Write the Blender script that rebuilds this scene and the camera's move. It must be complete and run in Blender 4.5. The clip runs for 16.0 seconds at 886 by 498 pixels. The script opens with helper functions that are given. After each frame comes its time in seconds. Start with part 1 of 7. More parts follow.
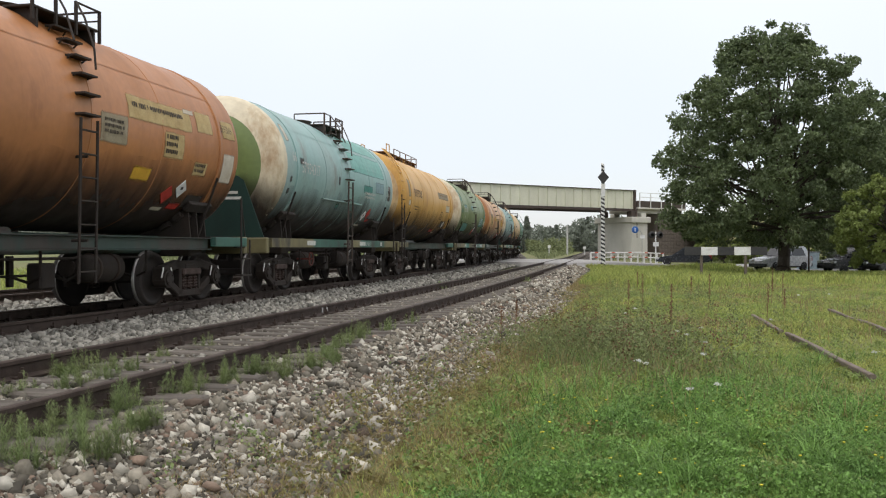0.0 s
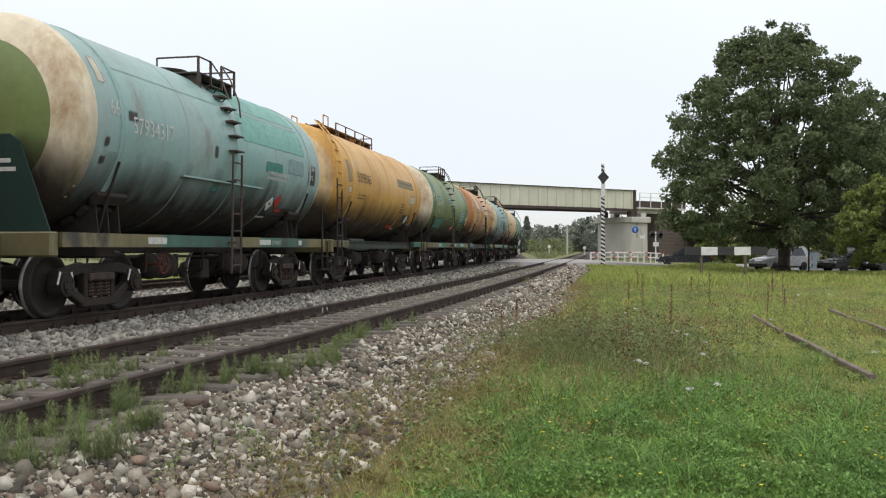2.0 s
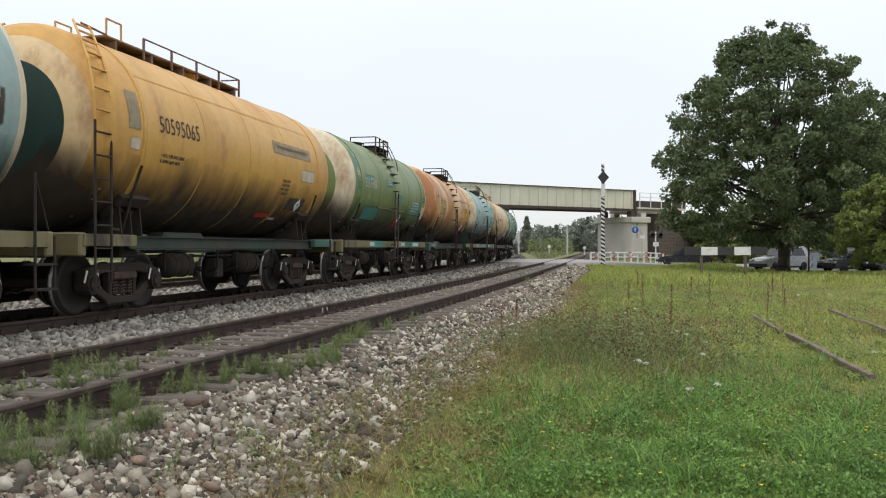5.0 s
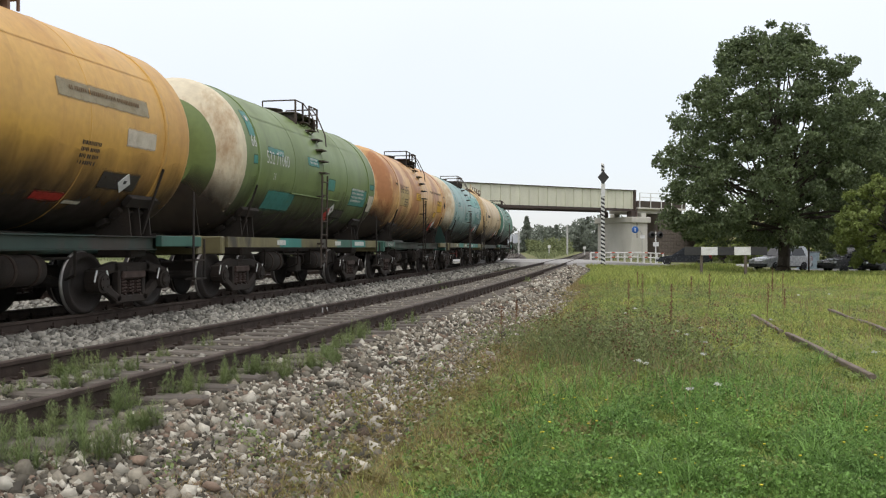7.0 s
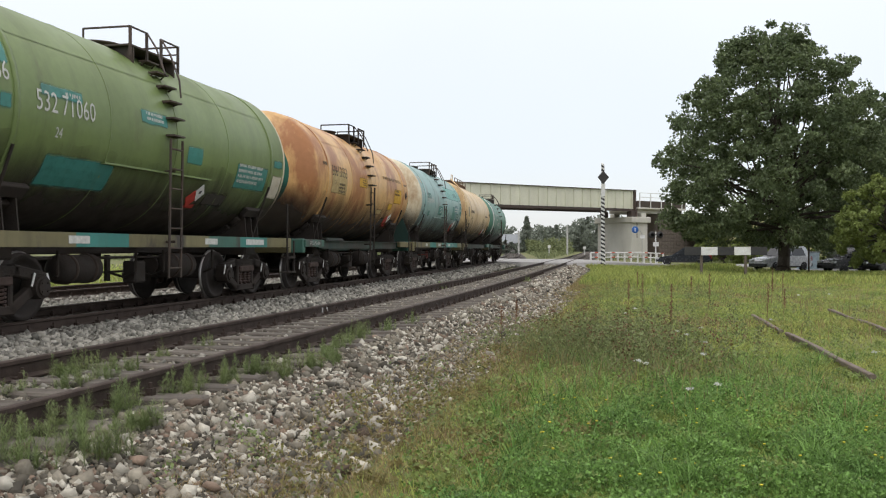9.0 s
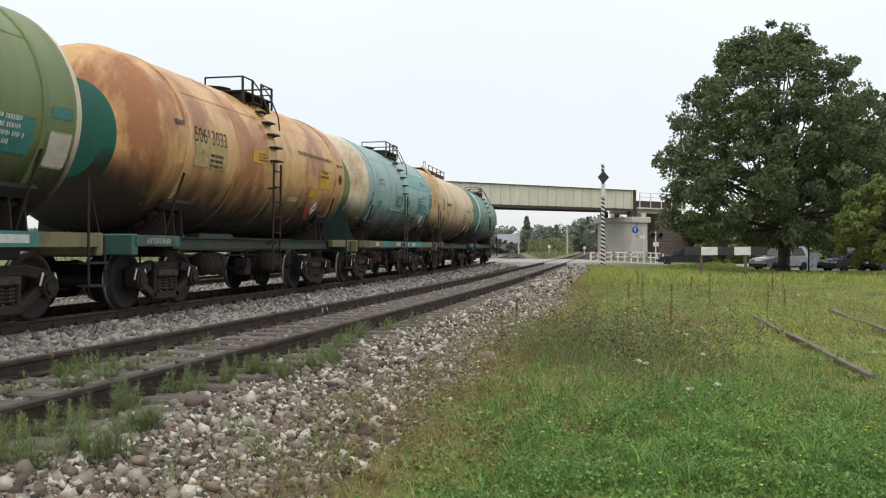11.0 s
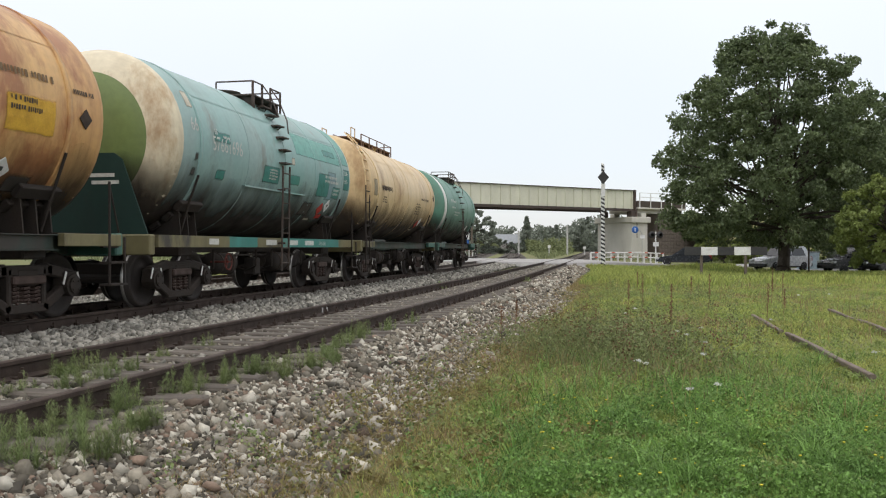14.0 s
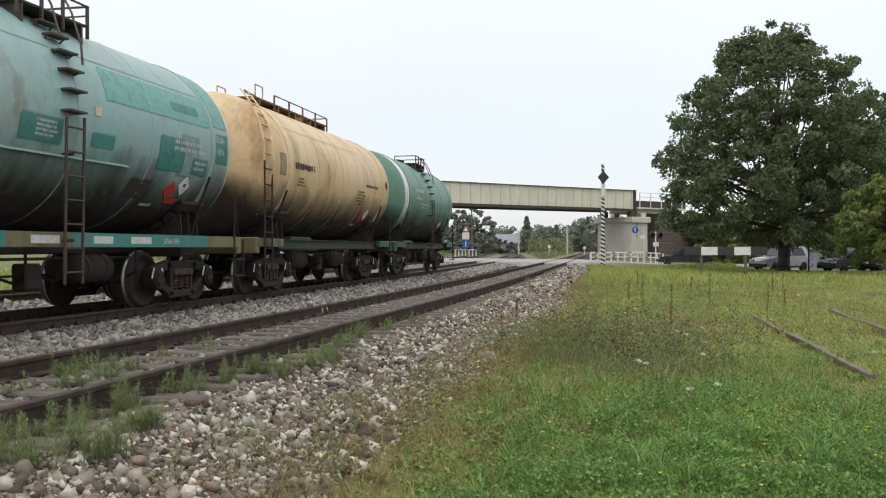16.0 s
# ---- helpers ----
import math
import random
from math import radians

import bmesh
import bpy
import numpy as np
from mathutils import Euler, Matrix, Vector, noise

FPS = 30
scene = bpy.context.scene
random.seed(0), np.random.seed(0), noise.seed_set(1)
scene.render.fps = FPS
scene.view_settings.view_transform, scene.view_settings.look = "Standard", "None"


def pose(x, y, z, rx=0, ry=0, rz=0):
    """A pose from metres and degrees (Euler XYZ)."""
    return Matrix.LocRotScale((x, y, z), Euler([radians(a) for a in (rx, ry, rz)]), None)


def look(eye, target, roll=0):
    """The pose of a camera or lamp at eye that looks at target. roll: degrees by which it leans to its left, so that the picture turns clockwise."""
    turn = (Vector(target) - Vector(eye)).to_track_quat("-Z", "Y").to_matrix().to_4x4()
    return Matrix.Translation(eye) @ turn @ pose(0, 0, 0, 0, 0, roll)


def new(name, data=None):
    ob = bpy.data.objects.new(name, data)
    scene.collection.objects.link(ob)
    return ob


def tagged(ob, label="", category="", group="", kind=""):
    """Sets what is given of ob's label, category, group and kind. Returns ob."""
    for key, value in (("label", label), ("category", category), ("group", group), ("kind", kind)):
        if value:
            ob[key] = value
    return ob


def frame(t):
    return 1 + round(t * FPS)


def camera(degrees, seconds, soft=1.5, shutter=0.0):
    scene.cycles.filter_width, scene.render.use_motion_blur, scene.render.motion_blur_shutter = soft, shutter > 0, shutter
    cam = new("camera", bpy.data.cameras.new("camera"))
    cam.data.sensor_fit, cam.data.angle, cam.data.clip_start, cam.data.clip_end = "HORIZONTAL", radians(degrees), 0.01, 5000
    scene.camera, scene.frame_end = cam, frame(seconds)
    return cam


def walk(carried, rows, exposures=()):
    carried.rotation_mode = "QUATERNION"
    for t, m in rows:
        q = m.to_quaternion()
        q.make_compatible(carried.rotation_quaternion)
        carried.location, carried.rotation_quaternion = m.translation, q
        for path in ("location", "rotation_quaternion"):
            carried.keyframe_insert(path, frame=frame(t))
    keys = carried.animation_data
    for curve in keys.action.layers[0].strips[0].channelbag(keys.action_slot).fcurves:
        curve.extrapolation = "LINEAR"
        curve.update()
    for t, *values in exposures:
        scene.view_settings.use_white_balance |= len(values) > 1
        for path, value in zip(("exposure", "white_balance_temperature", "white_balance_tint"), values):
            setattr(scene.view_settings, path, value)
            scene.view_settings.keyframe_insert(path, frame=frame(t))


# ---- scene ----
# The camera stands still beside the line; x to the right, y along the view, z = 0 at the top of the rails.
cam = camera(52.45, 16.0, soft=1.15)
EYE = (0.0, 0.0, 1.01)
HOLD = look(EYE, (0.0, 100.0, 1.01 - 0.119), -0.08)
walk(cam, [(0, HOLD), (16, HOLD)], [(0, 0.0), (16, 0.0)])

# ---- light: bright overcast sky, very soft weak sun ----
world = bpy.data.worlds.new("overcast_sky")
scene.world = world
world.use_nodes = True
wn, wl = world.node_tree.nodes, world.node_tree.links
wn.clear()
SUN_EL, SUN_ROT = 62.0, 200.0
sky = wn.new("ShaderNodeTexSky")
sky.sky_type, sky.sun_disc = "NISHITA", False
sky.sun_elevation, sky.sun_rotation = radians(SUN_EL), radians(SUN_ROT)
sky_bg, cloud_bg, sky_sum, sky_out = (wn.new(n) for n in ("ShaderNodeBackground", "ShaderNodeBackground", "ShaderNodeAddShader", "ShaderNodeOutputWorld"))
sky_bg.inputs["Strength"].default_value = 0.05
wl.new(sky.outputs[0], sky_bg.inputs["Color"])
geo = wn.new("ShaderNodeTexCoord")
sep = wn.new("ShaderNodeSeparateXYZ")
wl.new(geo.outputs["Generated"], sep.inputs[0])
ramp = wn.new("ShaderNodeValToRGB")
ramp.color_ramp.elements[0].position, ramp.color_ramp.elements[0].color = 0.0, (0.675, 0.685, 0.735, 1)
ramp.color_ramp.elements[1].position, ramp.color_ramp.elements[1].color = 0.26, (0.97, 0.98, 0.985, 1)
low_cloud = ramp.color_ramp.elements.new(0.12)
low_cloud.color = (0.815, 0.82, 0.855, 1)
for at, level in ((0.6, 1.25), (1.0, 1.55)):
    e = ramp.color_ramp.elements.new(at)
    e.color = (level * 1.04, level, level * 0.97, 1)
wl.new(sep.outputs["Z"], ramp.inputs[0])
cn = wn.new("ShaderNodeTexNoise")
cn.inputs["Scale"].default_value, cn.inputs["Detail"].default_value = 2.2, 3
wl.new(geo.outputs["Generated"], cn.inputs["Vector"])
cmix = wn.new("ShaderNodeMix")
cmix.data_type, cmix.blend_type = "RGBA", "MULTIPLY"
cmix.inputs[0].default_value = 0.12
wl.new(ramp.outputs[0], cmix.inputs[6])
wl.new(cn.outputs["Fac"], cmix.inputs[7])
wl.new(cmix.outputs[2], cloud_bg.inputs["Color"])
cloud_bg.inputs["Strength"].default_value = 0.92
wl.new(sky_bg.outputs[0], sky_sum.inputs[0])
wl.new(cloud_bg.outputs[0], sky_sum.inputs[1])
wl.new(sky_sum.outputs[0], sky_out.inputs[0])
sun = new("sun", bpy.data.lights.new("sun", "SUN"))
sun.data.energy, sun.data.angle, sun.data.color = 0.7, radians(30), (1.0, 0.97, 0.92)
sun.rotation_euler = (radians(90 - SUN_EL), 0, radians(180 - SUN_ROT))


# ---- materials ----
def material(name, colour, rough=0.7, metal=0.0, second=None, scale=6.0, spread=0.5, bump=0.3, grain=60.0,
             third=None, third_scale=1.2, third_at=0.6, island=0.0, per_object=0.0, stretch=(1, 1, 1), bump_dist=0.01, coord="Object", spec=0.4, thin=0.0, speck=0.13):
    """A base colour broken up by two noises, a fine relief, and chance shades for each loose piece or object."""
    m = bpy.data.materials.new(name)
    m.use_nodes = True
    n, l = m.node_tree.nodes, m.node_tree.links
    b = n["Principled BSDF"]
    b.inputs["Roughness"].default_value, b.inputs["Metallic"].default_value = rough, metal
    b.inputs["Specular IOR Level"].default_value = spec
    tc, mp = n.new("ShaderNodeTexCoord"), n.new("ShaderNodeMapping")
    mp.inputs["Scale"].default_value = stretch
    l.new(tc.outputs[coord], mp.inputs[0])
    n1, n2 = n.new("ShaderNodeTexNoise"), n.new("ShaderNodeTexNoise")
    n1.inputs["Scale"].default_value, n1.inputs["Detail"].default_value = scale, 6
    n2.inputs["Scale"].default_value, n2.inputs["Detail"].default_value = grain, 3
    l.new(mp.outputs[0], n1.inputs["Vector"])
    l.new(tc.outputs[coord], n2.inputs["Vector"])

    def mixed(fac, a, c, kind="MIX"):
        x = n.new("ShaderNodeMix")
        x.data_type, x.blend_type = "RGBA", kind
        for k, v in ((0, fac), (6, a), (7, c)):
            if isinstance(v, (int, float)):
                x.inputs[k].default_value = v
            elif isinstance(v, tuple):
                x.inputs[k].default_value = (*v[:3], 1)
            else:
                l.new(v, x.inputs[k])
        return x.outputs[2]

    def ranged(sock, a, c, lo=0.0, hi=1.0):
        r = n.new("ShaderNodeMapRange")
        r.inputs[1].default_value, r.inputs[2].default_value, r.inputs[3].default_value, r.inputs[4].default_value = a, c, lo, hi
        l.new(sock, r.inputs[0])
        return r.outputs[0]

    second = second or tuple(c * 0.7 for c in colour)
    col = mixed(ranged(n1.outputs["Fac"], 0.5 - spread / 2, 0.5 + spread / 2), colour, second)
    if third:
        n3 = n.new("ShaderNodeTexNoise")
        n3.inputs["Scale"].default_value, n3.inputs["Detail"].default_value = third_scale, 8
        n3.inputs["Roughness"].default_value = 0.65
        l.new(mp.outputs[0], n3.inputs["Vector"])
        col = mixed(ranged(n3.outputs["Fac"], third_at, third_at + 0.12), col, third)
    g = n.new("ShaderNodeHueSaturation")
    l.new(col, g.inputs["Color"])
    val = ranged(n2.outputs["Fac"], 0.3, 0.7, 1 - speck, 1 + speck)
    for amount, node, out in ((island, "ShaderNodeNewGeometry", "Random Per Island"), (per_object, "ShaderNodeObjectInfo", "Random")):
        if amount:
            src = n.new(node)
            mu = n.new("ShaderNodeMath")
            mu.operation = "MULTIPLY"
            l.new(val, mu.inputs[0])
            l.new(ranged(src.outputs[out], 0, 1, 1 - amount, 1 + amount), mu.inputs[1])
            val = mu.outputs[0]
    l.new(val, g.inputs["Value"])
    l.new(g.outputs[0], b.inputs["Base Color"])
    if bump:
        bp = n.new("ShaderNodeBump")
        bp.inputs["Strength"].default_value, bp.inputs["Distance"].default_value = bump, bump_dist
        l.new(n2.outputs["Fac"], bp.inputs["Height"])
        l.new(bp.outputs[0], b.inputs["Normal"])
    rr = ranged(n1.outputs["Fac"], 0.3, 0.7, max(rough - 0.1, 0.05), min(rough + 0.12, 1.0))
    l.new(rr, b.inputs["Roughness"])
    if thin:
        tr, mx = n.new("ShaderNodeBsdfTranslucent"), n.new("ShaderNodeMixShader")
        l.new(g.outputs[0], tr.inputs["Color"])
        mx.inputs[0].default_value = thin
        l.new(b.outputs[0], mx.inputs[1])
        l.new(tr.outputs[0], mx.inputs[2])
        l.new(mx.outputs[0], n["Material Output"].inputs[0])
    return m


RUST = (0.13, 0.065, 0.038)
GRIME = (0.05, 0.042, 0.035)
M = {}
M["soil"] = material("grassy_soil", (0.115, 0.155, 0.04), 0.95, second=(0.16, 0.135, 0.06), scale=0.7, bump=0.6, grain=30, third=(0.17, 0.12, 0.07), third_scale=0.25, third_at=0.58, bump_dist=0.03)
M["bed"] = material("ballast_bed", (0.10, 0.088, 0.074), 0.95, second=(0.065, 0.056, 0.047), scale=14, bump=1.0, grain=22, bump_dist=0.05)
M["stone"] = material("brown_grey_ballast", (0.20, 0.18, 0.14), 0.9, second=(0.115, 0.10, 0.076), scale=6, bump=0.5, grain=45, island=0.75)
M["stone_pale"] = material("pale_ballast", (0.52, 0.49, 0.415), 0.9, second=(0.38, 0.355, 0.29), scale=6, bump=0.5, grain=45, island=0.35)
M["stone_red"] = material("reddish_ballast", (0.20, 0.145, 0.105), 0.9, second=(0.14, 0.10, 0.074), scale=6, bump=0.5, grain=45, island=0.5)
M["stone_grey"] = material("grey_crushed_stones", (0.29, 0.278, 0.24), 0.9, second=(0.175, 0.165, 0.14), scale=2.5, bump=0.4, grain=45, island=0.6)
M["horsetail"] = material("dull_green_horsetail", (0.175, 0.245, 0.085), 0.7, second=(0.215, 0.245, 0.105), scale=2, grain=4, island=0.35, bump=0, thin=0.3)
M["herb"] = material("dark_herb_leaves", (0.19, 0.275, 0.08), 0.65, second=(0.26, 0.30, 0.095), scale=1.2, grain=4, island=0.4, bump=0, thin=0.3)
M["weed"] = material("grey_olive_weed_leaves", (0.17, 0.22, 0.085), 0.7, second=(0.225, 0.235, 0.105), scale=1.5, grain=4, island=0.4, bump=0, thin=0.3)
M["herb_red"] = material("reddish_herb_leaves", (0.25, 0.195, 0.085), 0.7, second=(0.21, 0.21, 0.07), scale=1.5, grain=4, island=0.4, bump=0, thin=0.3)
M["rail"] = material("rusty_rail_steel", (0.062, 0.042, 0.032), 0.75, 0.2, second=(0.040, 0.028, 0.022), scale=5, grain=70, bump=0.3)
M["rail_top"] = material("worn_rail_head", (0.20, 0.165, 0.14), 0.45, 0.6, second=(0.13, 0.09, 0.07), scale=3, grain=50, bump=0.1)
M["sleeper"] = material("weathered_concrete_sleeper", (0.15, 0.132, 0.11), 0.9, second=(0.085, 0.072, 0.06), scale=5, grain=50, per_object=0.15, bump=0.5)
M["asphalt"] = material("asphalt", (0.36, 0.35, 0.335), 0.9, second=(0.29, 0.28, 0.27), scale=1.5, grain=80)
M["concrete"] = material("pale_concrete", (0.60, 0.575, 0.51), 0.9, second=(0.47, 0.45, 0.39), scale=0.9, grain=30, third=(0.36, 0.33, 0.28), third_scale=0.6, stretch=(1, 1, 0.35))
M["girder"] = material("cream_girder_paint", (0.70, 0.69, 0.55), 0.65, second=(0.58, 0.57, 0.45), scale=0.8, grain=25, third=(0.40, 0.33, 0.24), third_scale=0.7, third_at=0.66, stretch=(1, 1, 0.4))
M["dark_steel"] = material("dark_painted_steel", (0.055, 0.048, 0.042), 0.7, 0.1, second=(0.09, 0.06, 0.045), scale=4, grain=50)
M["white"] = material("chipped_white_paint", (0.75, 0.75, 0.72), 0.6, second=(0.62, 0.61, 0.57), scale=4, grain=60, third=(0.3, 0.28, 0.25), third_scale=5, third_at=0.68)
M["black"] = material("black_paint", (0.03, 0.03, 0.03), 0.6, second=(0.05, 0.047, 0.045), scale=5, grain=60)
M["bark"] = material("oak_bark", (0.075, 0.06, 0.045), 0.95, second=(0.045, 0.035, 0.028), scale=5, grain=25, bump=1.0, stretch=(3, 3, 0.6), bump_dist=0.04)
M["leaf"] = material("oak_leaves", (0.15, 0.188, 0.082), 0.55, second=(0.092, 0.128, 0.06), scale=0.5, grain=5, island=0.4, bump=0, thin=0.35)
M["leaf_light"] = material("yellow_green_leaves", (0.23, 0.275, 0.075), 0.6, second=(0.165, 0.21, 0.06), scale=0.6, grain=5, island=0.35, bump=0, thin=0.35)
M["scrub"] = material("dull_scrub_leaves", (0.22, 0.24, 0.11), 0.8, second=(0.17, 0.20, 0.10), scale=0.2, grain=2, island=0.3, bump=0, thin=0.3)
# distance haze is mixed into this leaf colour: paler and greyer
M["leaf_far"] = material("hazed_grey_green_foliage", (0.255, 0.28, 0.225), 0.8, second=(0.20, 0.225, 0.18), scale=0.15, grain=2, island=0.3, bump=0, thin=0.3)
M["grass"] = material("meadow_grass", (0.30, 0.385, 0.09), 0.65, second=(0.38, 0.37, 0.115), scale=0.45, grain=4, island=0.4, bump=0, thin=0.35, third=(0.20, 0.29, 0.07), third_scale=0.8, third_at=0.52)
M["lush"] = material("lush_green_grass", (0.215, 0.355, 0.085), 0.6, second=(0.12, 0.225, 0.06), scale=1.5, grain=4, island=0.55, bump=0, thin=0.35)
M["dry"] = material("dry_grass_stalks", (0.34, 0.27, 0.13), 0.8, second=(0.25, 0.175, 0.09), scale=0.5, grain=4, island=0.35, bump=0, thin=0.25)
M["dock"] = material("red_brown_dock_seed", (0.20, 0.11, 0.06), 0.85, island=0.3, bump=0)
M["petal_white"] = material("white_petals", (0.75, 0.75, 0.70), 0.7, bump=0)
M["petal_yellow"] = material("yellow_petals", (0.80, 0.66, 0.05), 0.7, bump=0)


# ---- mesh helpers ----
def mesh_of(name, bm, mats):
    me = bpy.data.meshes.new(name)
    bm.to_mesh(me)
    bm.free()
    for m in mats if isinstance(mats, (list, tuple)) else [mats]:
        me.materials.append(m)
    return me


def part(name, bm, mats, parent=None, label="", smooth=False):
    """One bmesh as one mesh object, under a thing or a part if given."""
    me = mesh_of(name, bm, mats)
    if smooth:
        me.polygons.foreach_set("use_smooth", [True] * len(me.polygons))
    ob = new(name, me)
    if parent:
        ob.parent = parent
    return tagged(ob, label)


def shared(name, me, parent, m=None):
    ob = new(name, me)
    ob.parent = parent
    if m is not None:
        ob.matrix_basis = m
    return ob


def box(bm, lo, hi, m=None, mi=0, bevel=0.0):
    c = [(a + b) / 2 for a, b in zip(lo, hi)]
    s = [b - a for a, b in zip(lo, hi)]
    mat = Matrix.Translation(c) @ Matrix.Diagonal((*s, 1))
    if m is not None:
        mat = m @ mat
    r = bmesh.ops.create_cube(bm, size=1, matrix=mat)
    fs = {f for v in r["verts"] for f in v.link_faces}
    for f in fs:
        f.material_index = mi
    if bevel:
        es = {e for v in r["verts"] for e in v.link_edges}
        bmesh.ops.bevel(bm, geom=list(es), offset=bevel, segments=1, affect="EDGES")
    return bm


def rod(bm, a, b, r, seg=8, r2=None, mi=0):
    a, b = Vector(a), Vector(b)
    d = b - a
    q = d.to_track_quat("Z", "Y").to_matrix().to_4x4()
    res = bmesh.ops.create_cone(bm, cap_ends=True, segments=seg, radius1=r, radius2=r if r2 is None else r2, depth=d.length,
                                matrix=Matrix.Translation((a + b) / 2) @ q)
    for f in {f for v in res["verts"] for f in v.link_faces}:
        f.material_index = mi
    return bm


def rods(bm, pts, r, seg=6):
    for a, b in zip(pts, pts[1:]):
        rod(bm, a, b, r, seg)
    return bm


def lathe(bm, prof, axis, seg=32, mis=None, centre=(0, 0, 0)):
    """Turns (along, radius) pairs about an axis through centre ('x', 'y' or 'z')."""
    rings = []
    for s, r in prof:
        ring = []
        for i in range(seg):
            a = 2 * math.pi * i / seg
            u, w = r * math.cos(a), r * math.sin(a)
            p = {"x": (s, u, w), "y": (u, s, w), "z": (u, w, s)}[axis]
            ring.append(bm.verts.new(Vector(p) + Vector(centre)))
        rings.append(ring)
    for k in range(len(rings) - 1):
        for i in range(seg):
            j = (i + 1) % seg
            f = bm.faces.new((rings[k][i], rings[k][j], rings[k + 1][j], rings[k + 1][i]))
            f.material_index = mis[k] if mis else 0
            f.smooth = True
    for ring, mi in ((rings[0], mis[0] if mis else 0), (rings[-1], mis[-1] if mis else 0)):
        if (ring[0].co - ring[seg // 2].co).length > 1e-4:
            f = bm.faces.new(ring)
            f.material_index = mi
    bmesh.ops.recalc_face_normals(bm, faces=bm.faces[:])
    return bm


def stuff(name, verts, faces, mat, label, category):
    """Very many small pieces in one mesh; verts (n, 3), faces (m, 3 or 4)."""
    me = bpy.data.meshes.new(name)
    faces = np.asarray(faces)
    k = faces.shape[1]
    me.vertices.add(len(verts))
    me.vertices.foreach_set("co", np.asarray(verts, np.float32).ravel())
    me.loops.add(faces.size)
    me.loops.foreach_set("vertex_index", faces.astype(np.int32).ravel())
    me.polygons.add(len(faces))
    me.polygons.foreach_set("loop_start", np.arange(0, faces.size, k, dtype=np.int32))
    me.update()
    me.materials.append(mat)
    return tagged(new(name, me), label, category, kind="stuff")


# ---- the three tracks, in plan ----
def train_x(y):
    return -9.4078 + 0.2231 * y - 0.5566e-3 * y * y if y < 130 else train_x(129.99) + (y - 130) * 0.0785


NEAR_Y, NEAR_X = [-30, -10, 0, 8.2, 12, 16, 20, 28, 40, 55, 90, 150, 300, 700], [-11.6, -7.1, -4.82, -2.97, -2.10, -1.22, -0.36, 1.28, 3.56, 6.42, 12.9, 23.5, 49.0, 115.0]


def near_x(y):
    return sum(float(np.interp(y + d, NEAR_Y, NEAR_X)) for d in (-4, -2, 0, 2, 4)) / 5


def third_x(y):
    return train_x(y) - 5.45


def spur_x(y):
    return 3.55 + 0.21 * (y - 10.0) + 0.0006 * (y - 10) ** 2 + 2.32


def side(fx, y):
    """Unit vector to the track's right, and its heading in degrees from +y (clockwise negative)."""
    s = (fx(y + 0.05) - fx(y - 0.05)) / 0.1
    c = 1 / math.sqrt(1 + s * s)
    return Vector((c, -s * c, 0)), -math.degrees(math.atan(s))


def on(fx, y, off, z):
    n, _ = side(fx, y)
    return Vector((fx(y), y, 0)) + n * off + Vector((0, 0, z))


def ground_z(x, y):
    """Height of the soil: -0.42 by the near track, falling a little to the right and far off."""
    d = x - near_x(y)
    base = -0.42 - 0.36 * min(max((y - 15) / 45, 0), 1) * min(max((d - 2) / 8, 0), 1)
    base += 0.035 * noise.noise(Vector((x * 0.45, y * 0.45, 0))) + 0.05 * noise.noise(Vector((x * 0.12, y * 0.12, 4)))
    if x < near_x(y) + 1.5 and y < 95:
        base = min(base, -0.42)
    if y > 62:
        k = min((y - 62) / 6, 1)
        level = -0.35 - 0.40 * min(max((d - 6) / 10, 0), 1)
        base = base * (1 - k) + level * k
        base = min(base, -0.30)
    return base


def swept(bm, fx, ys, prof, z0, mi=0):
    """A profile of (offset, height) drawn along a track."""
    rings = []
    for y in ys:
        rings.append([bm.verts.new(on(fx, y, o, z0 + z)) for o, z in prof])
    for a, b in zip(rings, rings[1:]):
        for i in range(len(prof) - 1):
            f = bm.faces.new((a[i], a[i + 1], b[i + 1], b[i]))
            f.material_index = mi
    return bm


def steps(a, b):
    ys, y = [], a
    while y < b:
        ys.append(y)
        y += 0.5 if y < 30 else 1.0 if y < 80 else 4.0 if y < 200 else 20.0
    return ys + [b]


# ---- ground ----
bm = bmesh.new()
xs = [-1500, -600, -250, -120, -70, -45, -30] + [-24 + 0.8 * i for i in range(75)] + [40, 50, 65, 90, 140, 300, 700, 1500]
ys = [-400, -120, -40, -15, -6] + [-4 + 0.8 * i for i in range(105)] + [84, 90, 100, 115, 135, 160, 200, 280, 400, 700, 1400, 3000]
grid = [[bm.verts.new((x, y, ground_z(x, y))) for x in xs] for y in ys]
for j in range(len(ys) - 1):
    for i in range(len(xs) - 1):
        bm.faces.new((grid[j][i], grid[j][i + 1], grid[j + 1][i + 1], grid[j + 1][i])).smooth = True
ground = tagged(part("ground", bm, M["soil"]), "uneven grassy meadow soil beside the railway", "ground", kind="structure")

RAIL = [(-0.075, -0.180), (-0.075, -0.165), (-0.012, -0.140), (-0.010, -0.050), (-0.036, -0.040), (-0.036, -0.008),
        (-0.026, 0.0), (0.026, 0.0), (0.036, -0.008), (0.036, -0.040), (0.010, -0.050), (0.012, -0.140), (0.075, -0.165), (0.075, -0.180)]


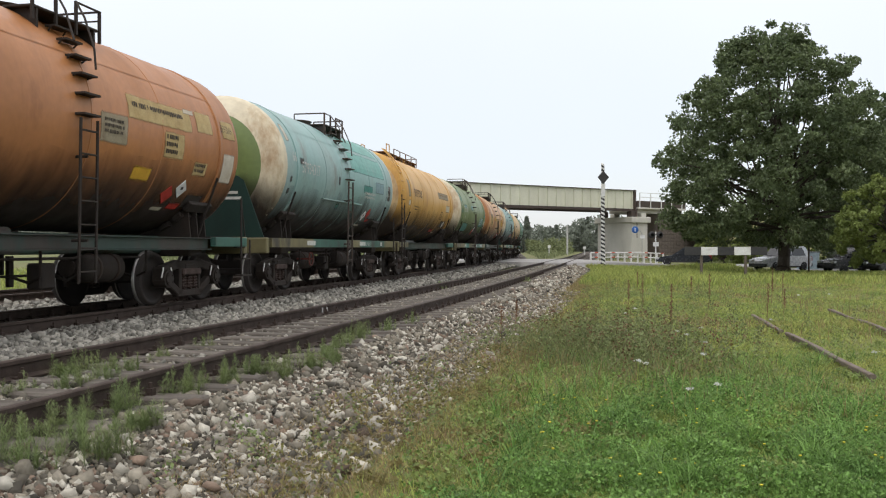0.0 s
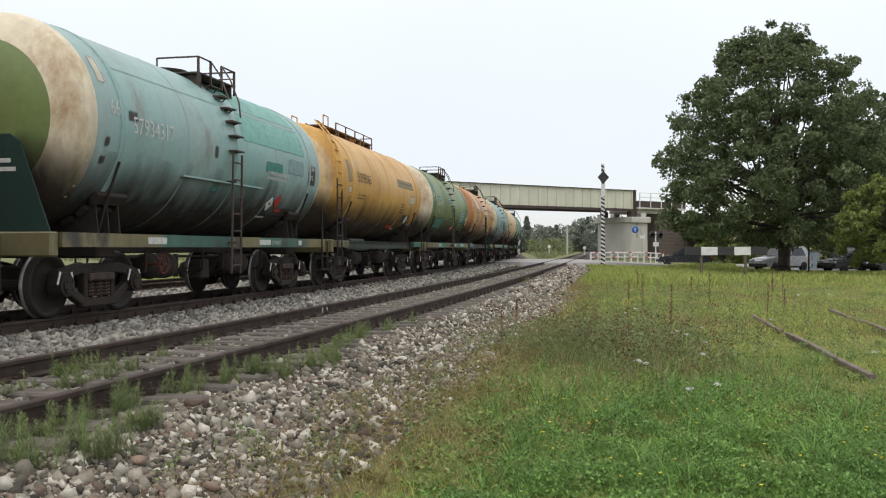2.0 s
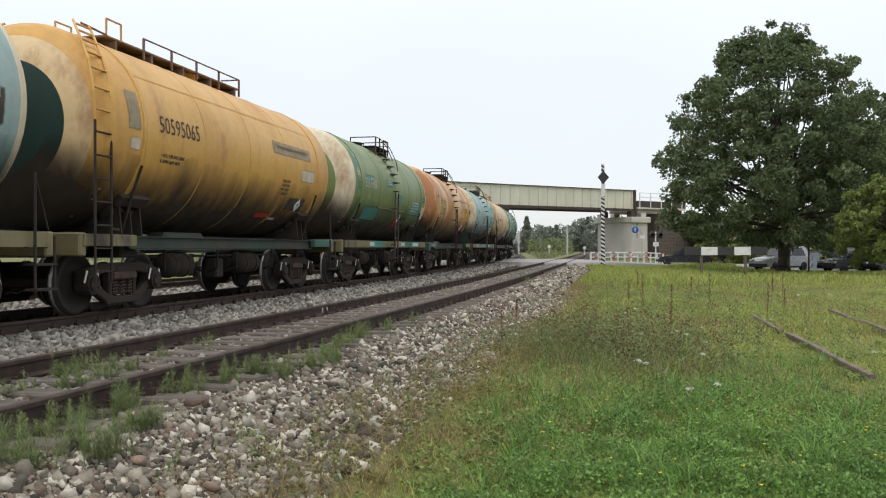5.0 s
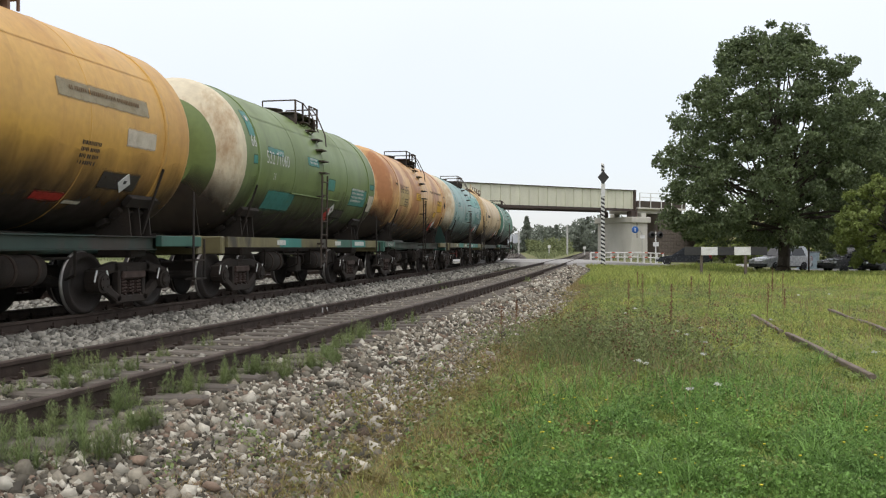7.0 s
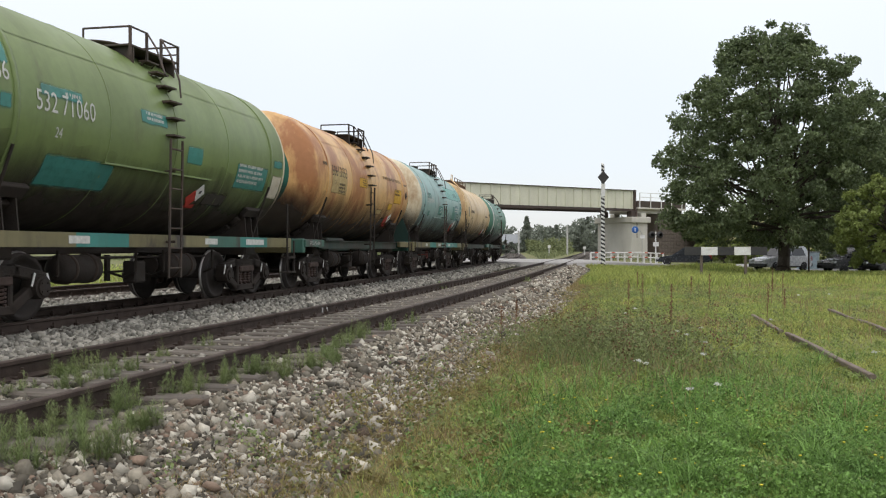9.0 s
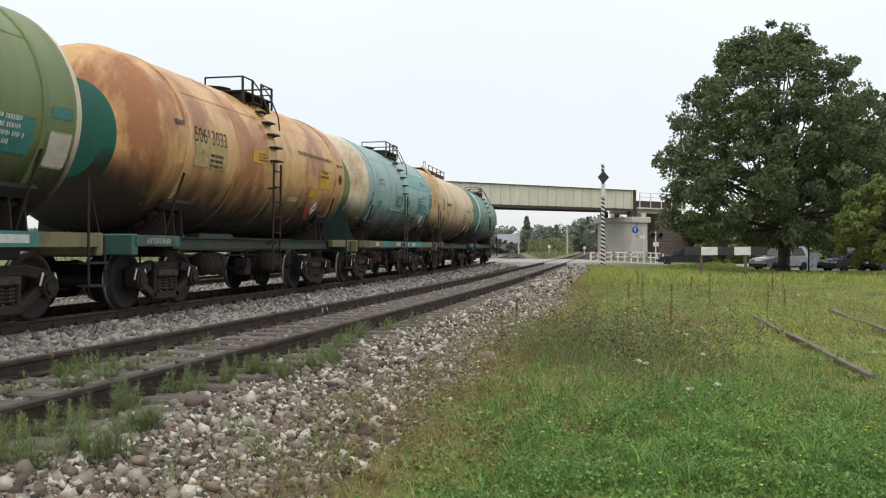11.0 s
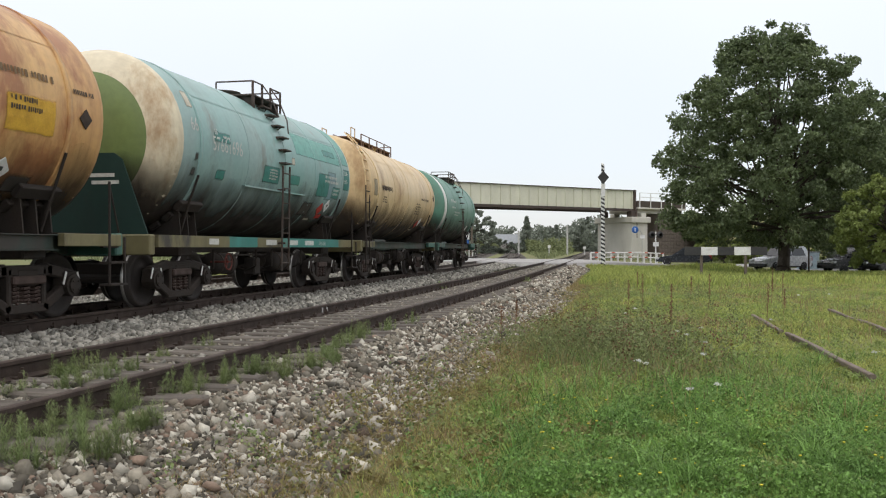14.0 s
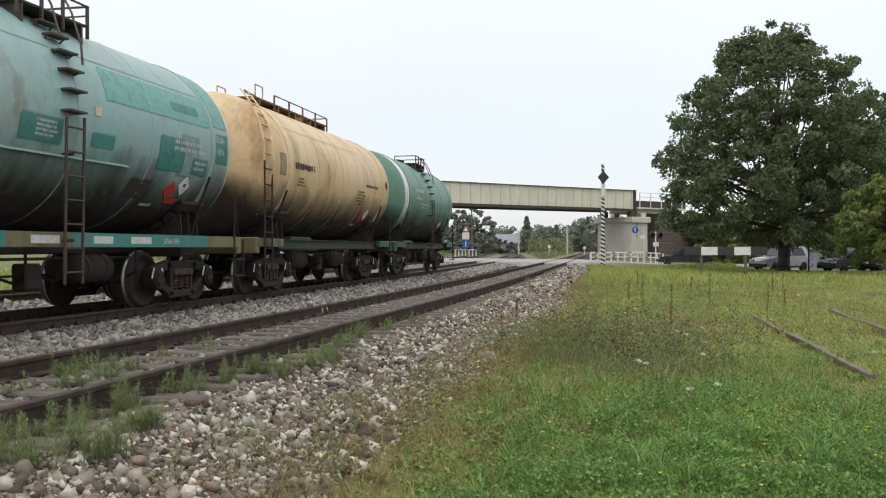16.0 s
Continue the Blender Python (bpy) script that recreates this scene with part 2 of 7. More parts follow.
def track(fx, z0, start, end, label, sleepers_to, shoulder_r, shoulder_l, gap=None):
    ys = steps(start, end)
    bm = bmesh.new()
    swept(bm, fx, ys, [(-shoulder_l - 0.5, -0.62), (-shoulder_l, -0.46), (-1.45, -0.215), (-0.7, -0.245), (0.7, -0.245), (1.45, -0.215), (shoulder_r, -0.46), (shoulder_r + 0.5, -0.62)], z0)
    bed = tagged(part("ballast_bed", bm, M["bed"]), "bed of grey brown crushed stone under " + label, "ballast bed", kind="structure")
    line = tagged(new("railway_track"), label + " with rusty rails on concrete sleepers", "railway track", kind="structure")
    for s in (-1, 1):
        bm = bmesh.new()
        swept(bm, fx, ys, [(s * 0.796 + o, z) for o, z in RAIL], z0)
        for f in bm.faces:
            f.material_index = 1 if f.normal.z > 0.95 and f.calc_center_median().z > z0 - 0.02 else 0
        part("rail", bm, [M["rail"], M["rail_top"]], line)
    bm = bmesh.new()
    box(bm, (-1.35, -0.13, -0.36), (1.35, 0.13, -0.165), bevel=0.02)
    me = mesh_of("sleeper", bm, M["sleeper"])
    bm = bmesh.new()
    box(bm, (-0.09, -0.075, 0), (0.09, 0.075, 0.02))
    for s in (-1, 1):
        box(bm, (s * 0.10 - 0.03, -0.03, 0), (s * 0.10 + 0.03, 0.03, 0.055))
        rod(bm, (s * 0.10, 0, 0.04), (s * 0.10, 0, 0.10), 0.016, 6)
    fast = mesh_of("rail_fastening", bm, M["rail"])
    y, far = start + 0.2, bmesh.new()
    while y < min(end, 240):
        n, deg = side(fx, y)
        m = Matrix.Translation((fx(y), y, z0)) @ pose(0, 0, 0, 0, 0, deg)
        if gap and gap[0] < y < gap[1]:
            pass
        elif 4 < y < sleepers_to:
            shared("sleeper", me, line, m)
            if y < 40:
                for s in (-1, 1):
                    shared("rail_fastening", fast, line, m @ pose(s * 0.796, 0, -0.165))
        else:
            box(far, (-1.35, -0.13, -0.36), (1.35, 0.13, -0.165), m)
        y += 0.545
    tagged(part("far_sleepers", far, M["sleeper"], line), kind="stuff")
    return line


line = track(near_x, 0.02, -12, 500, "empty single track", 56, 2.6, 2.2, (61.5, 80))
for dy in (0.0, 0.22):
    n, deg = side(near_x, 15.5 + dy)
    ob = part("paint_mark", box(bmesh.new(), (0.012, -0.025, -0.125), (0.016, 0.025, -0.045)), M["white"], line, "white paint stroke on the rail")
    ob.matrix_basis = Matrix.Translation(on(near_x, 15.5 + dy, -0.796, 0.02)) @ pose(0, 0, 0, 0, 0, deg)
track(train_x, 0.0, -12, 500, "track that carries the tank train", 48, 2.0, 2.4, (69, 90))
track(third_x, -0.02, -12, 300, "further track behind the tank train", 40, 2.2, 2.4, (75, 94))


# ---- the tank train ----
def paint(name, c, grime=0.62, rust=RUST, fade=None, streaks=0.32, gloss=0.45):
    """Old tank paint: chalky fading in broad clouds, rust or dirt blotches, runs down the barrel."""
    m = material(name, c, gloss, second=fade or tuple(v * 0.78 for v in c), scale=0.8, spread=0.35, grain=9, speck=0.06, third=rust, third_scale=1.1, third_at=grime, stretch=(1, 1, 0.45), bump=0.05, bump_dist=0.004)
    n, l = m.node_tree.nodes, m.node_tree.links
    tc, mp, no, rg, mx = (n.new("ShaderNode" + k) for k in ("TexCoord", "Mapping", "TexNoise", "MapRange", "Mix"))
    mp.inputs["Scale"].default_value = (0.4, 1.7, 0.30)
    no.inputs["Scale"].default_value, no.inputs["Detail"].default_value, no.inputs["Roughness"].default_value = 1.6, 9, 0.68
    l.new(tc.outputs["Object"], mp.inputs[0])
    l.new(mp.outputs[0], no.inputs["Vector"])
    rg.inputs[1].default_value, rg.inputs[2].default_value, rg.inputs[4].default_value = 0.50, 0.72, streaks
    l.new(no.outputs["Fac"], rg.inputs[0])
    mx.data_type = "RGBA"
    b = n["Principled BSDF"].inputs["Base Color"]
    l.new(b.links[0].from_socket, mx.inputs[6])
    mx.inputs[7].default_value = (*[v * 0.55 for v in rust], 1)
    l.new(rg.outputs[0], mx.inputs[0])
    l.new(mx.outputs[2], b)
    return m


P = {
    "orange": paint("faded_orange_paint", (0.43, 0.18, 0.065), 0.62, (0.27, 0.105, 0.04)),
    "rusty_orange": paint("rust_stained_orange_paint", (0.64, 0.40, 0.165), 0.47, (0.36, 0.155, 0.06), (0.56, 0.31, 0.12), 0.45),
    "yellow": paint("ochre_yellow_paint", (0.60, 0.345, 0.075), 0.60, (0.38, 0.18, 0.055), (0.50, 0.275, 0.075)),
    "teal": paint("faded_teal_paint", (0.225, 0.385, 0.36), 0.58, (0.20, 0.22, 0.19), (0.30, 0.385, 0.37), 0.26),
    "green": paint("olive_green_paint", (0.155, 0.215, 0.068), 0.62, (0.12, 0.14, 0.055), (0.135, 0.18, 0.068), 0.4),
    "dark_green": paint("dark_green_paint", (0.08, 0.215, 0.15), 0.60, (0.12, 0.17, 0.13), (0.125, 0.245, 0.185)),
    "cream": paint("dirty_cream_paint", (0.68, 0.61, 0.45), 0.56, (0.40, 0.27, 0.15), (0.60, 0.52, 0.36)),
    "buff": paint("faded_buff_paint", (0.66, 0.50, 0.28), 0.55, (0.40, 0.25, 0.12), (0.56, 0.40, 0.21), 0.42),
    "shield_green": paint("dark_green_shield_paint", (0.007, 0.032, 0.025), 0.6, (0.02, 0.025, 0.02), gloss=0.8),
    "cap_green": paint("deep_green_end_paint", (0.016, 0.115, 0.085), 0.6, (0.03, 0.07, 0.05)),
    # grimy frame paint, darkened for the shadow the sills lie in
    "dark_sill": paint("shaded_grimy_frame_paint", (0.03, 0.058, 0.046), 0.48, GRIME),
    "sill": paint("green_frame_paint", (0.055, 0.15, 0.115), 0.53, GRIME),
    "ochre": paint("ochre_frame_paint", (0.20, 0.175, 0.085), 0.53, GRIME),
    "bright_teal": paint("fresh_teal_patch_paint", (0.05, 0.24, 0.205), 0.60, (0.10, 0.18, 0.14)),
    "mint": paint("fresh_mint_repaint", (0.12, 0.37, 0.305), 0.58, (0.19, 0.33, 0.29), (0.17, 0.37, 0.32), 0.2),
    "white": paint("white_ring_paint", (0.74, 0.74, 0.69), 0.66, (0.45, 0.40, 0.33)),
}
M["under"] = material("grimy_underframe_steel", (0.023, 0.019, 0.0165), 0.8, 0.1, second=(0.042, 0.031, 0.024), scale=3, grain=40, bump=0.5)
M["rust_walk"] = material("rusty_brown_walkway_steel", (0.24, 0.155, 0.11), 0.8, 0.1, second=(0.15, 0.09, 0.065), scale=4, grain=40)
M["wheel_red"] = material("dull_red_wheel_paint", (0.20, 0.035, 0.025), 0.7, second=(0.09, 0.03, 0.022), scale=8)
M["spring"] = material("rust_brown_spring_steel", (0.085, 0.055, 0.045), 0.75, 0.1, second=(0.05, 0.034, 0.028), scale=6, grain=40)
M["wheel"] = material("wheel_steel", (0.022, 0.019, 0.017), 0.75, 0.1, second=(0.04, 0.031, 0.026), scale=3, grain=40)
M["tyre"] = material("bright_worn_tyre", (0.42, 0.40, 0.38), 0.4, 0.8, bump=0.05)

TANK_Z, TANK_R = 2.88, 1.6


def wheelset_mesh():
    bm = bmesh.new()
    rod(bm, (-1.02, 0, 0), (1.02, 0, 0), 0.08, 10)
    for s in (-1, 1):
        lathe(bm, [(s * 0.72, 0.10), (s * 0.72, 0.16), (s * 0.775, 0.38), (s * 0.725, 0.41), (s * 0.725, 0.505), (s * 0.755, 0.505), (s * 0.765, 0.478), (s * 0.855, 0.470),
                   (s * 0.855, 0.40), (s * 0.80, 0.37), (s * 0.79, 0.17), (s * 0.86, 0.13), (s * 0.86, 0.08)], "x", 28, [0, 0, 0, 0, 1, 1, 0, 0, 0, 0, 0, 0])
    return mesh_of("wheelset", bm, [M["wheel"], M["tyre"]])


WHEELSET = wheelset_mesh()


def side_frame_mesh():
    """Cast bogie side: a bowed top bar, sloping arms to the axle boxes, a spring nest in the window."""
    bm = bmesh.new()
    x0, x1 = -0.07, 0.07
    for a, b, w in (((-1.0, 0.62), (-0.45, 0.72), 0.16), ((0.45, 0.72), (1.0, 0.62), 0.16), ((-0.5, 0.71), (0.5, 0.71), 0.15), ((-0.95, 0.5), (-0.38, 0.2), 0.14),
                    ((0.38, 0.2), (0.95, 0.5), 0.14), ((-0.42, 0.19), (0.42, 0.19), 0.13), ((-0.36, 0.2), (-0.36, 0.7), 0.09), ((0.36, 0.2), (0.36, 0.7), 0.09)):
        d = Vector((0, b[0] - a[0], b[1] - a[1]))
        m = Matrix.Translation((0, (a[0] + b[0]) / 2, (a[1] + b[1]) / 2)) @ pose(0, 0, 0, math.degrees(math.atan2(d.z, d.y)))
        box(bm, (x0, -d.length / 2 - 0.04, -w / 2), (x1, d.length / 2 + 0.04, w / 2), m, bevel=0.02)
    return mesh_of("side_frame", bm, M["under"])


def box_mesh():
    bm = bmesh.new()
    rod(bm, (-0.10, 0, 0), (0.14, 0, 0), 0.165, 14)
    box(bm, (-0.10, -0.17, -0.02), (0.10, 0.17, 0.20), bevel=0.02)
    rod(bm, (0.14, 0, 0), (0.17, 0, 0), 0.12, 12)
    for i in range(4):
        a = math.pi / 4 + i * math.pi / 2
        rod(bm, (0.16, 0.085 * math.cos(a), 0.085 * math.sin(a)), (0.185, 0.085 * math.cos(a), 0.085 * math.sin(a)), 0.018, 6)
    return mesh_of("axle_box", bm, M["under"])


def spring_mesh():
    bm = bmesh.new()
    for y in (-0.22, 0.0, 0.22):
        pts = [(0.06 * math.cos(a), y + 0.085 * math.sin(a), 0.26 + 0.26 * a / (2 * math.pi * 5)) for a in [2 * math.pi * i / 8 for i in range(41)]]
        rods(bm, pts, 0.019, 5)
    box(bm, (-0.12, -0.34, 0.52), (0.12, 0.34, 0.64), bevel=0.02)
    return mesh_of("spring_nest", bm, M["spring"])


def stroke_mesh(a, b):
    d = Vector((0, b[0] - a[0], b[1] - a[1]))
    m = Matrix.Translation((0.106, (a[0] + b[0]) / 2, (a[1] + b[1]) / 2)) @ pose(0, 0, 0, math.degrees(math.atan2(d.z, d.y)))
    return mesh_of("paint_stroke", box(bmesh.new(), (-0.005, -d.length / 2, -0.018), (0.004, d.length / 2, 0.018), m), M["white"])


SIDE_FRAME, AXLE_BOX, SPRINGS, STROKES = side_frame_mesh(), box_mesh(), spring_mesh(), [stroke_mesh((-0.20, 0.02), (-0.13, 0.20)), stroke_mesh((0.19, 0.0), (0.13, 0.19))]
BOLSTER, AXLES = 3.9, 0.925
ROLLING = []


def bogie(wagon, y):
    bm = bmesh.new()
    box(bm, (-1.1, -0.22, 0.50), (1.1, 0.22, 0.74), bevel=0.03)
    rod(bm, (0, 0, 0.7), (0, 0, 0.95), 0.25, 12)
    for s in (-1, 1):
        box(bm, (-0.9, s * 0.45 - 0.04, 0.38), (0.9, s * 0.45 + 0.04, 0.50), bevel=0.01)
    b = part("bogie", bm, M["under"], wagon)
    b.location = (0, y, 0)
    for s in (-1, 1):
        shared("side_frame", SIDE_FRAME, b, pose(s * 1.02, 0, 0))
        shared("spring_nest", SPRINGS, b, pose(s * 1.02, 0, 0))
        for a in (-AXLES, AXLES):
            shared("axle_box", AXLE_BOX, b, pose(s * 1.02, a, 0.475, 0, 0, 0 if s > 0 else 180))
            for me in STROKES if s > 0 else ():
                shared("paint_stroke", me, b, pose(s * 1.02, a, 0.475))
    for a in (-AXLES, AXLES):
        w = shared("wheelset", WHEELSET, b, pose(0, a, 0.475))
        ROLLING.append(w)


RUNGS = {}


def ladder(w, pts, width, rungs, r, mat, braces=(), label=""):
    """Two stiles along pts with their braces, and rungs as pieces of their own; width across along the wagon."""
    ax = Vector((0, width / 2, 0))
    bm = bmesh.new()
    for s in (-1, 1):
        rods(bm, [Vector(p) + ax * s for p in pts], r, 6)
    for brace in braces:
        rods(bm, brace, 0.022, 6)
    ob = part("ladder", bm, mat, w, label)
    if (width, mat.name) not in RUNGS:
        RUNGS[width, mat.name] = mesh_of("rung", box(bmesh.new(), (-0.02, -width / 2, -0.012), (0.02, width / 2, 0.012), bevel=0.004), mat)
    P3 = [Vector(p) for p in pts]
    L = [0]
    for a, b in zip(P3, P3[1:]):
        L.append(L[-1] + (b - a).length)
    for i in range(rungs):
        d = L[-1] * (i + 0.5) / rungs
        k = max(j for j in range(len(L) - 1) if L[j] <= d)
        p = P3[k].lerp(P3[k + 1], (d - L[k]) / (L[k + 1] - L[k]))
        shared("rung", RUNGS[width, mat.name], ob, Matrix.Translation(p))
    return ob


def on_tank(y, deg, lift=0.0):
    """A pose on the barrel: x along -y... the patch's own x runs along the wagon, its y up the barrel, its z outwards."""
    a = radians(deg)
    n = Vector((math.cos(a), 0, math.sin(a)))
    u = Vector((-math.sin(a), 0, math.cos(a)))
    m = Matrix((Vector((0, 1, 0)), u, n)).transposed().to_4x4()
    return Matrix.Translation(Vector((0, y, TANK_Z)) + n * (TANK_R + lift)) @ m


def curved_patch(bm, y0, y1, d0, d1, lift, mi=0):
    """A sheet bent on the barrel, from y0 to y1 and d0 to d1 degrees above the horizontal."""
    n = max(2, int(abs(d1 - d0) / 4))
    rows = []
    for i in range(n + 1):
        a = radians(d0 + (d1 - d0) * i / n)
        rows.append([bm.verts.new(((TANK_R + lift) * math.cos(a), y, TANK_Z + (TANK_R + lift) * math.sin(a))) for y in (y0, y1)])
    for a, b in zip(rows, rows[1:]):
        f = bm.faces.new((a[0], a[1], b[1], b[0]))
        f.material_index = mi
    return bm


def dirt_shade_film(w, seed):
    """Oil and road dirt on the belly and low on the dished ends, with the belly's shade painted in; a ragged upper edge
    and runs of its own shape.
    """
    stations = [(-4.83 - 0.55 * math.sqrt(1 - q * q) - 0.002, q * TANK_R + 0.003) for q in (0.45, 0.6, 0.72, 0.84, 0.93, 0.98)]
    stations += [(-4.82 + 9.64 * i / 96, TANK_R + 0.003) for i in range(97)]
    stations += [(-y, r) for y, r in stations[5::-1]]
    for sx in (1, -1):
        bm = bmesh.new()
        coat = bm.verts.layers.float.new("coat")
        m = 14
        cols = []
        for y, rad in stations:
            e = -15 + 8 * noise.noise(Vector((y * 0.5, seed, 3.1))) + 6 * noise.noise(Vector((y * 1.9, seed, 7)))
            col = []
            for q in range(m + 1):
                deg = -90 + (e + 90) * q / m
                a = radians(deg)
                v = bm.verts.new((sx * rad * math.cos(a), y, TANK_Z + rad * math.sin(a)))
                # coat thickens downwards, darkening the underside as shade does
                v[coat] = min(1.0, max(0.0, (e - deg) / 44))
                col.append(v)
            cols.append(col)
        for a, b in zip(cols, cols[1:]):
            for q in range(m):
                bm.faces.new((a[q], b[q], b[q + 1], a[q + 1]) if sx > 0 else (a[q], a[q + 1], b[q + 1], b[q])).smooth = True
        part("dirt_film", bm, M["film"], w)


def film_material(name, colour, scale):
    """A coat of dirt and painted shade that wears through in streaks and frays out where it was laid thinly."""
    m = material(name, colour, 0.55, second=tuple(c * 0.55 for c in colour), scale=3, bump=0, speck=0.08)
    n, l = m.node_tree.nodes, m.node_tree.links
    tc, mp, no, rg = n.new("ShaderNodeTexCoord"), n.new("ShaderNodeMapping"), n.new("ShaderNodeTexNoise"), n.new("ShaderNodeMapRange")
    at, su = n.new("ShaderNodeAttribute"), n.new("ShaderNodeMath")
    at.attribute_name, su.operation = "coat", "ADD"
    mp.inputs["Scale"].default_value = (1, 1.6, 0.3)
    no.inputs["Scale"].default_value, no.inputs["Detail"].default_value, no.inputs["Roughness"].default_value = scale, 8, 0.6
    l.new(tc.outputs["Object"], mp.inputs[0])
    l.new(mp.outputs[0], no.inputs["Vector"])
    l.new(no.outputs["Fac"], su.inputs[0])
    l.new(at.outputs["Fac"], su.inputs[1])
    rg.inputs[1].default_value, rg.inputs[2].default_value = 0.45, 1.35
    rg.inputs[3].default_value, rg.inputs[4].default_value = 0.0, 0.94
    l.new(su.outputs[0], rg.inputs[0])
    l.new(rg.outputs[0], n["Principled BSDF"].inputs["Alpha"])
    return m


# one dark colour for both the dirt and the shade under the barrel
M["film"] = film_material("road_dirt_and_belly_shade", (0.045, 0.034, 0.026), 1.7)


def writing(text, size, mat, parent, m, name="lettering", aspect=0.75):
    """Painted letters as a thin mesh, bent on the barrel."""
    cu = bpy.data.curves.new("text", "FONT")
    cu.body, cu.size, cu.extrude, cu.align_x, cu.align_y = text, size, 0.0, "LEFT", "BOTTOM"
    cu.resolution_u = 2
    tmp = bpy.data.objects.new("tmp", cu)
    me = bpy.data.meshes.new_from_object(tmp)
    bpy.data.objects.remove(tmp)
    bpy.data.curves.remove(cu)
    me.materials.clear()
    me.materials.append(mat)
    for v in me.vertices:
        x, h = v.co.x * aspect, v.co.y
        a = h / TANK_R
        v.co = (x, (TANK_R + 0.006) * math.sin(a), (TANK_R + 0.006) * (math.cos(a) - 1))
    return shared(name, me, parent, m)


def tank_wagon(style):
    style["seed"] = STYLES.index(style) * 3.7 + 1
    w = tagged(new("tank_wagon"), style["label"], "tank wagon", "wagons of the tank train")
    # barrel: dished ends, colour zones
    half, dish = 4.83, 0.55
    zones = style["zones"]          # (upto y, paint) from -y to +y
    mats = [P[z[1]] for z in zones]

    def zone_at(y):
        for i, z in enumerate(zones):
            if y <= z[0]:
                return i
        return len(zones) - 1
    cuts = sorted({-half, half, *[z[0] for z in zones if abs(z[0]) < half], -4.1, 4.1, -2, 0, 2})
    prof = [(-half - dish * math.sqrt(max(0, 1 - q * q)), q * TANK_R) for q in (0.001, 0.25, 0.45, 0.60, 0.72, 0.84, 0.93, 0.98)]
    prof += [(y, TANK_R) for y in cuts]
    prof += [(half + dish * math.sqrt(max(0, 1 - q * q)), q * TANK_R) for q in (0.98, 0.93, 0.84, 0.72, 0.60, 0.45, 0.25, 0.001)]
    mis = []
    for (a, ra), (b, rb) in zip(prof, prof[1:]):
        if b <= -half + 0.01 and style.get("cap"):
            core = style.get("core") and ra < style["core_r"] * TANK_R - 0.01
            mis.append(len(mats) + 1 if core else len(mats) if ra < style["cap_r"] * TANK_R - 0.01 else zone_at((a + b) / 2))
        else:
            mis.append(zone_at((a + b) / 2))
    bm = lathe(bmesh.new(), prof, "y", 48, mis, (0, 0, TANK_Z))
    barrel = part("barrel", bm, mats + [P[style[k]] for k in ("cap", "core") if style.get(k)], w)
    # straps and weld seams
    for y in (-4.1, 4.1):
        bm = lathe(bmesh.new(), [(y - 0.05, TANK_R), (y - 0.05, TANK_R + 0.018), (y + 0.05, TANK_R + 0.018), (y + 0.05, TANK_R)], "y", 48, None, (0, 0, TANK_Z))
        part("strap", bm, P[style["strap"]], w)
    for y in (-2.0, 0.0, 2.0):
        bm = lathe(bmesh.new(), [(y - 0.018, TANK_R), (y - 0.01, TANK_R + 0.007), (y + 0.01, TANK_R + 0.007), (y + 0.018, TANK_R)], "y", 48, None, (0, 0, TANK_Z))
        part("weld_seam", bm, P[zones[zone_at(y)][1]], barrel)
    # long plate seam on each shoulder
    for d in (34, 146):
        part("plate_seam", curved_patch(bmesh.new(), -4.04, 4.04, d - 0.35, d + 0.35, 0.006), P[style["strap"]], barrel)
    dirt_shade_film(w, style["seed"])
    if style.get("shield"):
        bm = bmesh.new()
        v = [bm.verts.new((x, y, z)) for y in (-5.475, -5.445) for x, z in ((-1.32, 1.245), (1.32, 1.245), (0.85, 2.5), (0.7, 2.6), (-0.7, 2.6), (-0.85, 2.5))]
        bm.faces.new(v[:6])
        bm.faces.new(v[11:5:-1])
        for i in range(6):
            bm.faces.new((v[(i + 1) % 6], v[i], v[i + 6], v[(i + 1) % 6 + 6]))
        shield = part("end_shield", bm, P["shield_green"], w, "dark green end shield plate")
        for z, x0, x1 in ((2.2, 0.25, 0.72), (2.08, 0.3, 0.8)):
            part("lettering", box(bmesh.new(), (x0, -5.481, z), (x1, -5.477, z + 0.06)), M["chalk"], shield)
    # frame
    bm = bmesh.new()
    cw = 0.30 if style["frame"] == "beam" else 0.62
    box(bm, (-cw, -5.50, 0.92), (cw, 5.50, 1.24), bevel=0.02)
    part("centre_sill", bm, M["under"] if style["frame"] == "beam" else P["dark_sill"], w)
    for s in (-1, 1):
        part("bolster_beam", box(bmesh.new(), (-1.2, s * BOLSTER - 0.25, 0.86), (1.2, s * BOLSTER + 0.25, 1.196), bevel=0.03), M["under"], w)
    for s in (-1, 1):
        bm = bmesh.new()
        box(bm, (-1.45, s * 5.55 - 0.09, 0.90), (1.45, s * 5.55 + 0.09, 1.24), bevel=0.02)
        box(bm, (-0.25, s * 5.55 - 0.2, 0.88), (0.25, s * 5.55 + 0.2, 1.20), bevel=0.02)
        part("end_beam", bm, P[style["beam"][0]], w)
        bm = bmesh.new()
        rod(bm, (0, s * 5.6, 1.03), (0, s * 5.86, 1.03), 0.09, 10)
        box(bm, (-0.17, s * 5.93 - 0.10, 0.85), (0.17, s * 5.93 + 0.075, 1.20), bevel=0.05)
        part("coupler", bm, M["under"], w)
        # saddle under the tank: three curved plates and timber blocks
        for k in (-0.30, 0.0, 0.30):
            bm = bmesh.new()
            arcs = [radians(222 + 96 * i / 12) for i in range(13)]
            rim = [((TANK_R + 0.004) * math.cos(a), TANK_Z + (TANK_R + 0.004) * math.sin(a)) for a in arcs]
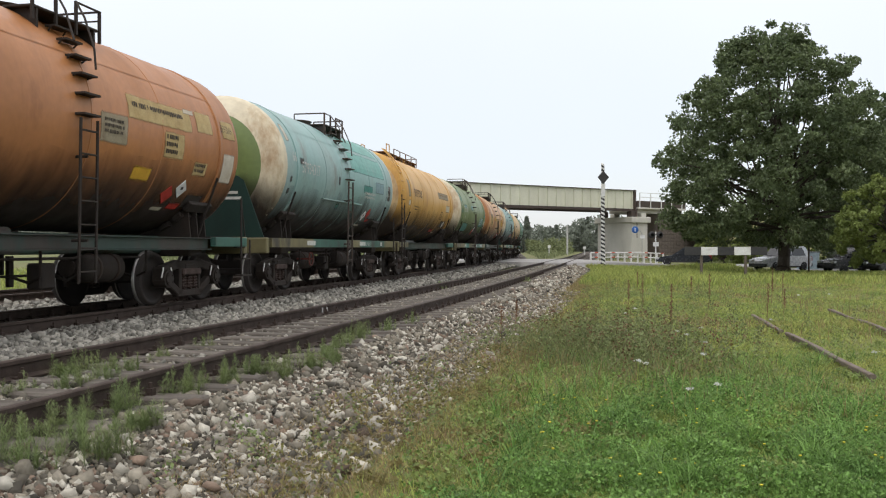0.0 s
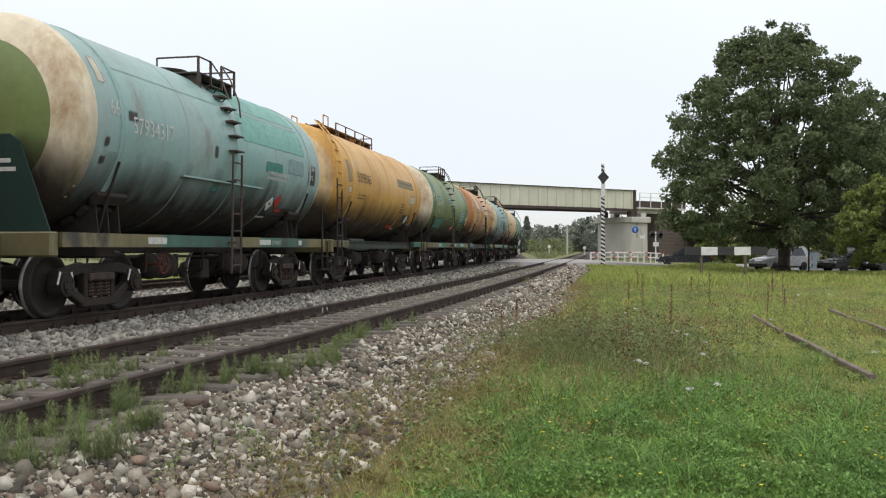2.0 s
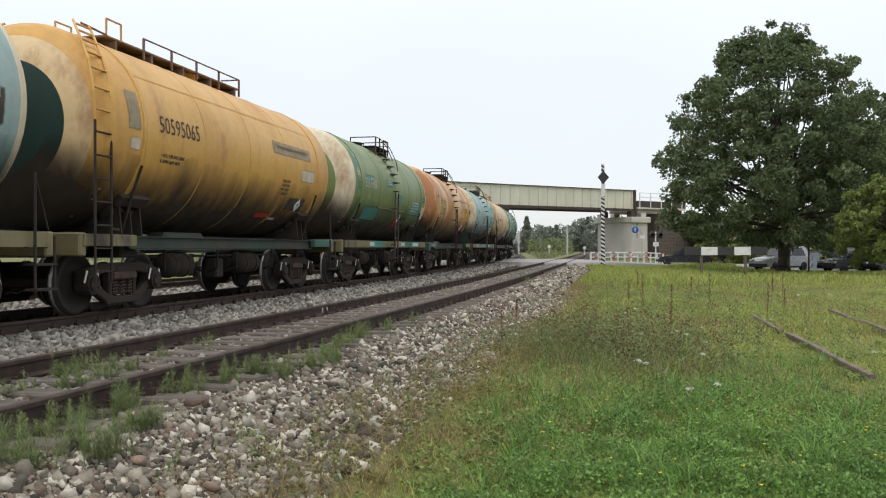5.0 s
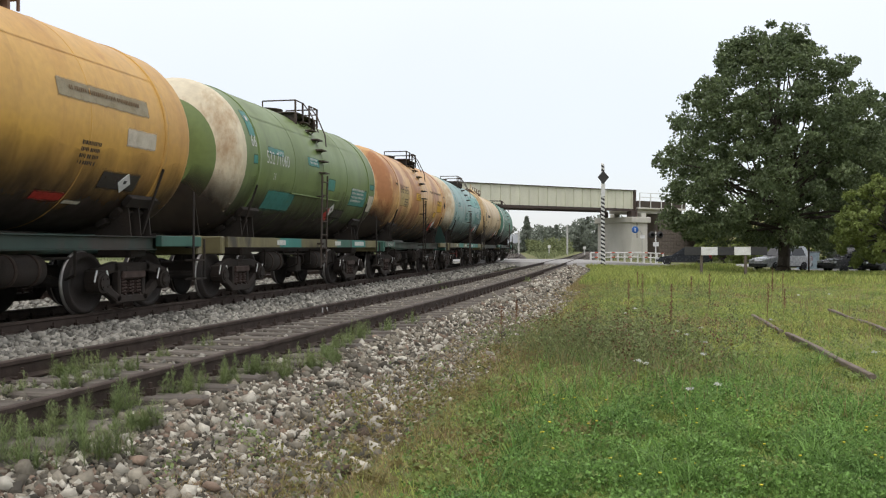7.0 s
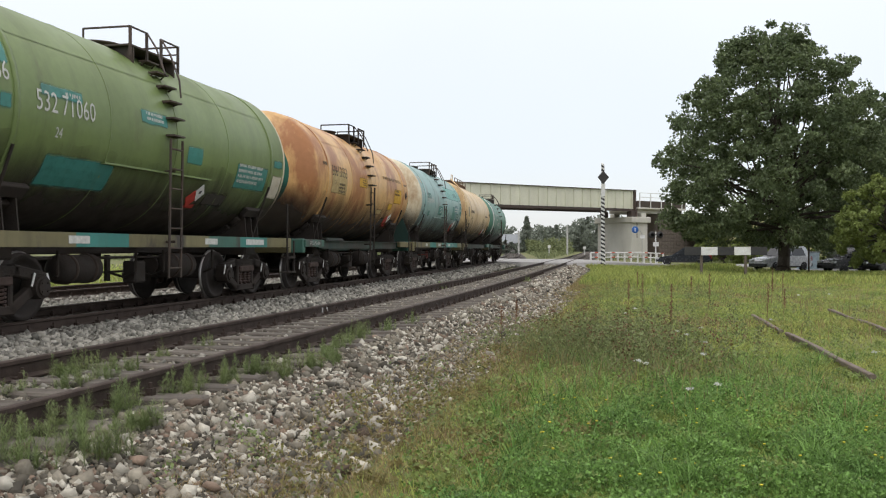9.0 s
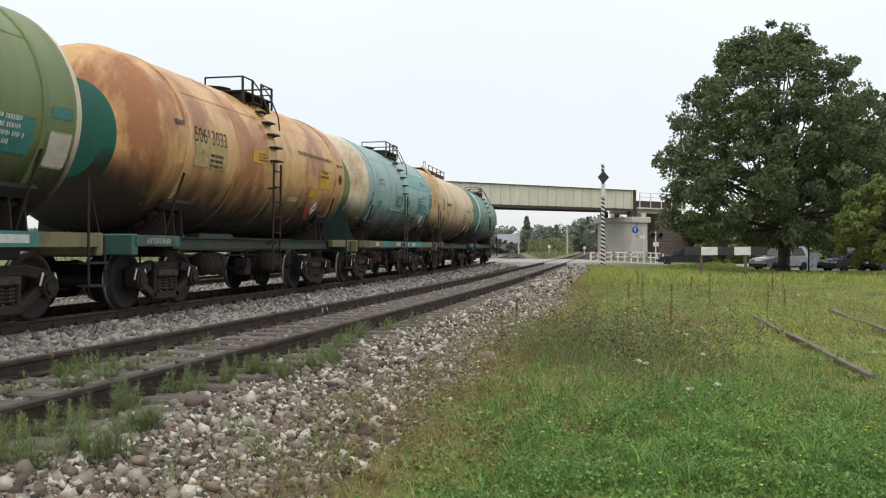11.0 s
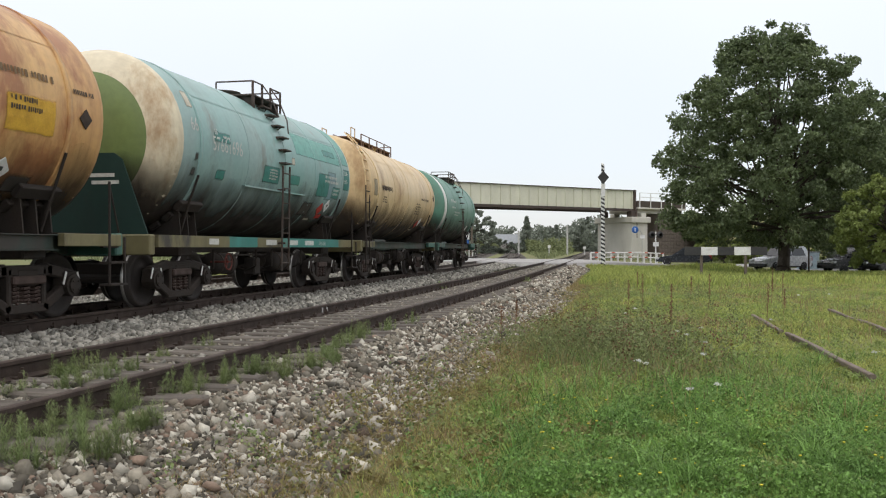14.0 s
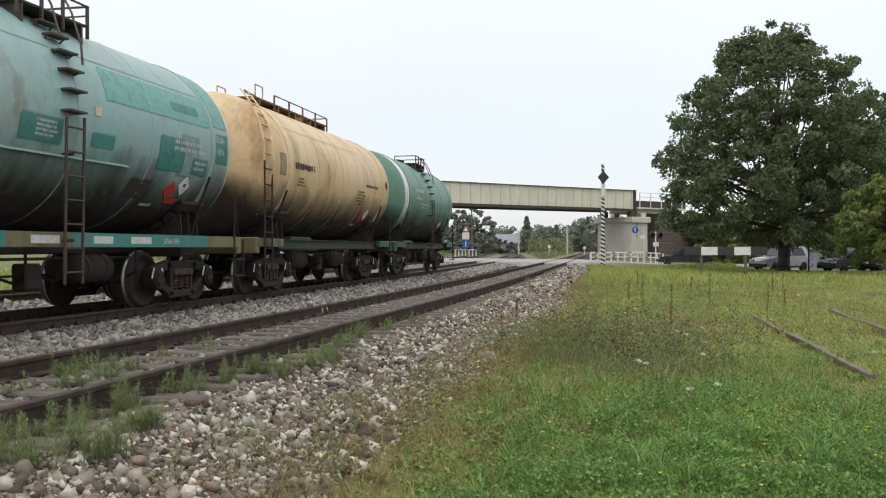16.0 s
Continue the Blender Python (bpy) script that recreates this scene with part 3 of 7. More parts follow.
            poly = [(-1.25, 1.2), *rim, (1.25, 1.2)]
            a = [bm.verts.new((x, s * BOLSTER + k - 0.014, z)) for x, z in poly]
            b = [bm.verts.new((x, s * BOLSTER + k + 0.014, z)) for x, z in poly]
            bm.faces.new(a)
            bm.faces.new(b[::-1])
            for i in range(len(poly)):
                n2 = (i + 1) % len(poly)
                bm.faces.new((a[n2], a[i], b[i], b[n2]))
            part("saddle_plate", bm, M["under"], w)
        for sx in (-1, 1):
            for d in (222, 232, 242):
                q = radians(d)
                m = Matrix.Translation((-sx * (TANK_R + 0.055) * math.cos(q), s * BOLSTER, TANK_Z + (TANK_R + 0.055) * math.sin(q))) @ pose(0, 0, 0, 0, sx * (d - 180), 0)
                part("timber_block", box(bmesh.new(), (-0.05, -0.42, -0.10), (0.05, 0.42, 0.10), m, bevel=0.015), M["under"], w)
        bogie(w, s * BOLSTER)
        # tie rods of the straps
        for sx in (-1, 1):
            bm = bmesh.new()
            rods(bm, [(sx * 1.54, s * 4.1, 2.32), (sx * 1.36, s * 4.1, 1.85), (sx * 1.16, s * 4.08, 1.25)], 0.024)
            part("strap_rod", bm, M["under"], w)
    # side beams or, on the sill-less kind, short end platforms
    if style["frame"] == "beam":
        for sx in (-1, 1):
            bm = bmesh.new()
            n = len(style["beam"])
            rings = []
            for i in range(n + 1):
                y = -5.45 + 10.9 * i / n
                rings.append([bm.verts.new((sx * 1.45 + dx, y, z)) for dx, z in ((-0.05, 1.03), (0.05, 1.03), (0.05, 1.235), (-0.05, 1.235))])
            for i in range(n):
                for k in range(4):
                    f = bm.faces.new((rings[i][k], rings[i][(k + 1) % 4], rings[i + 1][(k + 1) % 4], rings[i + 1][k]))
                    f.material_index = i
            bm.faces.new(rings[0])
            bm.faces.new(rings[-1])
            bmesh.ops.recalc_face_normals(bm, faces=bm.faces[:])
            part("side_beam", bm, [P[c] for c in style["beam"]], w)
            for y in (-5.0, -2.6, -0.8, 0.8, 2.6, 5.0):
                part("outrigger", box(bmesh.new(), (sx * 0.85 - 0.55, y - 0.05, 1.04), (sx * 0.85 + 0.55, y + 0.05, 1.18)), M["under"], w)
    else:
        for sx in (-1, 1):
            for sy in (-1, 1):
                bm = bmesh.new()
                box(bm, (sx * 1.42 - 0.06, sy * 4.85 - 0.7, 1.04), (sx * 1.42 + 0.06, sy * 4.85 + 0.7, 1.22), bevel=0.01)
                part("side_beam", bm, P[style["beam"][0 if sy < 0 else -1]], w)
                part("end_platform", box(bmesh.new(), (sx * 1.0 - 0.36, sy * 4.85 - 0.68, 1.20), (sx * 1.0 + 0.36, sy * 4.85 + 0.68, 1.232)), M["under"], w)
            bm = bmesh.new()
            box(bm, (sx * 1.30 - 0.03, -4.12, 1.0), (sx * 1.30 + 0.03, 4.12, 1.19), bevel=0.008)
            for z in (0.985, 1.19):
                box(bm, (sx * 1.34 - 0.07, -4.12, z), (sx * 1.34 + 0.07, 4.12, z + 0.014))
            part("side_channel", bm, P["dark_sill"], w)
            part("equipment_box", box(bmesh.new(), (sx * 0.82 - 0.19, -2.4, 1.06), (sx * 0.82 + 0.19, -0.9, 1.30), bevel=0.05), P["dark_sill"], w)
            part("equipment_box", box(bmesh.new(), (sx * 0.80 - 0.17, 1.1, 1.0), (sx * 0.80 + 0.17, 2.3, 1.2), bevel=0.04), M["under"], w)
    # brake gear below
    bm = bmesh.new()
    rod(bm, (-0.55, -0.9, 0.68), (-0.55, 0.1, 0.68), 0.2, 14)
    rod(bm, (0.62, 0.8, 0.72), (0.62, 1.5, 0.72), 0.15, 12)
    rods(bm, [(0.2, -3.0, 0.6), (0.2, 3.0, 0.6)], 0.02)
    rods(bm, [(0.75, -2.9, 0.86), (0.75, 2.9, 0.86)], 0.022)
    box(bm, (0.3, -0.15, 0.45), (0.36, -0.05, 0.9))
    box(bm, (0.3, 1.2, 0.40), (0.36, 1.3, 0.9))
    part("brake_gear", bm, M["under"], w)
    for y in (-1.75, 1.35):
        bm = lathe(bmesh.new(), [(y - 0.52, 0.001), (y - 0.50, 0.14), (y - 0.42, 0.22), (y + 0.42, 0.22), (y + 0.50, 0.14), (y + 0.52, 0.001)], "y", 18, None, (0.82, 0, 0.70))
        tank = part("air_reservoir", bm, M["under"], w)
        for d in (-0.25, 0.25):
            part("hanger", lathe(bmesh.new(), [(y + d - 0.03, 0.222), (y + d - 0.03, 0.235), (y + d + 0.03, 0.235), (y + d + 0.03, 0.222)], "y", 18, None, (0.82, 0, 0.70)), M["rail"], tank)
    for y in (-2.5, -0.4, 0.5, 2.4):
        part("brake_rod", rods(bmesh.new(), [(1.05, y, 0.98), (1.05, y, 0.62), (0.75, y + 0.15, 0.52), (0.4, y + 0.15, 0.62)], 0.022, 6), M["under"], w)
    if style["strap"] == "teal":
        ring = [(1.28, -2.3 + 0.16 * math.cos(2 * math.pi * i / 14), 0.74 + 0.16 * math.sin(2 * math.pi * i / 14)) for i in range(15)]
        bm = rods(bmesh.new(), ring, 0.014, 6)
        for i in (0, 5, 9):
            rod(bm, (1.26, -2.3, 0.74), ring[i], 0.010, 6)
        rod(bm, (0.9, -2.3, 0.74), (1.29, -2.3, 0.74), 0.02, 8)
        part("brake_wheel", bm, M["wheel_red"], w, "dull red hand brake wheel")
    part("brake_valve", box(bmesh.new(), (0.7, -0.25, 0.42), (0.95, 0.1, 0.80), bevel=0.03), M["under"], w)
    bm = bmesh.new()
    box(bm, (-0.2, -0.3, 0.92), (0.2, 0.3, 1.3), bevel=0.03)
    rod(bm, (0, 0, 0.62), (0, 0, 0.95), 0.13, 12)
    part("drain_valve", bm, M["under"], w)
    # long heat rail along the flank
    for sx in (-1, 1):
        bm = bmesh.new()
        ang = radians(-22)
        x, z = sx * (TANK_R + 0.03) * math.cos(ang), TANK_Z + (TANK_R + 0.03) * math.sin(ang)
        box(bm, (x - 0.04, -2.1, z - 0.015), (x + 0.04, 1.35, z + 0.015))
        if style["frame"] == "beam":
            part("drip_rail", bm, P[style["strap"]], w)
        else:
            bm.free()
    top(w, style)
    for f in style.get("marks", ()):
        f(w)
    if style.get("slack"):
        for ob in w.children:
            if ob.name.split(".")[0] in ("label_patch", "lettering", "placard") and ob.location.y > -1:
                ob.location.y -= style["slack"]
    return w


def top(w, style):
    """Hatch, walkway with rails and ladders."""
    steel = P[style["gear"]] if style["gear"] in P else M[style["gear"]]
    zt = TANK_Z + TANK_R
    bm = lathe(bmesh.new(), [(zt - 0.05, 0.38), (zt + 0.06, 0.38), (zt + 0.065, 0.42), (zt + 0.09, 0.42), (zt + 0.11, 0.30), (zt + 0.12, 0.001)], "z", 20)
    hatch = part("hatch", bm, steel, w)
    hatch.location = (0, 0.15 if style["top"] == "mid" else 0.0, 0)
    if style["top"] == "mid":
        y0, y1, edge = -0.58, 1.02, 1.06
        for sx in (-1, 1):
            bm = box(bmesh.new(), (sx * 0.82 - 0.24, y0, zt - 0.125), (sx * 0.82 + 0.24, y1, zt - 0.09), bevel=0.008)
            plate = part("platform", bm, steel, w)
            for y in (y0 + 0.12, y1 - 0.12):
                part("bracket", box(bmesh.new(), (sx * 0.85 - 0.2, y - 0.02, zt - 0.40), (sx * 0.85 + 0.2, y + 0.02, zt - 0.127)), steel, plate)
        for sx in (-1, 1):
            for pts in ((y0, -0.06), (0.42, y1)) if sx > 0 else ():
                bm = bmesh.new()
                for y in pts:
                    box(bm, (sx * edge - 0.02, y - 0.02, zt - 0.30), (sx * edge + 0.02, y + 0.02, zt + 0.20))
                rods(bm, [(sx * edge, pts[0], zt + 0.19), (sx * edge, pts[1], zt + 0.19)], 0.018)
                e = pts[0] if pts[0] < -0.4 else pts[1]
                rods(bm, [(sx * edge, e, zt + 0.19), (sx * 0.2, e, zt + 0.19), (sx * 0.2, e, zt)], 0.018)
                if e > 0:
                    rods(bm, [(sx * edge, e, zt + 0.05), (sx * 0.2, e, zt + 0.05)], 0.014)
                part("handrail", bm, steel, w)
            # upper rungs bent over the shoulder of the tank
            arc = [(sx * (TANK_R + 0.09) * math.cos(radians(d)), -0.02 - 0.2 * (1 - d / 50), TANK_Z + (TANK_R + 0.09) * math.sin(radians(d))) for d in (50, 40, 30, 20, 10, 0)]
            for i, p in enumerate(arc):
                bm = bmesh.new()
                d = radians((50, 40, 30, 20, 10, 0)[i])
                nx, nz = math.cos(d) * sx, math.sin(d)
                box(bm, (-0.10, -0.19, -0.014), (0.07, 0.19, 0.014), Matrix.Translation(p) @ pose(0, 0, 0))
                for sy in (-0.17, 0.17):
                    rod(bm, (p[0] - nx * 0.1, sy + p[1], p[2] - nz * 0.1), (p[0], p[1] + sy, p[2]), 0.014, 5)
                part("tank_step", bm, steel, w)
            ladder(w, [(sx * 1.70, -0.22, 2.82), (sx * 1.66, -0.22, 0.52)], 0.40, 7, 0.024, steel, [[(sx * 1.67, -0.22, z), (sx * 1.42, -0.22, z)] for z in (1.12, 2.3)])
            bm = bmesh.new()
            rods(bm, [(sx * edge, 0.42, zt + 0.2), (sx * 1.35, 0.2, zt - 0.12), (sx * 1.62, 0.02, zt - 0.62), (sx * 1.66, 0.0, zt - 0.92)], 0.016)
            rods(bm, [(sx * edge, -0.06, zt + 0.2), (sx * 1.35, -0.26, zt - 0.12), (sx * 1.6, -0.42, zt - 0.6)], 0.016)
            part("grab_rail", bm, steel, w)
    else:
        y0, y1, edge = -3.4, 1.9, 0.48
        steel_top = M["rust_walk"]
        board = part("walkway", box(bmesh.new(), (-edge, y0, zt + 0.09), (edge, y1, zt + 0.13), bevel=0.01), steel_top, w, "rusty brown steel walkway")
        for y in np.arange(y0 + 0.3, y1, 1.2):
            part("bearer", box(bmesh.new(), (-edge, y - 0.03, zt - 0.16), (edge, y + 0.03, zt + 0.088)), steel_top, board)
        for sx in (-1, 1):
            bm = bmesh.new()
            for y in np.linspace(y0 + 1.2, y1, 5):
                box(bm, (sx * edge - 0.018, y - 0.018, zt - 0.05), (sx * edge + 0.018, y + 0.018, zt + 0.33))
            rods(bm, [(sx * edge, y0 + 1.2, zt + 0.33), (sx * edge, y1, zt + 0.33)], 0.017)
            rods(bm, [(sx * edge, y1, zt + 0.33), (sx * 0.05, y1, zt + 0.33)], 0.017)
            part("handrail", bm, steel_top, w)
            pts = [(sx * 0.6, -4.3, zt + 0.1), (sx * 1.0, -4.75, zt - 0.25), (sx * 1.35, -5.05, zt - 0.7), (sx * 1.5, -5.15, zt - 1.2), (sx * 1.52, -5.15, TANK_Z)]
            ladder(w, pts, 0.42, 7, 0.02, steel)
            ladder(w, [pts[-1], (sx * 1.52, -5.15, 0.5)], 0.42, 7, 0.02, M["under"], [[(sx * 1.52, -4.96, z), (sx * 1.25, -4.3, z)] for z in (1.3, 2.6)], "grimy lower ladder")
            part("ladder_rail", rods(bmesh.new(), [(sx * 0.6, -4.3, zt + 0.1), (sx * edge, y0, zt + 0.12)], 0.02, 6), steel_top, w)
            bm = bmesh.new()
            rods(bm, [(sx * edge, y0, zt + 0.1), (sx * edge, y0, zt + 0.40), (sx * edge, y0 + 0.45, zt + 0.40), (sx * edge, y0 + 0.45, zt + 0.1)], 0.018)
            part("grab_rail", bm, steel, w)
    # end step with handrail at both ends of the flank
    for sx in (-1, 1):
        for sy in (1,):
            bm = bmesh.new()
            y = sy * 5.3
            hi = 2.0 if sy > 0 else 1.18
            rods(bm, [(sx * 1.56, y - 0.2, hi), (sx * 1.56, y - 0.2, 0.45)], 0.02)
            rods(bm, [(sx * 1.56, y + 0.2, 1.18), (sx * 1.56, y + 0.2, 0.45)], 0.02)
            if sy > 0:
                rods(bm, [(sx * 1.56, y - 0.2, 1.95), (sx * 1.45, y + 0.22, 1.25)], 0.014)
            for z in (0.47, 0.80):
                box(bm, (sx * 1.52 - 0.12, y - 0.22, z - 0.015), (sx * 1.52 + 0.08, y + 0.22, z + 0.015))
            box(bm, (sx * 1.4, y - 0.2, 1.02), (sx * 1.46, y + 0.2, 1.15))
            part("end_step", bm, M["under"], w)


def worn_patch(bm, y0, y1, d0, d1, lift):
    """A painted field on the barrel whose rim is marked as thin, so that it frays."""
    coat = bm.verts.layers.float.new("coat")
    iy, idg = min(0.06, (y1 - y0) / 3), min(2.2, (d1 - d0) / 3)
    n = max(1, int((d1 - d0 - 2 * idg) / 4))
    degs = [d0] + [d0 + idg + (d1 - d0 - 2 * idg) * i / n for i in range(n + 1)] + [d1]
    along_y = [y0, y0 + iy, y1 - iy, y1]
    rows = []
    for k, d in enumerate(degs):
        a, row = radians(d), []
        for q, y in enumerate(along_y):
            v = bm.verts.new(((TANK_R + lift) * math.cos(a), y, TANK_Z + (TANK_R + lift) * math.sin(a)))
            v[coat] = 0.0 if k in (0, len(degs) - 1) or q in (0, 3) else 1.0
            row.append(v)
        rows.append(row)
    for a, b in zip(rows, rows[1:]):
        for q in range(3):
            bm.faces.new((a[q], a[q + 1], b[q + 1], b[q]))
    return bm


def worn_copy(base, name):
    """The same paint laid thinly: frayed at its rim and scuffed through in spots."""
    m = base.copy()
    m.name = name
    n, l = m.node_tree.nodes, m.node_tree.links
    tc, no, at, su, rg = (n.new("ShaderNode" + k) for k in ("TexCoord", "TexNoise", "Attribute", "Math", "MapRange"))
    at.attribute_name, su.operation = "coat", "ADD"
    no.inputs["Scale"].default_value, no.inputs["Detail"].default_value, no.inputs["Roughness"].default_value = 4.5, 8, 0.7
    l.new(tc.outputs["Object"], no.inputs["Vector"])
    l.new(no.outputs["Fac"], su.inputs[0])
    l.new(at.outputs["Fac"], su.inputs[1])
    rg.inputs[1].default_value, rg.inputs[2].default_value, rg.inputs[3].default_value, rg.inputs[4].default_value = 0.72, 1.5, 0.0, 0.92
    l.new(su.outputs[0], rg.inputs[0])
    l.new(rg.outputs[0], n["Principled BSDF"].inputs["Alpha"])
    return m


WORN = {}


def patch(y0, y1, d0, d1, mat, name="label_patch", lift=0.007):
    def make(w):
        if mat not in WORN:
            WORN[mat] = worn_copy(P[mat] if mat in P else M[mat], "worn_" + mat)
        part(name, worn_patch(bmesh.new(), y0, y1, d0, d1, lift), WORN[mat], w)
    return make


def words(text, y, d, size, mat, aspect=0.8):
    return lambda w: writing(text, size, M[mat], w, on_tank(y, d, 0.008), aspect=aspect)


def bars(y0, y1, d0, d1, rows, mat, seed=0):
    """Lines of writing too worn to read, as short painted bars of a letter's width."""
    def make(w):
        r = random.Random(seed)
        bm = bmesh.new()
        for i in range(rows):
            top_d = d1 - (d1 - d0) * i / rows
            low = top_d - (d1 - d0) / rows * 0.6
            tall = radians(top_d - low) * TANK_R
            y, end = y0, y1 - (r.uniform(0, 0.25) * (y1 - y0) if rows > 1 else 0)
            while y < end - 0.02:
                e = min(y + tall * r.uniform(0.3, 0.62), end)
                curved_patch(bm, y, e, low + (top_d - low) * r.choice((0, 0, 0.2)), top_d, 0.013)
                y = e + tall * (0.7 if r.random() < 0.16 else 0.24)
        tagged(part("lettering", bm, M[mat], w), kind="stuff")
    return make


def placard(y, d, size, mat):
    def make(w):
        bm = box(bmesh.new(), (-size / 2, -size / 2, -0.01), (size / 2, size / 2, 0.004), pose(0, 0, 0, 0, 0, 45))
        ob = part("placard", bm, M[mat], w)
        ob.matrix_basis = on_tank(y, d, 0.012)
        if mat == "sign_white":
            q = part("symbol", box(bmesh.new(), (-size * 0.16, -size * 0.05, 0.005), (size * 0.16, size * 0.2, 0.008)), M["black"], ob)
    return make


def beam_words(text, y, mat, size=0.13):
    def make(w):
        cu = bpy.data.curves.new("text", "FONT")
        cu.body, cu.size = text, size
        tmp = bpy.data.objects.new("tmp", cu)
        me = bpy.data.meshes.new_from_object(tmp)
        bpy.data.objects.remove(tmp)
        bpy.data.curves.remove(cu)
        me.materials.clear()
        me.materials.append(M[mat])
        shared("lettering", me, w, Matrix.Translation((1.505, y, 1.085)) @ Matrix(((0, 0, 1, 0), (1, 0, 0, 0), (0, 1, 0, 0), (0, 0, 0, 1))))
    return make


def beam_plate(y0, y1, mat):
    return lambda w: part("beam_plate", box(bmesh.new(), (1.49, y0, 1.08), (1.504, y1, 1.19)), M[mat] if mat in M else P[mat], w)


M["ink"] = material("black_stencil_paint", (0.065, 0.050, 0.036), 0.7, bump=0)
M["faded_ink"] = material("faded_stencil_paint", (0.21, 0.13, 0.06), 0.7, second=(0.13, 0.085, 0.045), scale=7, bump=0)
M["chalk"] = material("white_stencil_paint", (0.62, 0.62, 0.58), 0.7, second=(0.45, 0.45, 0.42), scale=12, bump=0)
M["tan_patch"] = material("sun_bleached_tan_patch", (0.52, 0.40, 0.19), 0.7, second=(0.42, 0.30, 0.13), scale=5, bump=0)
M["pale_patch"] = material("pale_worn_patch", (0.62, 0.58, 0.48), 0.7, second=(0.48, 0.42, 0.32), scale=5, bump=0)
M["yellow_patch"] = material("yellow_notice_patch", (0.68, 0.40, 0.03), 0.6, second=(0.58, 0.33, 0.04), scale=5, bump=0)
M["soot"] = material("oily_black_smear", (0.03, 0.027, 0.024), 0.6, second=(0.06, 0.05, 0.04), scale=8, bump=0)
M["grey_patch"] = material("grey_overpaint_patch", (0.33, 0.29, 0.20), 0.7, second=(0.26, 0.21, 0.13), scale=5, bump=0)
M["grey_blue"] = material("grey_blue_overpaint", (0.25, 0.36, 0.38), 0.7, second=(0.20, 0.30, 0.31), scale=5, bump=0)
M["placard_red"] = material("red_hazard_placard", (0.50, 0.045, 0.03), 0.55, bump=0)

marks_a = [patch(0.94, 3.04, 4, 20, "tan_patch"), bars(1.1, 2.7, 10, 15, 1, "ink", 1), patch(2.02, 2.74, -14, 3.6, "tan_patch"), bars(2.1, 2.6, -12, 1, 3, "ink", 2), patch(0.18, 0.96, -12, 6, "grey_patch"), bars(0.3, 0.85, -7, 2, 3, "ink", 3),
           patch(3.18, 3.84, 6, 22, "tan_patch"), patch(4.2, 4.78, 6, 21, "tan_patch"), words("БЕНЗИН", 4.17, 10, 0.19, "ink", 0.62), patch(3.12, 3.66, -22, -11, "tan_patch"), bars(3.18, 3.6, -20, -13, 2, "ink", 4), patch(1.24, 1.84, -30, -20, "yellow_patch"),
           placard(2.62, -36, 0.26, "placard_red"), placard(3.0, -31, 0.25, "sign_white"), patch(2.42, 2.84, -50, -45, "pale_patch"), patch(2.88, 3.32, -48, -41, "placard_red"), patch(4.2, 4.72, -24, -2, "pale_patch"), patch(3.3, 3.95, -46, -33, "soot"), patch(2.75, 3.18, 16, 21, "pale_patch", lift=0.010)]
marks_b = [words("66", -4.42, 2, 0.34, "chalk"), words("57934317", -3.82, -6, 0.38, "chalk", 0.86), patch(-3.74, -3.42, 2, 10, "soot"), patch(-4.42, -4.17, 20, 38, "pale_patch"), patch(1.62, 2.6, -10, 0, "bright_teal"), bars(1.8, 3.2, -16, -8, 2, "chalk", 5), placard(2.8, -31, 0.25, "placard_red"), placard(2.42, -34, 0.25, "sign_white"),
           patch(2.9, 3.3, -42, -36, "placard_red"), patch(4.2, 4.74, -14, 5, "ink"), words("БЕНЗИН", 4.22, -2, 0.17, "chalk", 0.58), words("НЕФТЬ", 4.24, -10, 0.17, "chalk", 0.58), patch(-0.8, -0.6, -8, 2, "soot"), patch(-0.58, -0.3, -31, -24, "bright_teal"), patch(2.18, 2.7, -49, -45, "pale_patch"), patch(0.5, 4.02, 9, 33, "mint", lift=0.004), patch(0.7, 4.02, 35, 66, "mint", lift=0.004), patch(2.9, 3.9, -8, 6, "grey_blue"), patch(3.0, 3.9, -46, -36, "soot"),
           patch(-4.35, -4.18, -14, -7, "soot"), patch(-4.4, -4.2, -24, -17, "soot"), beam_words("57934317", 2.2, "chalk"), beam_plate(1.3, 1.9, "chalk"), beam_plate(-3.2, -2.6, "chalk"), beam_plate(3.6, 3.8, "chalk")]
marks_c = [words("50595065", -3.66, -2, 0.40, "ink", 0.90), patch(-4.62, -4.2, -2, 22, "grey_patch"), patch(1.2, 3.6, 6, 18, "grey_patch"), bars(1.5, 3.3, 10, 14, 1, "faded_ink", 6), bars(-3.56, -2.7, -18, -11, 2, "ink", 7), bars(1.82, 2.34, -26, -12, 4, "ink", 8), patch(-4.55, -4.2, -13, -4, "pale_patch"),
           patch(1.24, 2.0, -49, -41, "placard_red"), patch(2.02, 2.5, -50, -46, "pale_patch"), patch(2.5, 3.6, -38, -25, "soot"), placard(3.2, -32, 0.24, "sign_white"), patch(2.9, 3.8, -12, 0, "pale_patch")]
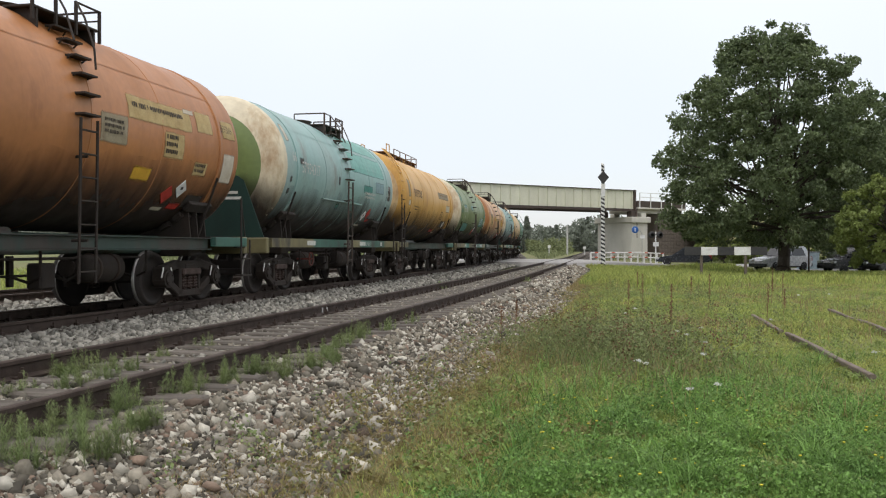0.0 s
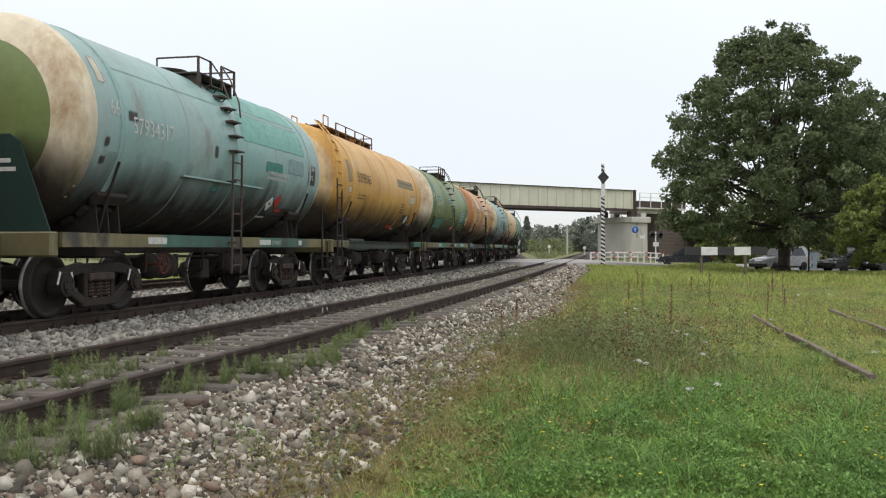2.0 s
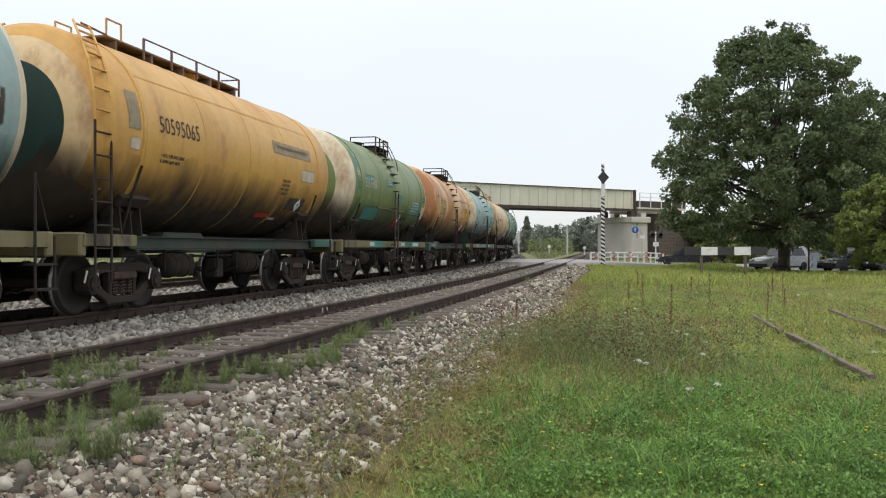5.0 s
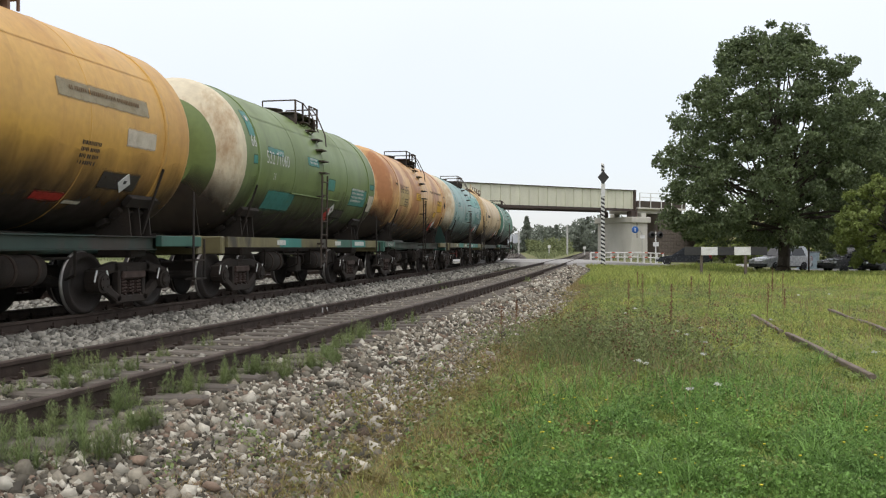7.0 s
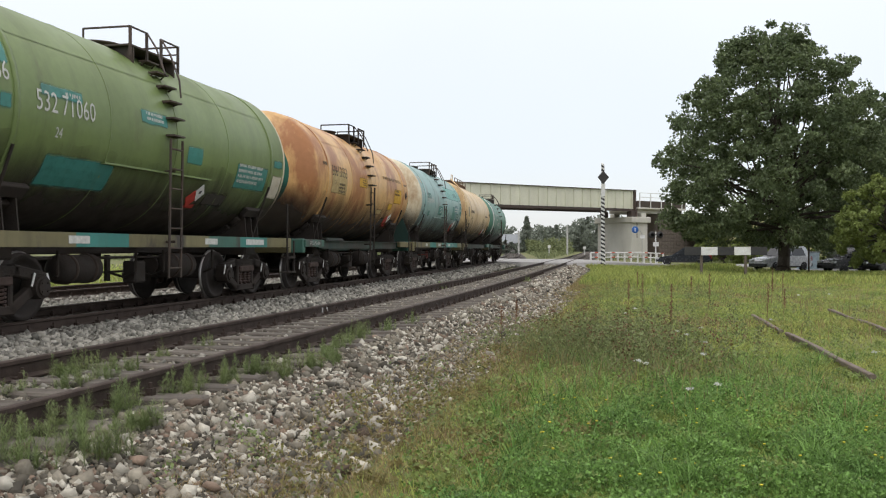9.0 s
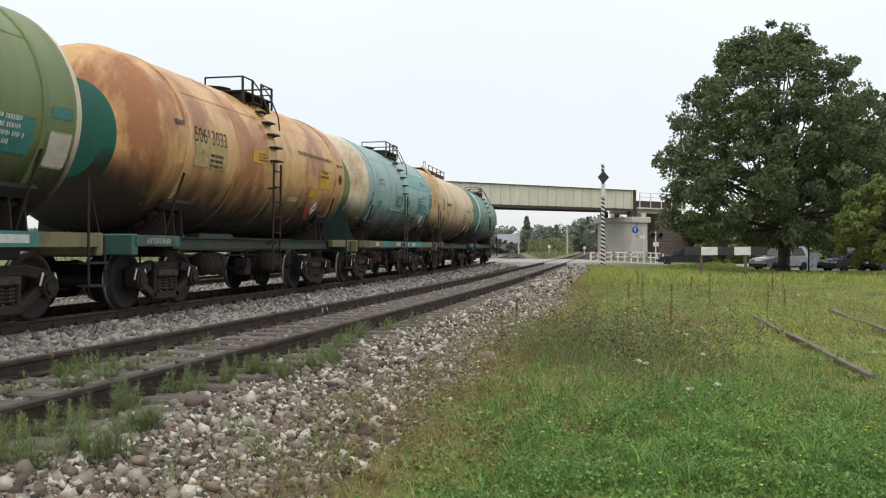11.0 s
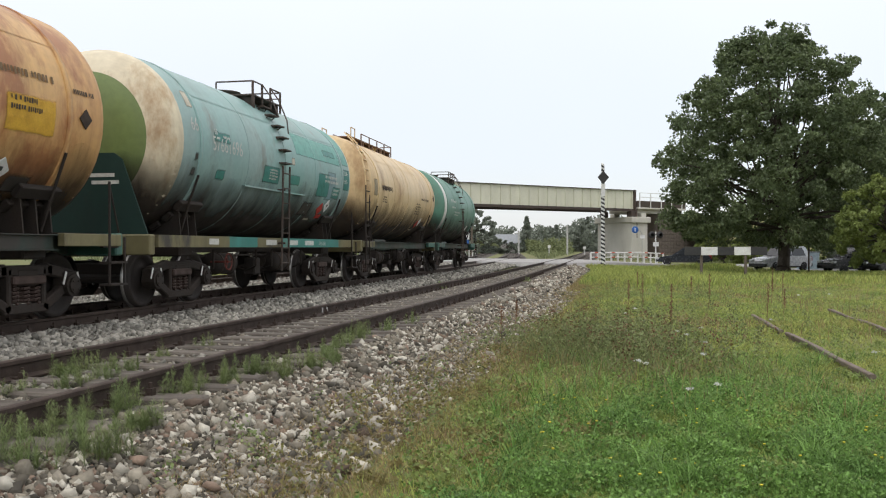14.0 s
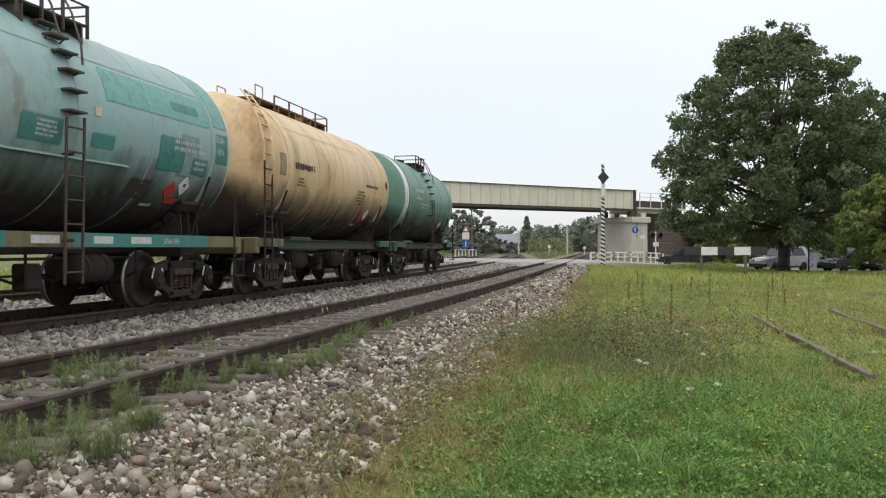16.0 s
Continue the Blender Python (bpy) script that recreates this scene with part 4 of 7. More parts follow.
marks_d = [patch(-4.55, -4.17, 14, 38, "bright_teal"), patch(-4.47, -4.27, 26, 33, "chalk", "logo_shape", 0.012), words("66", -4.5, 5, 0.36, "chalk"), patch(-4.46, -4.17, -6, 3, "bright_teal"), patch(-3.66, -2.68, 4, 12, "bright_teal"), bars(-3.1, -2.75, 6, 9, 1, "chalk", 9), words("532 71060", -3.74, -5, 0.39, "chalk", 0.80), words("24", -3.3, -15, 0.2, "chalk"),
           patch(-3.4, -1.7, -40, -21, "bright_teal"), patch(-1.18, -0.3, 3, 13, "bright_teal"), bars(-1.0, -0.4, 5, 11, 2, "chalk", 10), patch(0.35, 0.98, -15, -2, "bright_teal"), patch(2.4, 3.95, -26, -6, "bright_teal"), bars(2.5, 3.8, -22, -7, 4, "chalk", 11), placard(1.05, -37, 0.26, "placard_red"), placard(1.25, -32, 0.25, "sign_white"), patch(0.95, 1.4, -46, -40, "placard_red"), patch(1.5, 2.4, -42, -30, "soot"),
           patch(4.2, 4.72, -6, 2, "bright_teal"), patch(4.2, 4.74, -30, -10, "pale_patch"), beam_plate(-2.9, -2.4, "chalk"), beam_plate(1.2, 1.7, "chalk"), beam_plate(3.0, 3.9, "chalk")]
marks_e = [patch(-3.84, -2.48, -16, 7, "tan_patch"), words("50613033", -3.84, -2, 0.40, "ink", 0.84), words("24", -3.6, -8, 0.16, "ink"), bars(-3.2, -2.6, -15, -5, 3, "ink", 12), patch(-1.32, -0.44, -5, 7, "yellow_patch"), bars(-1.0, -0.5, -3, 4, 3, "ink", 13), bars(1.42, 3.84, 9, 15, 1, "faded_ink", 14), patch(2.8, 3.82, -15, 4, "yellow_patch"), bars(2.9, 3.6, -6, 2, 2, "ink", 15),
           patch(2.26, 2.79, -24, -14, "yellow_patch"), patch(1.02, 1.7, -31, -23, "tan_patch"), placard(2.68, -36, 0.28, "placard_red"), placard(3.0, -33, 0.26, "sign_white"), patch(2.75, 3.15, -47, -41, "placard_red"), patch(1.95, 2.5, -47, -33, "soot"), patch(3.2, 3.7, -46, -34, "soot"), bars(4.2, 4.7, 8, 12, 1, "ink", 16), placard(4.45, -2, 0.2, "rail"), bars(-4.5, -4.2, 6, 12, 1, "ink", 17), beam_words("АВТОРЕЖИМ", -5.3, "chalk", 0.12)]
marks_f = [words("66", -4.46, 5, 0.36, "chalk"), patch(-3.6, -2.86, 3, 12, "bright_teal"), words("66", -3.55, 7.5, 0.16, "chalk"), bars(-3.2, -2.92, 6, 9, 1, "chalk", 18), words("57661696", -3.66, -5, 0.39, "chalk", 0.85), patch(-1.24, -0.3, -18, -3, "bright_teal"), bars(-0.9, -0.4, -15, -6, 4, "chalk", 19), patch(-4.46, -4.18, 22, 36, "pale_patch"), patch(2.2, 3.1, -22, 1, "bright_teal"), bars(2.7, 3.9, -9, -1, 2, "chalk", 20), patch(3.36, 3.98, -22, -9, "bright_teal"), bars(3.45, 3.9, -19, -12, 2, "chalk", 21),
           placard(2.95, -33, 0.27, "placard_red"), placard(3.35, -29, 0.26, "sign_white"), patch(2.95, 3.4, -44, -37, "placard_red"), patch(2.3, 2.72, -47, -43, "pale_patch"), patch(1.6, 2.3, -42, -27, "soot"), patch(4.2, 4.74, -12, 10, "bright_teal"), words("БЕНЗИН", 4.23, 2, 0.16, "chalk", 0.55), words("НЕФТЬ", 4.25, -6, 0.16, "chalk", 0.55), patch(-3.42, -3.0, -22, -13, "bright_teal"), patch(0.7, 4.02, 10, 32, "mint", lift=0.004), patch(2.7, 3.7, 16, 24, "bright_teal"), patch(4.18, 4.76, 12, 60, "mint", lift=0.004), patch(2.9, 3.6, -24, 4, "grey_blue", lift=0.004), patch(0.35, 0.6, 0, 8, "pale_patch"), patch(0.3, 0.95, -16, -6, "bright_teal"),
           beam_words("57661696", 2.5, "chalk"), beam_plate(1.5, 2.1, "chalk"), beam_plate(-0.9, -0.3, "chalk"), beam_plate(-3.6, -3.2, "chalk"), beam_plate(0.5, 1.0, "chalk"), patch(-4.35, -4.18, -12, -5, "soot"), patch(-4.4, -4.2, -22, -15, "soot")]
marks_g = [bars(-3.72, -2.4, -5, 4, 1, "rail", 22), bars(-3.5, -2.9, -16, -8, 3, "rail", 23), bars(1.4, 2.2, -24, -8, 5, "rail", 24), patch(-4.7, -4.25, -10, 10, "grey_patch"), placard(2.9, -33, 0.25, "sign_white"), placard(2.55, -37, 0.25, "placard_red"), bars(2.2, 3.5, -5, 0, 1, "rail", 25), patch(3.1, 3.7, -42, -32, "soot"), placard(4.5, 4, 0.18, "rail"), patch(2.1, 2.5, -49, -45, "pale_patch")]
marks_h = [bars(-3.0, -1.5, 4, 12, 1, "chalk", 26), bars(-3.0, -2.0, -4, 1, 1, "chalk", 27), bars(-2.1, -0.6, -15, -6, 2, "chalk", 28), placard(2.8, -33, 0.25, "sign_white")]

STYLES = [
    dict(label="rust orange tank wagon with pale label patches and platform", top="mid", frame="centre", zones=[(9, "orange")], strap="orange", gear="under", beam=["ochre", "sill"], marks=marks_a),
    dict(label="faded teal tank wagon with cream band and green end", slack=0.22, top="mid", frame="beam", zones=[(-4.76, "cream"), (4.78, "teal"), (9, "cream")], cap="green", cap_r=0.72, shield=True, strap="teal", gear="dark_steel", beam=["ochre", "ochre", "sill", "sill", "ochre", "sill", "sill", "ochre"], marks=marks_b),
    dict(label="ochre yellow tank wagon with long top walkway", top="walk", frame="centre", zones=[(9, "yellow")], cap="buff", cap_r=0.84, core="shield_green", core_r=0.46, strap="yellow", gear="yellow", beam=["ochre", "sill"], marks=marks_c),
    dict(label="olive green tank wagon with white band at its end", top="mid", frame="beam", zones=[(-4.76, "cream"), (4.78, "green"), (9, "cream")], cap="green", cap_r=0.72, strap="green", gear="dark_steel", beam=["ochre", "ochre", "bright_teal", "ochre", "ochre", "sill", "bright_teal", "ochre"], marks=marks_d),
    dict(label="rust streaked orange tank wagon with yellow label patches", top="mid", frame="centre", zones=[(9, "rusty_orange")], cap="cap_green", cap_r=0.60, strap="rusty_orange", gear="under", beam=["sill", "ochre"], marks=marks_e),
    dict(label="teal tank wagon with broad cream band and green end", top="mid", frame="beam", zones=[(-4.76, "cream"), (4.78, "teal"), (9, "cream")], cap="green", cap_r=0.72, shield=True, strap="teal", gear="dark_steel", beam=["ochre", "ochre", "bright_teal", "ochre", "bright_teal", "bright_teal", "bright_teal", "ochre"], marks=marks_f),
    dict(label="faded buff tank wagon with long top walkway", top="walk", frame="centre", zones=[(9, "buff")], strap="buff", gear="buff", beam=["ochre", "sill"], marks=marks_g),
    dict(label="dark green tank wagon with white ring, last of the train", top="mid", frame="centre", zones=[(-4.84, "dark_green"), (-4.2, "white"), (9, "dark_green")], cap="dark_green", cap_r=0.84, strap="dark_green", gear="dark_steel", beam=["sill", "sill"], marks=marks_h),
]


def train_pose(s):
    y = s * 0.97599
    _, deg = side(train_x, y)
    return Matrix.Translation((train_x(y), y, 0)) @ pose(0, 0, 0, 0, 0, deg)


def ahead(t):
    return 3.798 * t + 0.00632 * (t - 8) ** 2


PITCH, FIRST = 12.09, 13.89


# ---- road over the crossing ----
M["red"] = material("faded_red_paint", (0.50, 0.10, 0.05), 0.6, second=(0.40, 0.08, 0.05), grain=40)
M["blue"] = material("road_sign_blue", (0.03, 0.13, 0.42), 0.5, bump=0)
M["sign_white"] = material("road_sign_white", (0.78, 0.78, 0.76), 0.5, bump=0)
M["wall_stone"] = material("dark_stone_wall", (0.17, 0.14, 0.115), 0.9, second=(0.12, 0.098, 0.08), scale=1.5, grain=8, bump=0.8, bump_dist=0.05)
M["roof"] = material("pale_metal_roof", (0.27, 0.29, 0.30), 0.6, second=(0.22, 0.23, 0.24), scale=2)
M["plaster"] = material("grey_plaster", (0.40, 0.38, 0.35), 0.9)
M["pole_concrete"] = material("concrete_post", (0.52, 0.51, 0.48), 0.9, scale=3)
M["timber"] = material("weathered_timber", (0.16, 0.13, 0.10), 0.9, stretch=(4, 4, 0.5))
M["glass"] = material("dark_car_glass", (0.02, 0.024, 0.028), 0.08, bump=0, spec=0.6)
M["tyre_rubber"] = material("tyre_rubber", (0.022, 0.022, 0.023), 0.85)
M["alloy"] = material("alloy_rim", (0.45, 0.46, 0.47), 0.35, 0.8, bump=0)
M["lamp_glass"] = material("headlamp_glass", (0.6, 0.62, 0.64), 0.15, bump=0)
M["tail_glass"] = material("tail_lamp_red", (0.35, 0.02, 0.02), 0.2, bump=0)
M["plastic"] = material("black_plastic", (0.025, 0.025, 0.026), 0.6)


def road_z(x):
    return -0.015 if -6 < x < 12 else max(-0.015 - 0.055 * (min(abs(x + 6), abs(x - 12))), -0.34 if x < 0 else -0.68)


bm = bmesh.new()
near_edge = [(70, 100), (45, 90), (30, 82), (22, 74), (16, 66), (12, 62.5), (8, 61.5), (5.5, 64), (2, 70), (-3, 76)]
far_edge = [(70, 108), (45, 98), (30, 91), (22, 85), (16, 80), (12, 80), (9, 82), (6, 86), (2, 90), (-3, 93)]
rows = []
for (ax, ay), (bx, by) in zip(near_edge, far_edge):
    rows.append([bm.verts.new((ax + (bx - ax) * k / 6, ay + (by - ay) * k / 6, road_z(ax + (bx - ax) * k / 6) + 0.004)) for k in range(7)])
    rows[-1].insert(0, bm.verts.new((ax, ay - 0.25, road_z(ax) - 0.3)))
    rows[-1].append(bm.verts.new((bx, by + 0.25, road_z(bx) - 0.3)))
for a, b in zip(rows, rows[1:]):
    for i in range(len(a) - 1):
        bm.faces.new((a[i], b[i], b[i + 1], a[i + 1]))
tagged(part("road", bm, M["asphalt"]), "pale worn asphalt road over the level crossing", "road", kind="structure")
# a second lane of grey gravel that runs beside the cars under the oak
bm = bmesh.new()
rows = []
for x, y in ((23.5, 67), (26, 65.2), (30, 62.5), (36, 59.5), (46, 56), (60, 52)):
    rows.append([bm.verts.new((x + 0.9 * d, y + d, max(ground_z(x + 0.9 * d, y + d), ground_z(x, y)) + 0.05)) for d in (0, 2, 4, 6.5)])
for a, b in zip(rows, rows[1:]):
    for i in range(3):
        bm.faces.new((a[i], b[i], b[i + 1], a[i + 1]))
tagged(part("parking_strip", bm, M["asphalt"]), "grey gravel parking strip under the oak", "parking strip", kind="structure")

# ---- the girder bridge ----
A0, A1 = Vector((-16.0, 83.5, 0)), Vector((23.3, 110.2, 0))
along = (A1 - A0).normalized()
across = Vector((-along.y, along.x, 0))
BR = Matrix((along, across, Vector((0, 0, 1)))).transposed().to_4x4()
BR.translation = A0
L = (A1 - A0).length
Z0, Z1 = 5.55, 7.98
bridge = tagged(new("railway_bridge"), "cream painted plate girder bridge on concrete piers", "bridge")
for k, yy in (("near", 0.0), ("far", 4.6)):
    bm = bmesh.new()
    box(bm, (0, yy - 0.02, Z0), (L, yy + 0.02, Z1), BR)
    g = part("girder_web", bm, M["girder"], bridge)
    bm = bmesh.new()
    box(bm, (0, yy - 0.24, Z1 + 0.002), (L, yy + 0.24, Z1 + 0.06), BR)
    part("top_flange", bm, M["dark_steel"], g)
    bm = bmesh.new()
    box(bm, (0, yy - 0.26, Z0 - 0.09), (L, yy + 0.26, Z0 - 0.002), BR)
    box(bm, (0, yy - 0.05, Z0), (L, yy - 0.022, Z0 + 0.22), BR)
    part("bottom_flange", bm, M["dark_steel"], g)
    x = 0.05
    while x < L:
        bm = bmesh.new()
        box(bm, (x - 0.02, yy - 0.15, Z0 + 0.225), (x + 0.02, yy - 0.021, Z1), BR)
        part("stiffener", bm, M["girder"], g)
        x += 1.345
bm = bmesh.new()
box(bm, (0, 0.3, Z0 + 0.25), (L, 4.3, Z0 + 0.55), BR)
part("deck", bm, M["dark_steel"], bridge)
# riveted end post
bm = bmesh.new()
box(bm, (L, -0.3, Z0 - 0.1), (L + 0.25, 0.1, Z1 + 0.1), BR, bevel=0.02)
part("end_post", bm, M["dark_steel"], bridge)
bm = bmesh.new()
rod(bm, BR @ Vector((L + 0.1, -0.4, 2.2)), BR @ Vector((L + 0.1, -0.4, Z0 + 0.2)), 0.17, 10)
part("downpipe", bm, M["dark_steel"], bridge)


def pier(x0, x1, gz):
    bm = bmesh.new()
    box(bm, (x0, -0.55, gz), (x1, 5.4, 4.05), BR, bevel=0.08)
    p = part("pier", bm, M["concrete"], bridge)
    bm = bmesh.new()
    box(bm, (x0 - 0.25, -0.85, 4.053), (x1 + 0.25, 5.7, 4.75), BR, bevel=0.06)
    part("pier_cap", bm, M["concrete"], p)
    for yy in (0.0, 4.6):
        bm = bmesh.new()
        box(bm, (x0 + 0.1, yy - 0.4, 4.752), (x0 + 0.75, yy + 0.4, 5.455), BR, bevel=0.03)
        part("bearing", bm, M["dark_steel"], p)
        bm = bmesh.new()
        box(bm, (x1 - 0.95, yy - 0.4, 4.752), (x1 - 0.1, yy + 0.4, 5.245), BR, bevel=0.03)
        part("bearing", bm, M["concrete"], p)
    return p


pier(L - 0.8, L + 2.0, -0.8)
pier(-3, 1.2, -0.6)
# approach span with its walkway rail, running on to the bank
bm = bmesh.new()
box(bm, (L + 0.3, 0.2, 5.25), (L + 9, 4.4, 5.8), BR, bevel=0.03)
box(bm, (L + 0.3, -0.5, 5.75), (L + 9, 0.2, 5.95), BR, bevel=0.02)
part("approach_deck", bm, M["concrete"], bridge)
bm = bmesh.new()
box(bm, (L + 0.3, -0.45, 5.96), (L + 9, 0.1, 6.75), BR)
part("walkway_plate", bm, M["dark_steel"], bridge)
for i in range(5):
    bm = bmesh.new()
    box(bm, (L + 0.6 + 1.9 * i, -0.52, 5.9), (L + 0.72 + 1.9 * i, -0.44, 7.75), BR)
    part("rail_post", bm, M["white"], bridge)
for z in (7.72, 7.2):
    bm = bmesh.new()
    box(bm, (L + 0.6, -0.51, z - 0.03), (L + 8.6, -0.45, z + 0.03), BR)
    part("hand_rail", bm, M["white"], bridge)
# abutment of dark stone and the bank behind it
abut = tagged(new("bridge_abutment"), "dark stone bridge abutment at the foot of the bank", "abutment", kind="structure")
rnd = random.Random(5)
bm = bmesh.new()
box(bm, (L + 4.5, 0.0, -0.6), (L + 30, 5.2, 5.2), BR)
part("core", bm, M["wall_stone"], abut)
stone_me = []
for k in range(4):
    bm = bmesh.new()
    box(bm, (-0.5, -0.08, -0.21), (0.5, 0.0, 0.21), bevel=0.03)
    for v in bm.verts:
        v.co += Vector((rnd.uniform(-.03, .03), rnd.uniform(-.03, .0), rnd.uniform(-.02, .02)))
    stone_me.append(mesh_of("stone_block", bm, M["wall_stone"]))
for j in range(13):
    for i in range(9):
        shared("stone_block", stone_me[rnd.randrange(4)], abut, BR @ pose(L + 5.05 + i * 1.06 + (j % 2) * 0.5, -0.002, -0.3 + j * 0.45))
bm = bmesh.new()
pts = [(L + 9, -9, -0.6), (L + 9, -0.2, 5.2), (L + 70, -12, -0.6), (L + 70, -0.2, 5.6), (L + 9, 6, 5.2), (L + 70, 6, 5.6)]
v = [bm.verts.new(BR @ Vector(p)) for p in pts]
bm.faces.new((v[0], v[2], v[3], v[1]))
bm.faces.new((v[1], v[3], v[5], v[4]))
bm.faces.new((v[0], v[1], v[4]))
tagged(part("embankment", bm, M["soil"]), "grassy railway embankment leading to the bridge", "embankment", kind="structure")


def spot(x, y):
    return Vector((x, y, ground_z(x, y)))


# ---- striped marker post with a black diamond ----
def marker_post(x, y, height):
    g = ground_z(x, y)
    post = tagged(new("marker_post"), "black and white striped post with a black diamond on top", "signal post")
    n = 53
    for i in range(n):
        z0, z1 = g - 0.1 + (height + 0.1) * i / n, g - 0.1 + (height + 0.1) * (i + 1) / n
        bm = bmesh.new()
        r = 0.155 - 0.05 * i / n
        seg = 16
        ring = []
        for z in (z0, z1):
            ring.append([bm.verts.new((r * math.cos(2 * math.pi * k / seg), r * math.sin(2 * math.pi * k / seg),
                                       z - 0.07 * math.cos(2 * math.pi * k / seg))) for k in range(seg)])
        for k in range(seg):
            bm.faces.new((ring[0][k], ring[0][(k + 1) % seg], ring[1][(k + 1) % seg], ring[1][k])).smooth = True
        if i in (0, n - 1):
            bm.faces.new(ring[1])
        part("stripe", bm, M["black"] if i % 2 else M["white"], post)
    bm = bmesh.new()
    zc = g + height - 0.92
    box(bm, (-0.27, -0.19, -0.27), (0.27, -0.16, 0.27), Matrix.Translation((0, 0, zc)) @ pose(0, 0, 0, 0, 45, 0) @ Matrix.Diagonal((1, 1, 1, 1)))
    for v in bm.verts:
        v.co.z = zc + (v.co.z - zc) * 1.18
    part("diamond", bm, M["black"], post, "black diamond board")
    bm = bmesh.new()
    box(bm, (-0.13, -0.175, zc - 1.25), (0.13, -0.14, zc - 0.42), bevel=0.01)
    part("plate", bm, M["white"], post)
    post.location = (x, y, 0)
    return post


marker_post(10.67, 60.0, 7.08)


# ---- level crossing: fence, lights, signs, barrier board ----
def fence(a, b, n, height, label, rails):
    a, b = Vector(a), Vector(b)
    f = tagged(new("crossing_fence"), label, "fence")
    for i in range(n + 1):
        p = a.lerp(b, i / n)
        gz = road_fence_z(p)
        bm = bmesh.new()
        box(bm, (p.x - 0.07, p.y - 0.07, gz - 0.1), (p.x + 0.07, p.y + 0.07, gz + height * (1.0 if i % 2 else 0.96)), bevel=0.015)
        part("post", bm, M["white"], f)
    if rails:
        d = (b - a).normalized()
        for k in range(rails):
            z = height * (0.95 - 0.42 * k)
            m = 2 * n
            for i in range(m):
                p, q = a.lerp(b, i / m), a.lerp(b, (i + 1) / m)
                bm = bmesh.new()
                rod(bm, (p.x, p.y - 0.1, road_fence_z(p) + z), (q.x, q.y - 0.1, road_fence_z(q) + z), 0.05, 8)
                part("rail", bm, M["red"] if i % 5 == 1 else M["white"], f)
    return f


def road_fence_z(p):
    return max(ground_z(p.x, p.y), -0.45)


fence((12.9, 78.5, 0), (20.2, 82.5, 0), 11, 0.98, "low white fence with red and white rails at the crossing", 2)
fence((1.6, 118, 0), (4.4, 120, 0), 6, 1.15, "low white post fence beyond the crossing", 1)


def crossing_light(x, y, height):
    s = tagged(new("crossing_light"), "railway crossing light with two dark hooded lamps", "crossing light")
    g = ground_z(x, y)
    bm = rod(bmesh.new(), (x, y, g - 0.1), (x, y, g + height), 0.055, 10)
    part("post", bm, M["white"], s)
    bm = box(bmesh.new(), (x - 0.42, y - 0.06, g + height - 0.34), (x + 0.42, y - 0.02, g + height - 0.26))
    part("cross_arm", bm, M["black"], s)
    for d in (-0.38, 0.38):
        bm = lathe(bmesh.new(), [(-0.09, 0.001), (-0.09, 0.30), (-0.06, 0.31), (-0.06, 0.001)], "y", 18, None, (x + d, y, g + height - 0.3))
        board = part("lamp_board", bm, M["black"], s)
        bm = lathe(bmesh.new(), [(-0.34, 0.155), (-0.1, 0.15), (-0.1, 0.13), (-0.34, 0.14)], "y", 16, None, (x + d, y, g + height - 0.3))
        part("hood", bm, M["black"], board)
        bm = lathe(bmesh.new(), [(-0.125, 0.001), (-0.12, 0.07), (-0.1, 0.125), (-0.095, 0.125)], "y", 16, None, (x + d, y, g + height - 0.3))
        part("lens", bm, M["tail_glass"], board)
    bm = box(bmesh.new(), (x - 0.25, y - 0.1, g + height - 1.35), (x + 0.25, y - 0.07, g + height - 0.95), bevel=0.01)
    part("plate", bm, M["sign_white"], s)
    return s


crossing_light(19.3, 81.6, 2.9)


def round_sign(x, y, z):
    s = tagged(new("road_sign"), "round blue road sign on a bent grey post", "road sign")
    g = ground_z(x, y)
    bm = bmesh.new()
    rods(bm, [(x + 0.65, y + 0.05, g - 0.1), (x + 0.65, y + 0.05, z - 0.4), (x + 0.5, y + 0.05, z - 0.1), (x, y + 0.05, z + 0.05)], 0.035, 8)
    part("post", bm, M["pole_concrete"], s)
    bm = lathe(bmesh.new(), [(-0.02, 0.001), (-0.02, 0.31), (0.0, 0.31), (0.0, 0.001)], "y", 24, None, (x, y, z))
    disc = part("disc", bm, M["blue"], s)
    bm = box(bmesh.new(), (x - 0.05, y - 0.026, z - 0.16), (x + 0.04, y - 0.022, z + 0.16))
    part("symbol", bm, M["sign_white"], disc)
    bm = box(bmesh.new(), (x + 0.45, y - 0.02, z - 0.78), (x + 0.9, y + 0.0, z - 0.5))
    part("plate", bm, M["sign_white"], s)
    return s


round_sign(17.3, 81.0, 2.62)


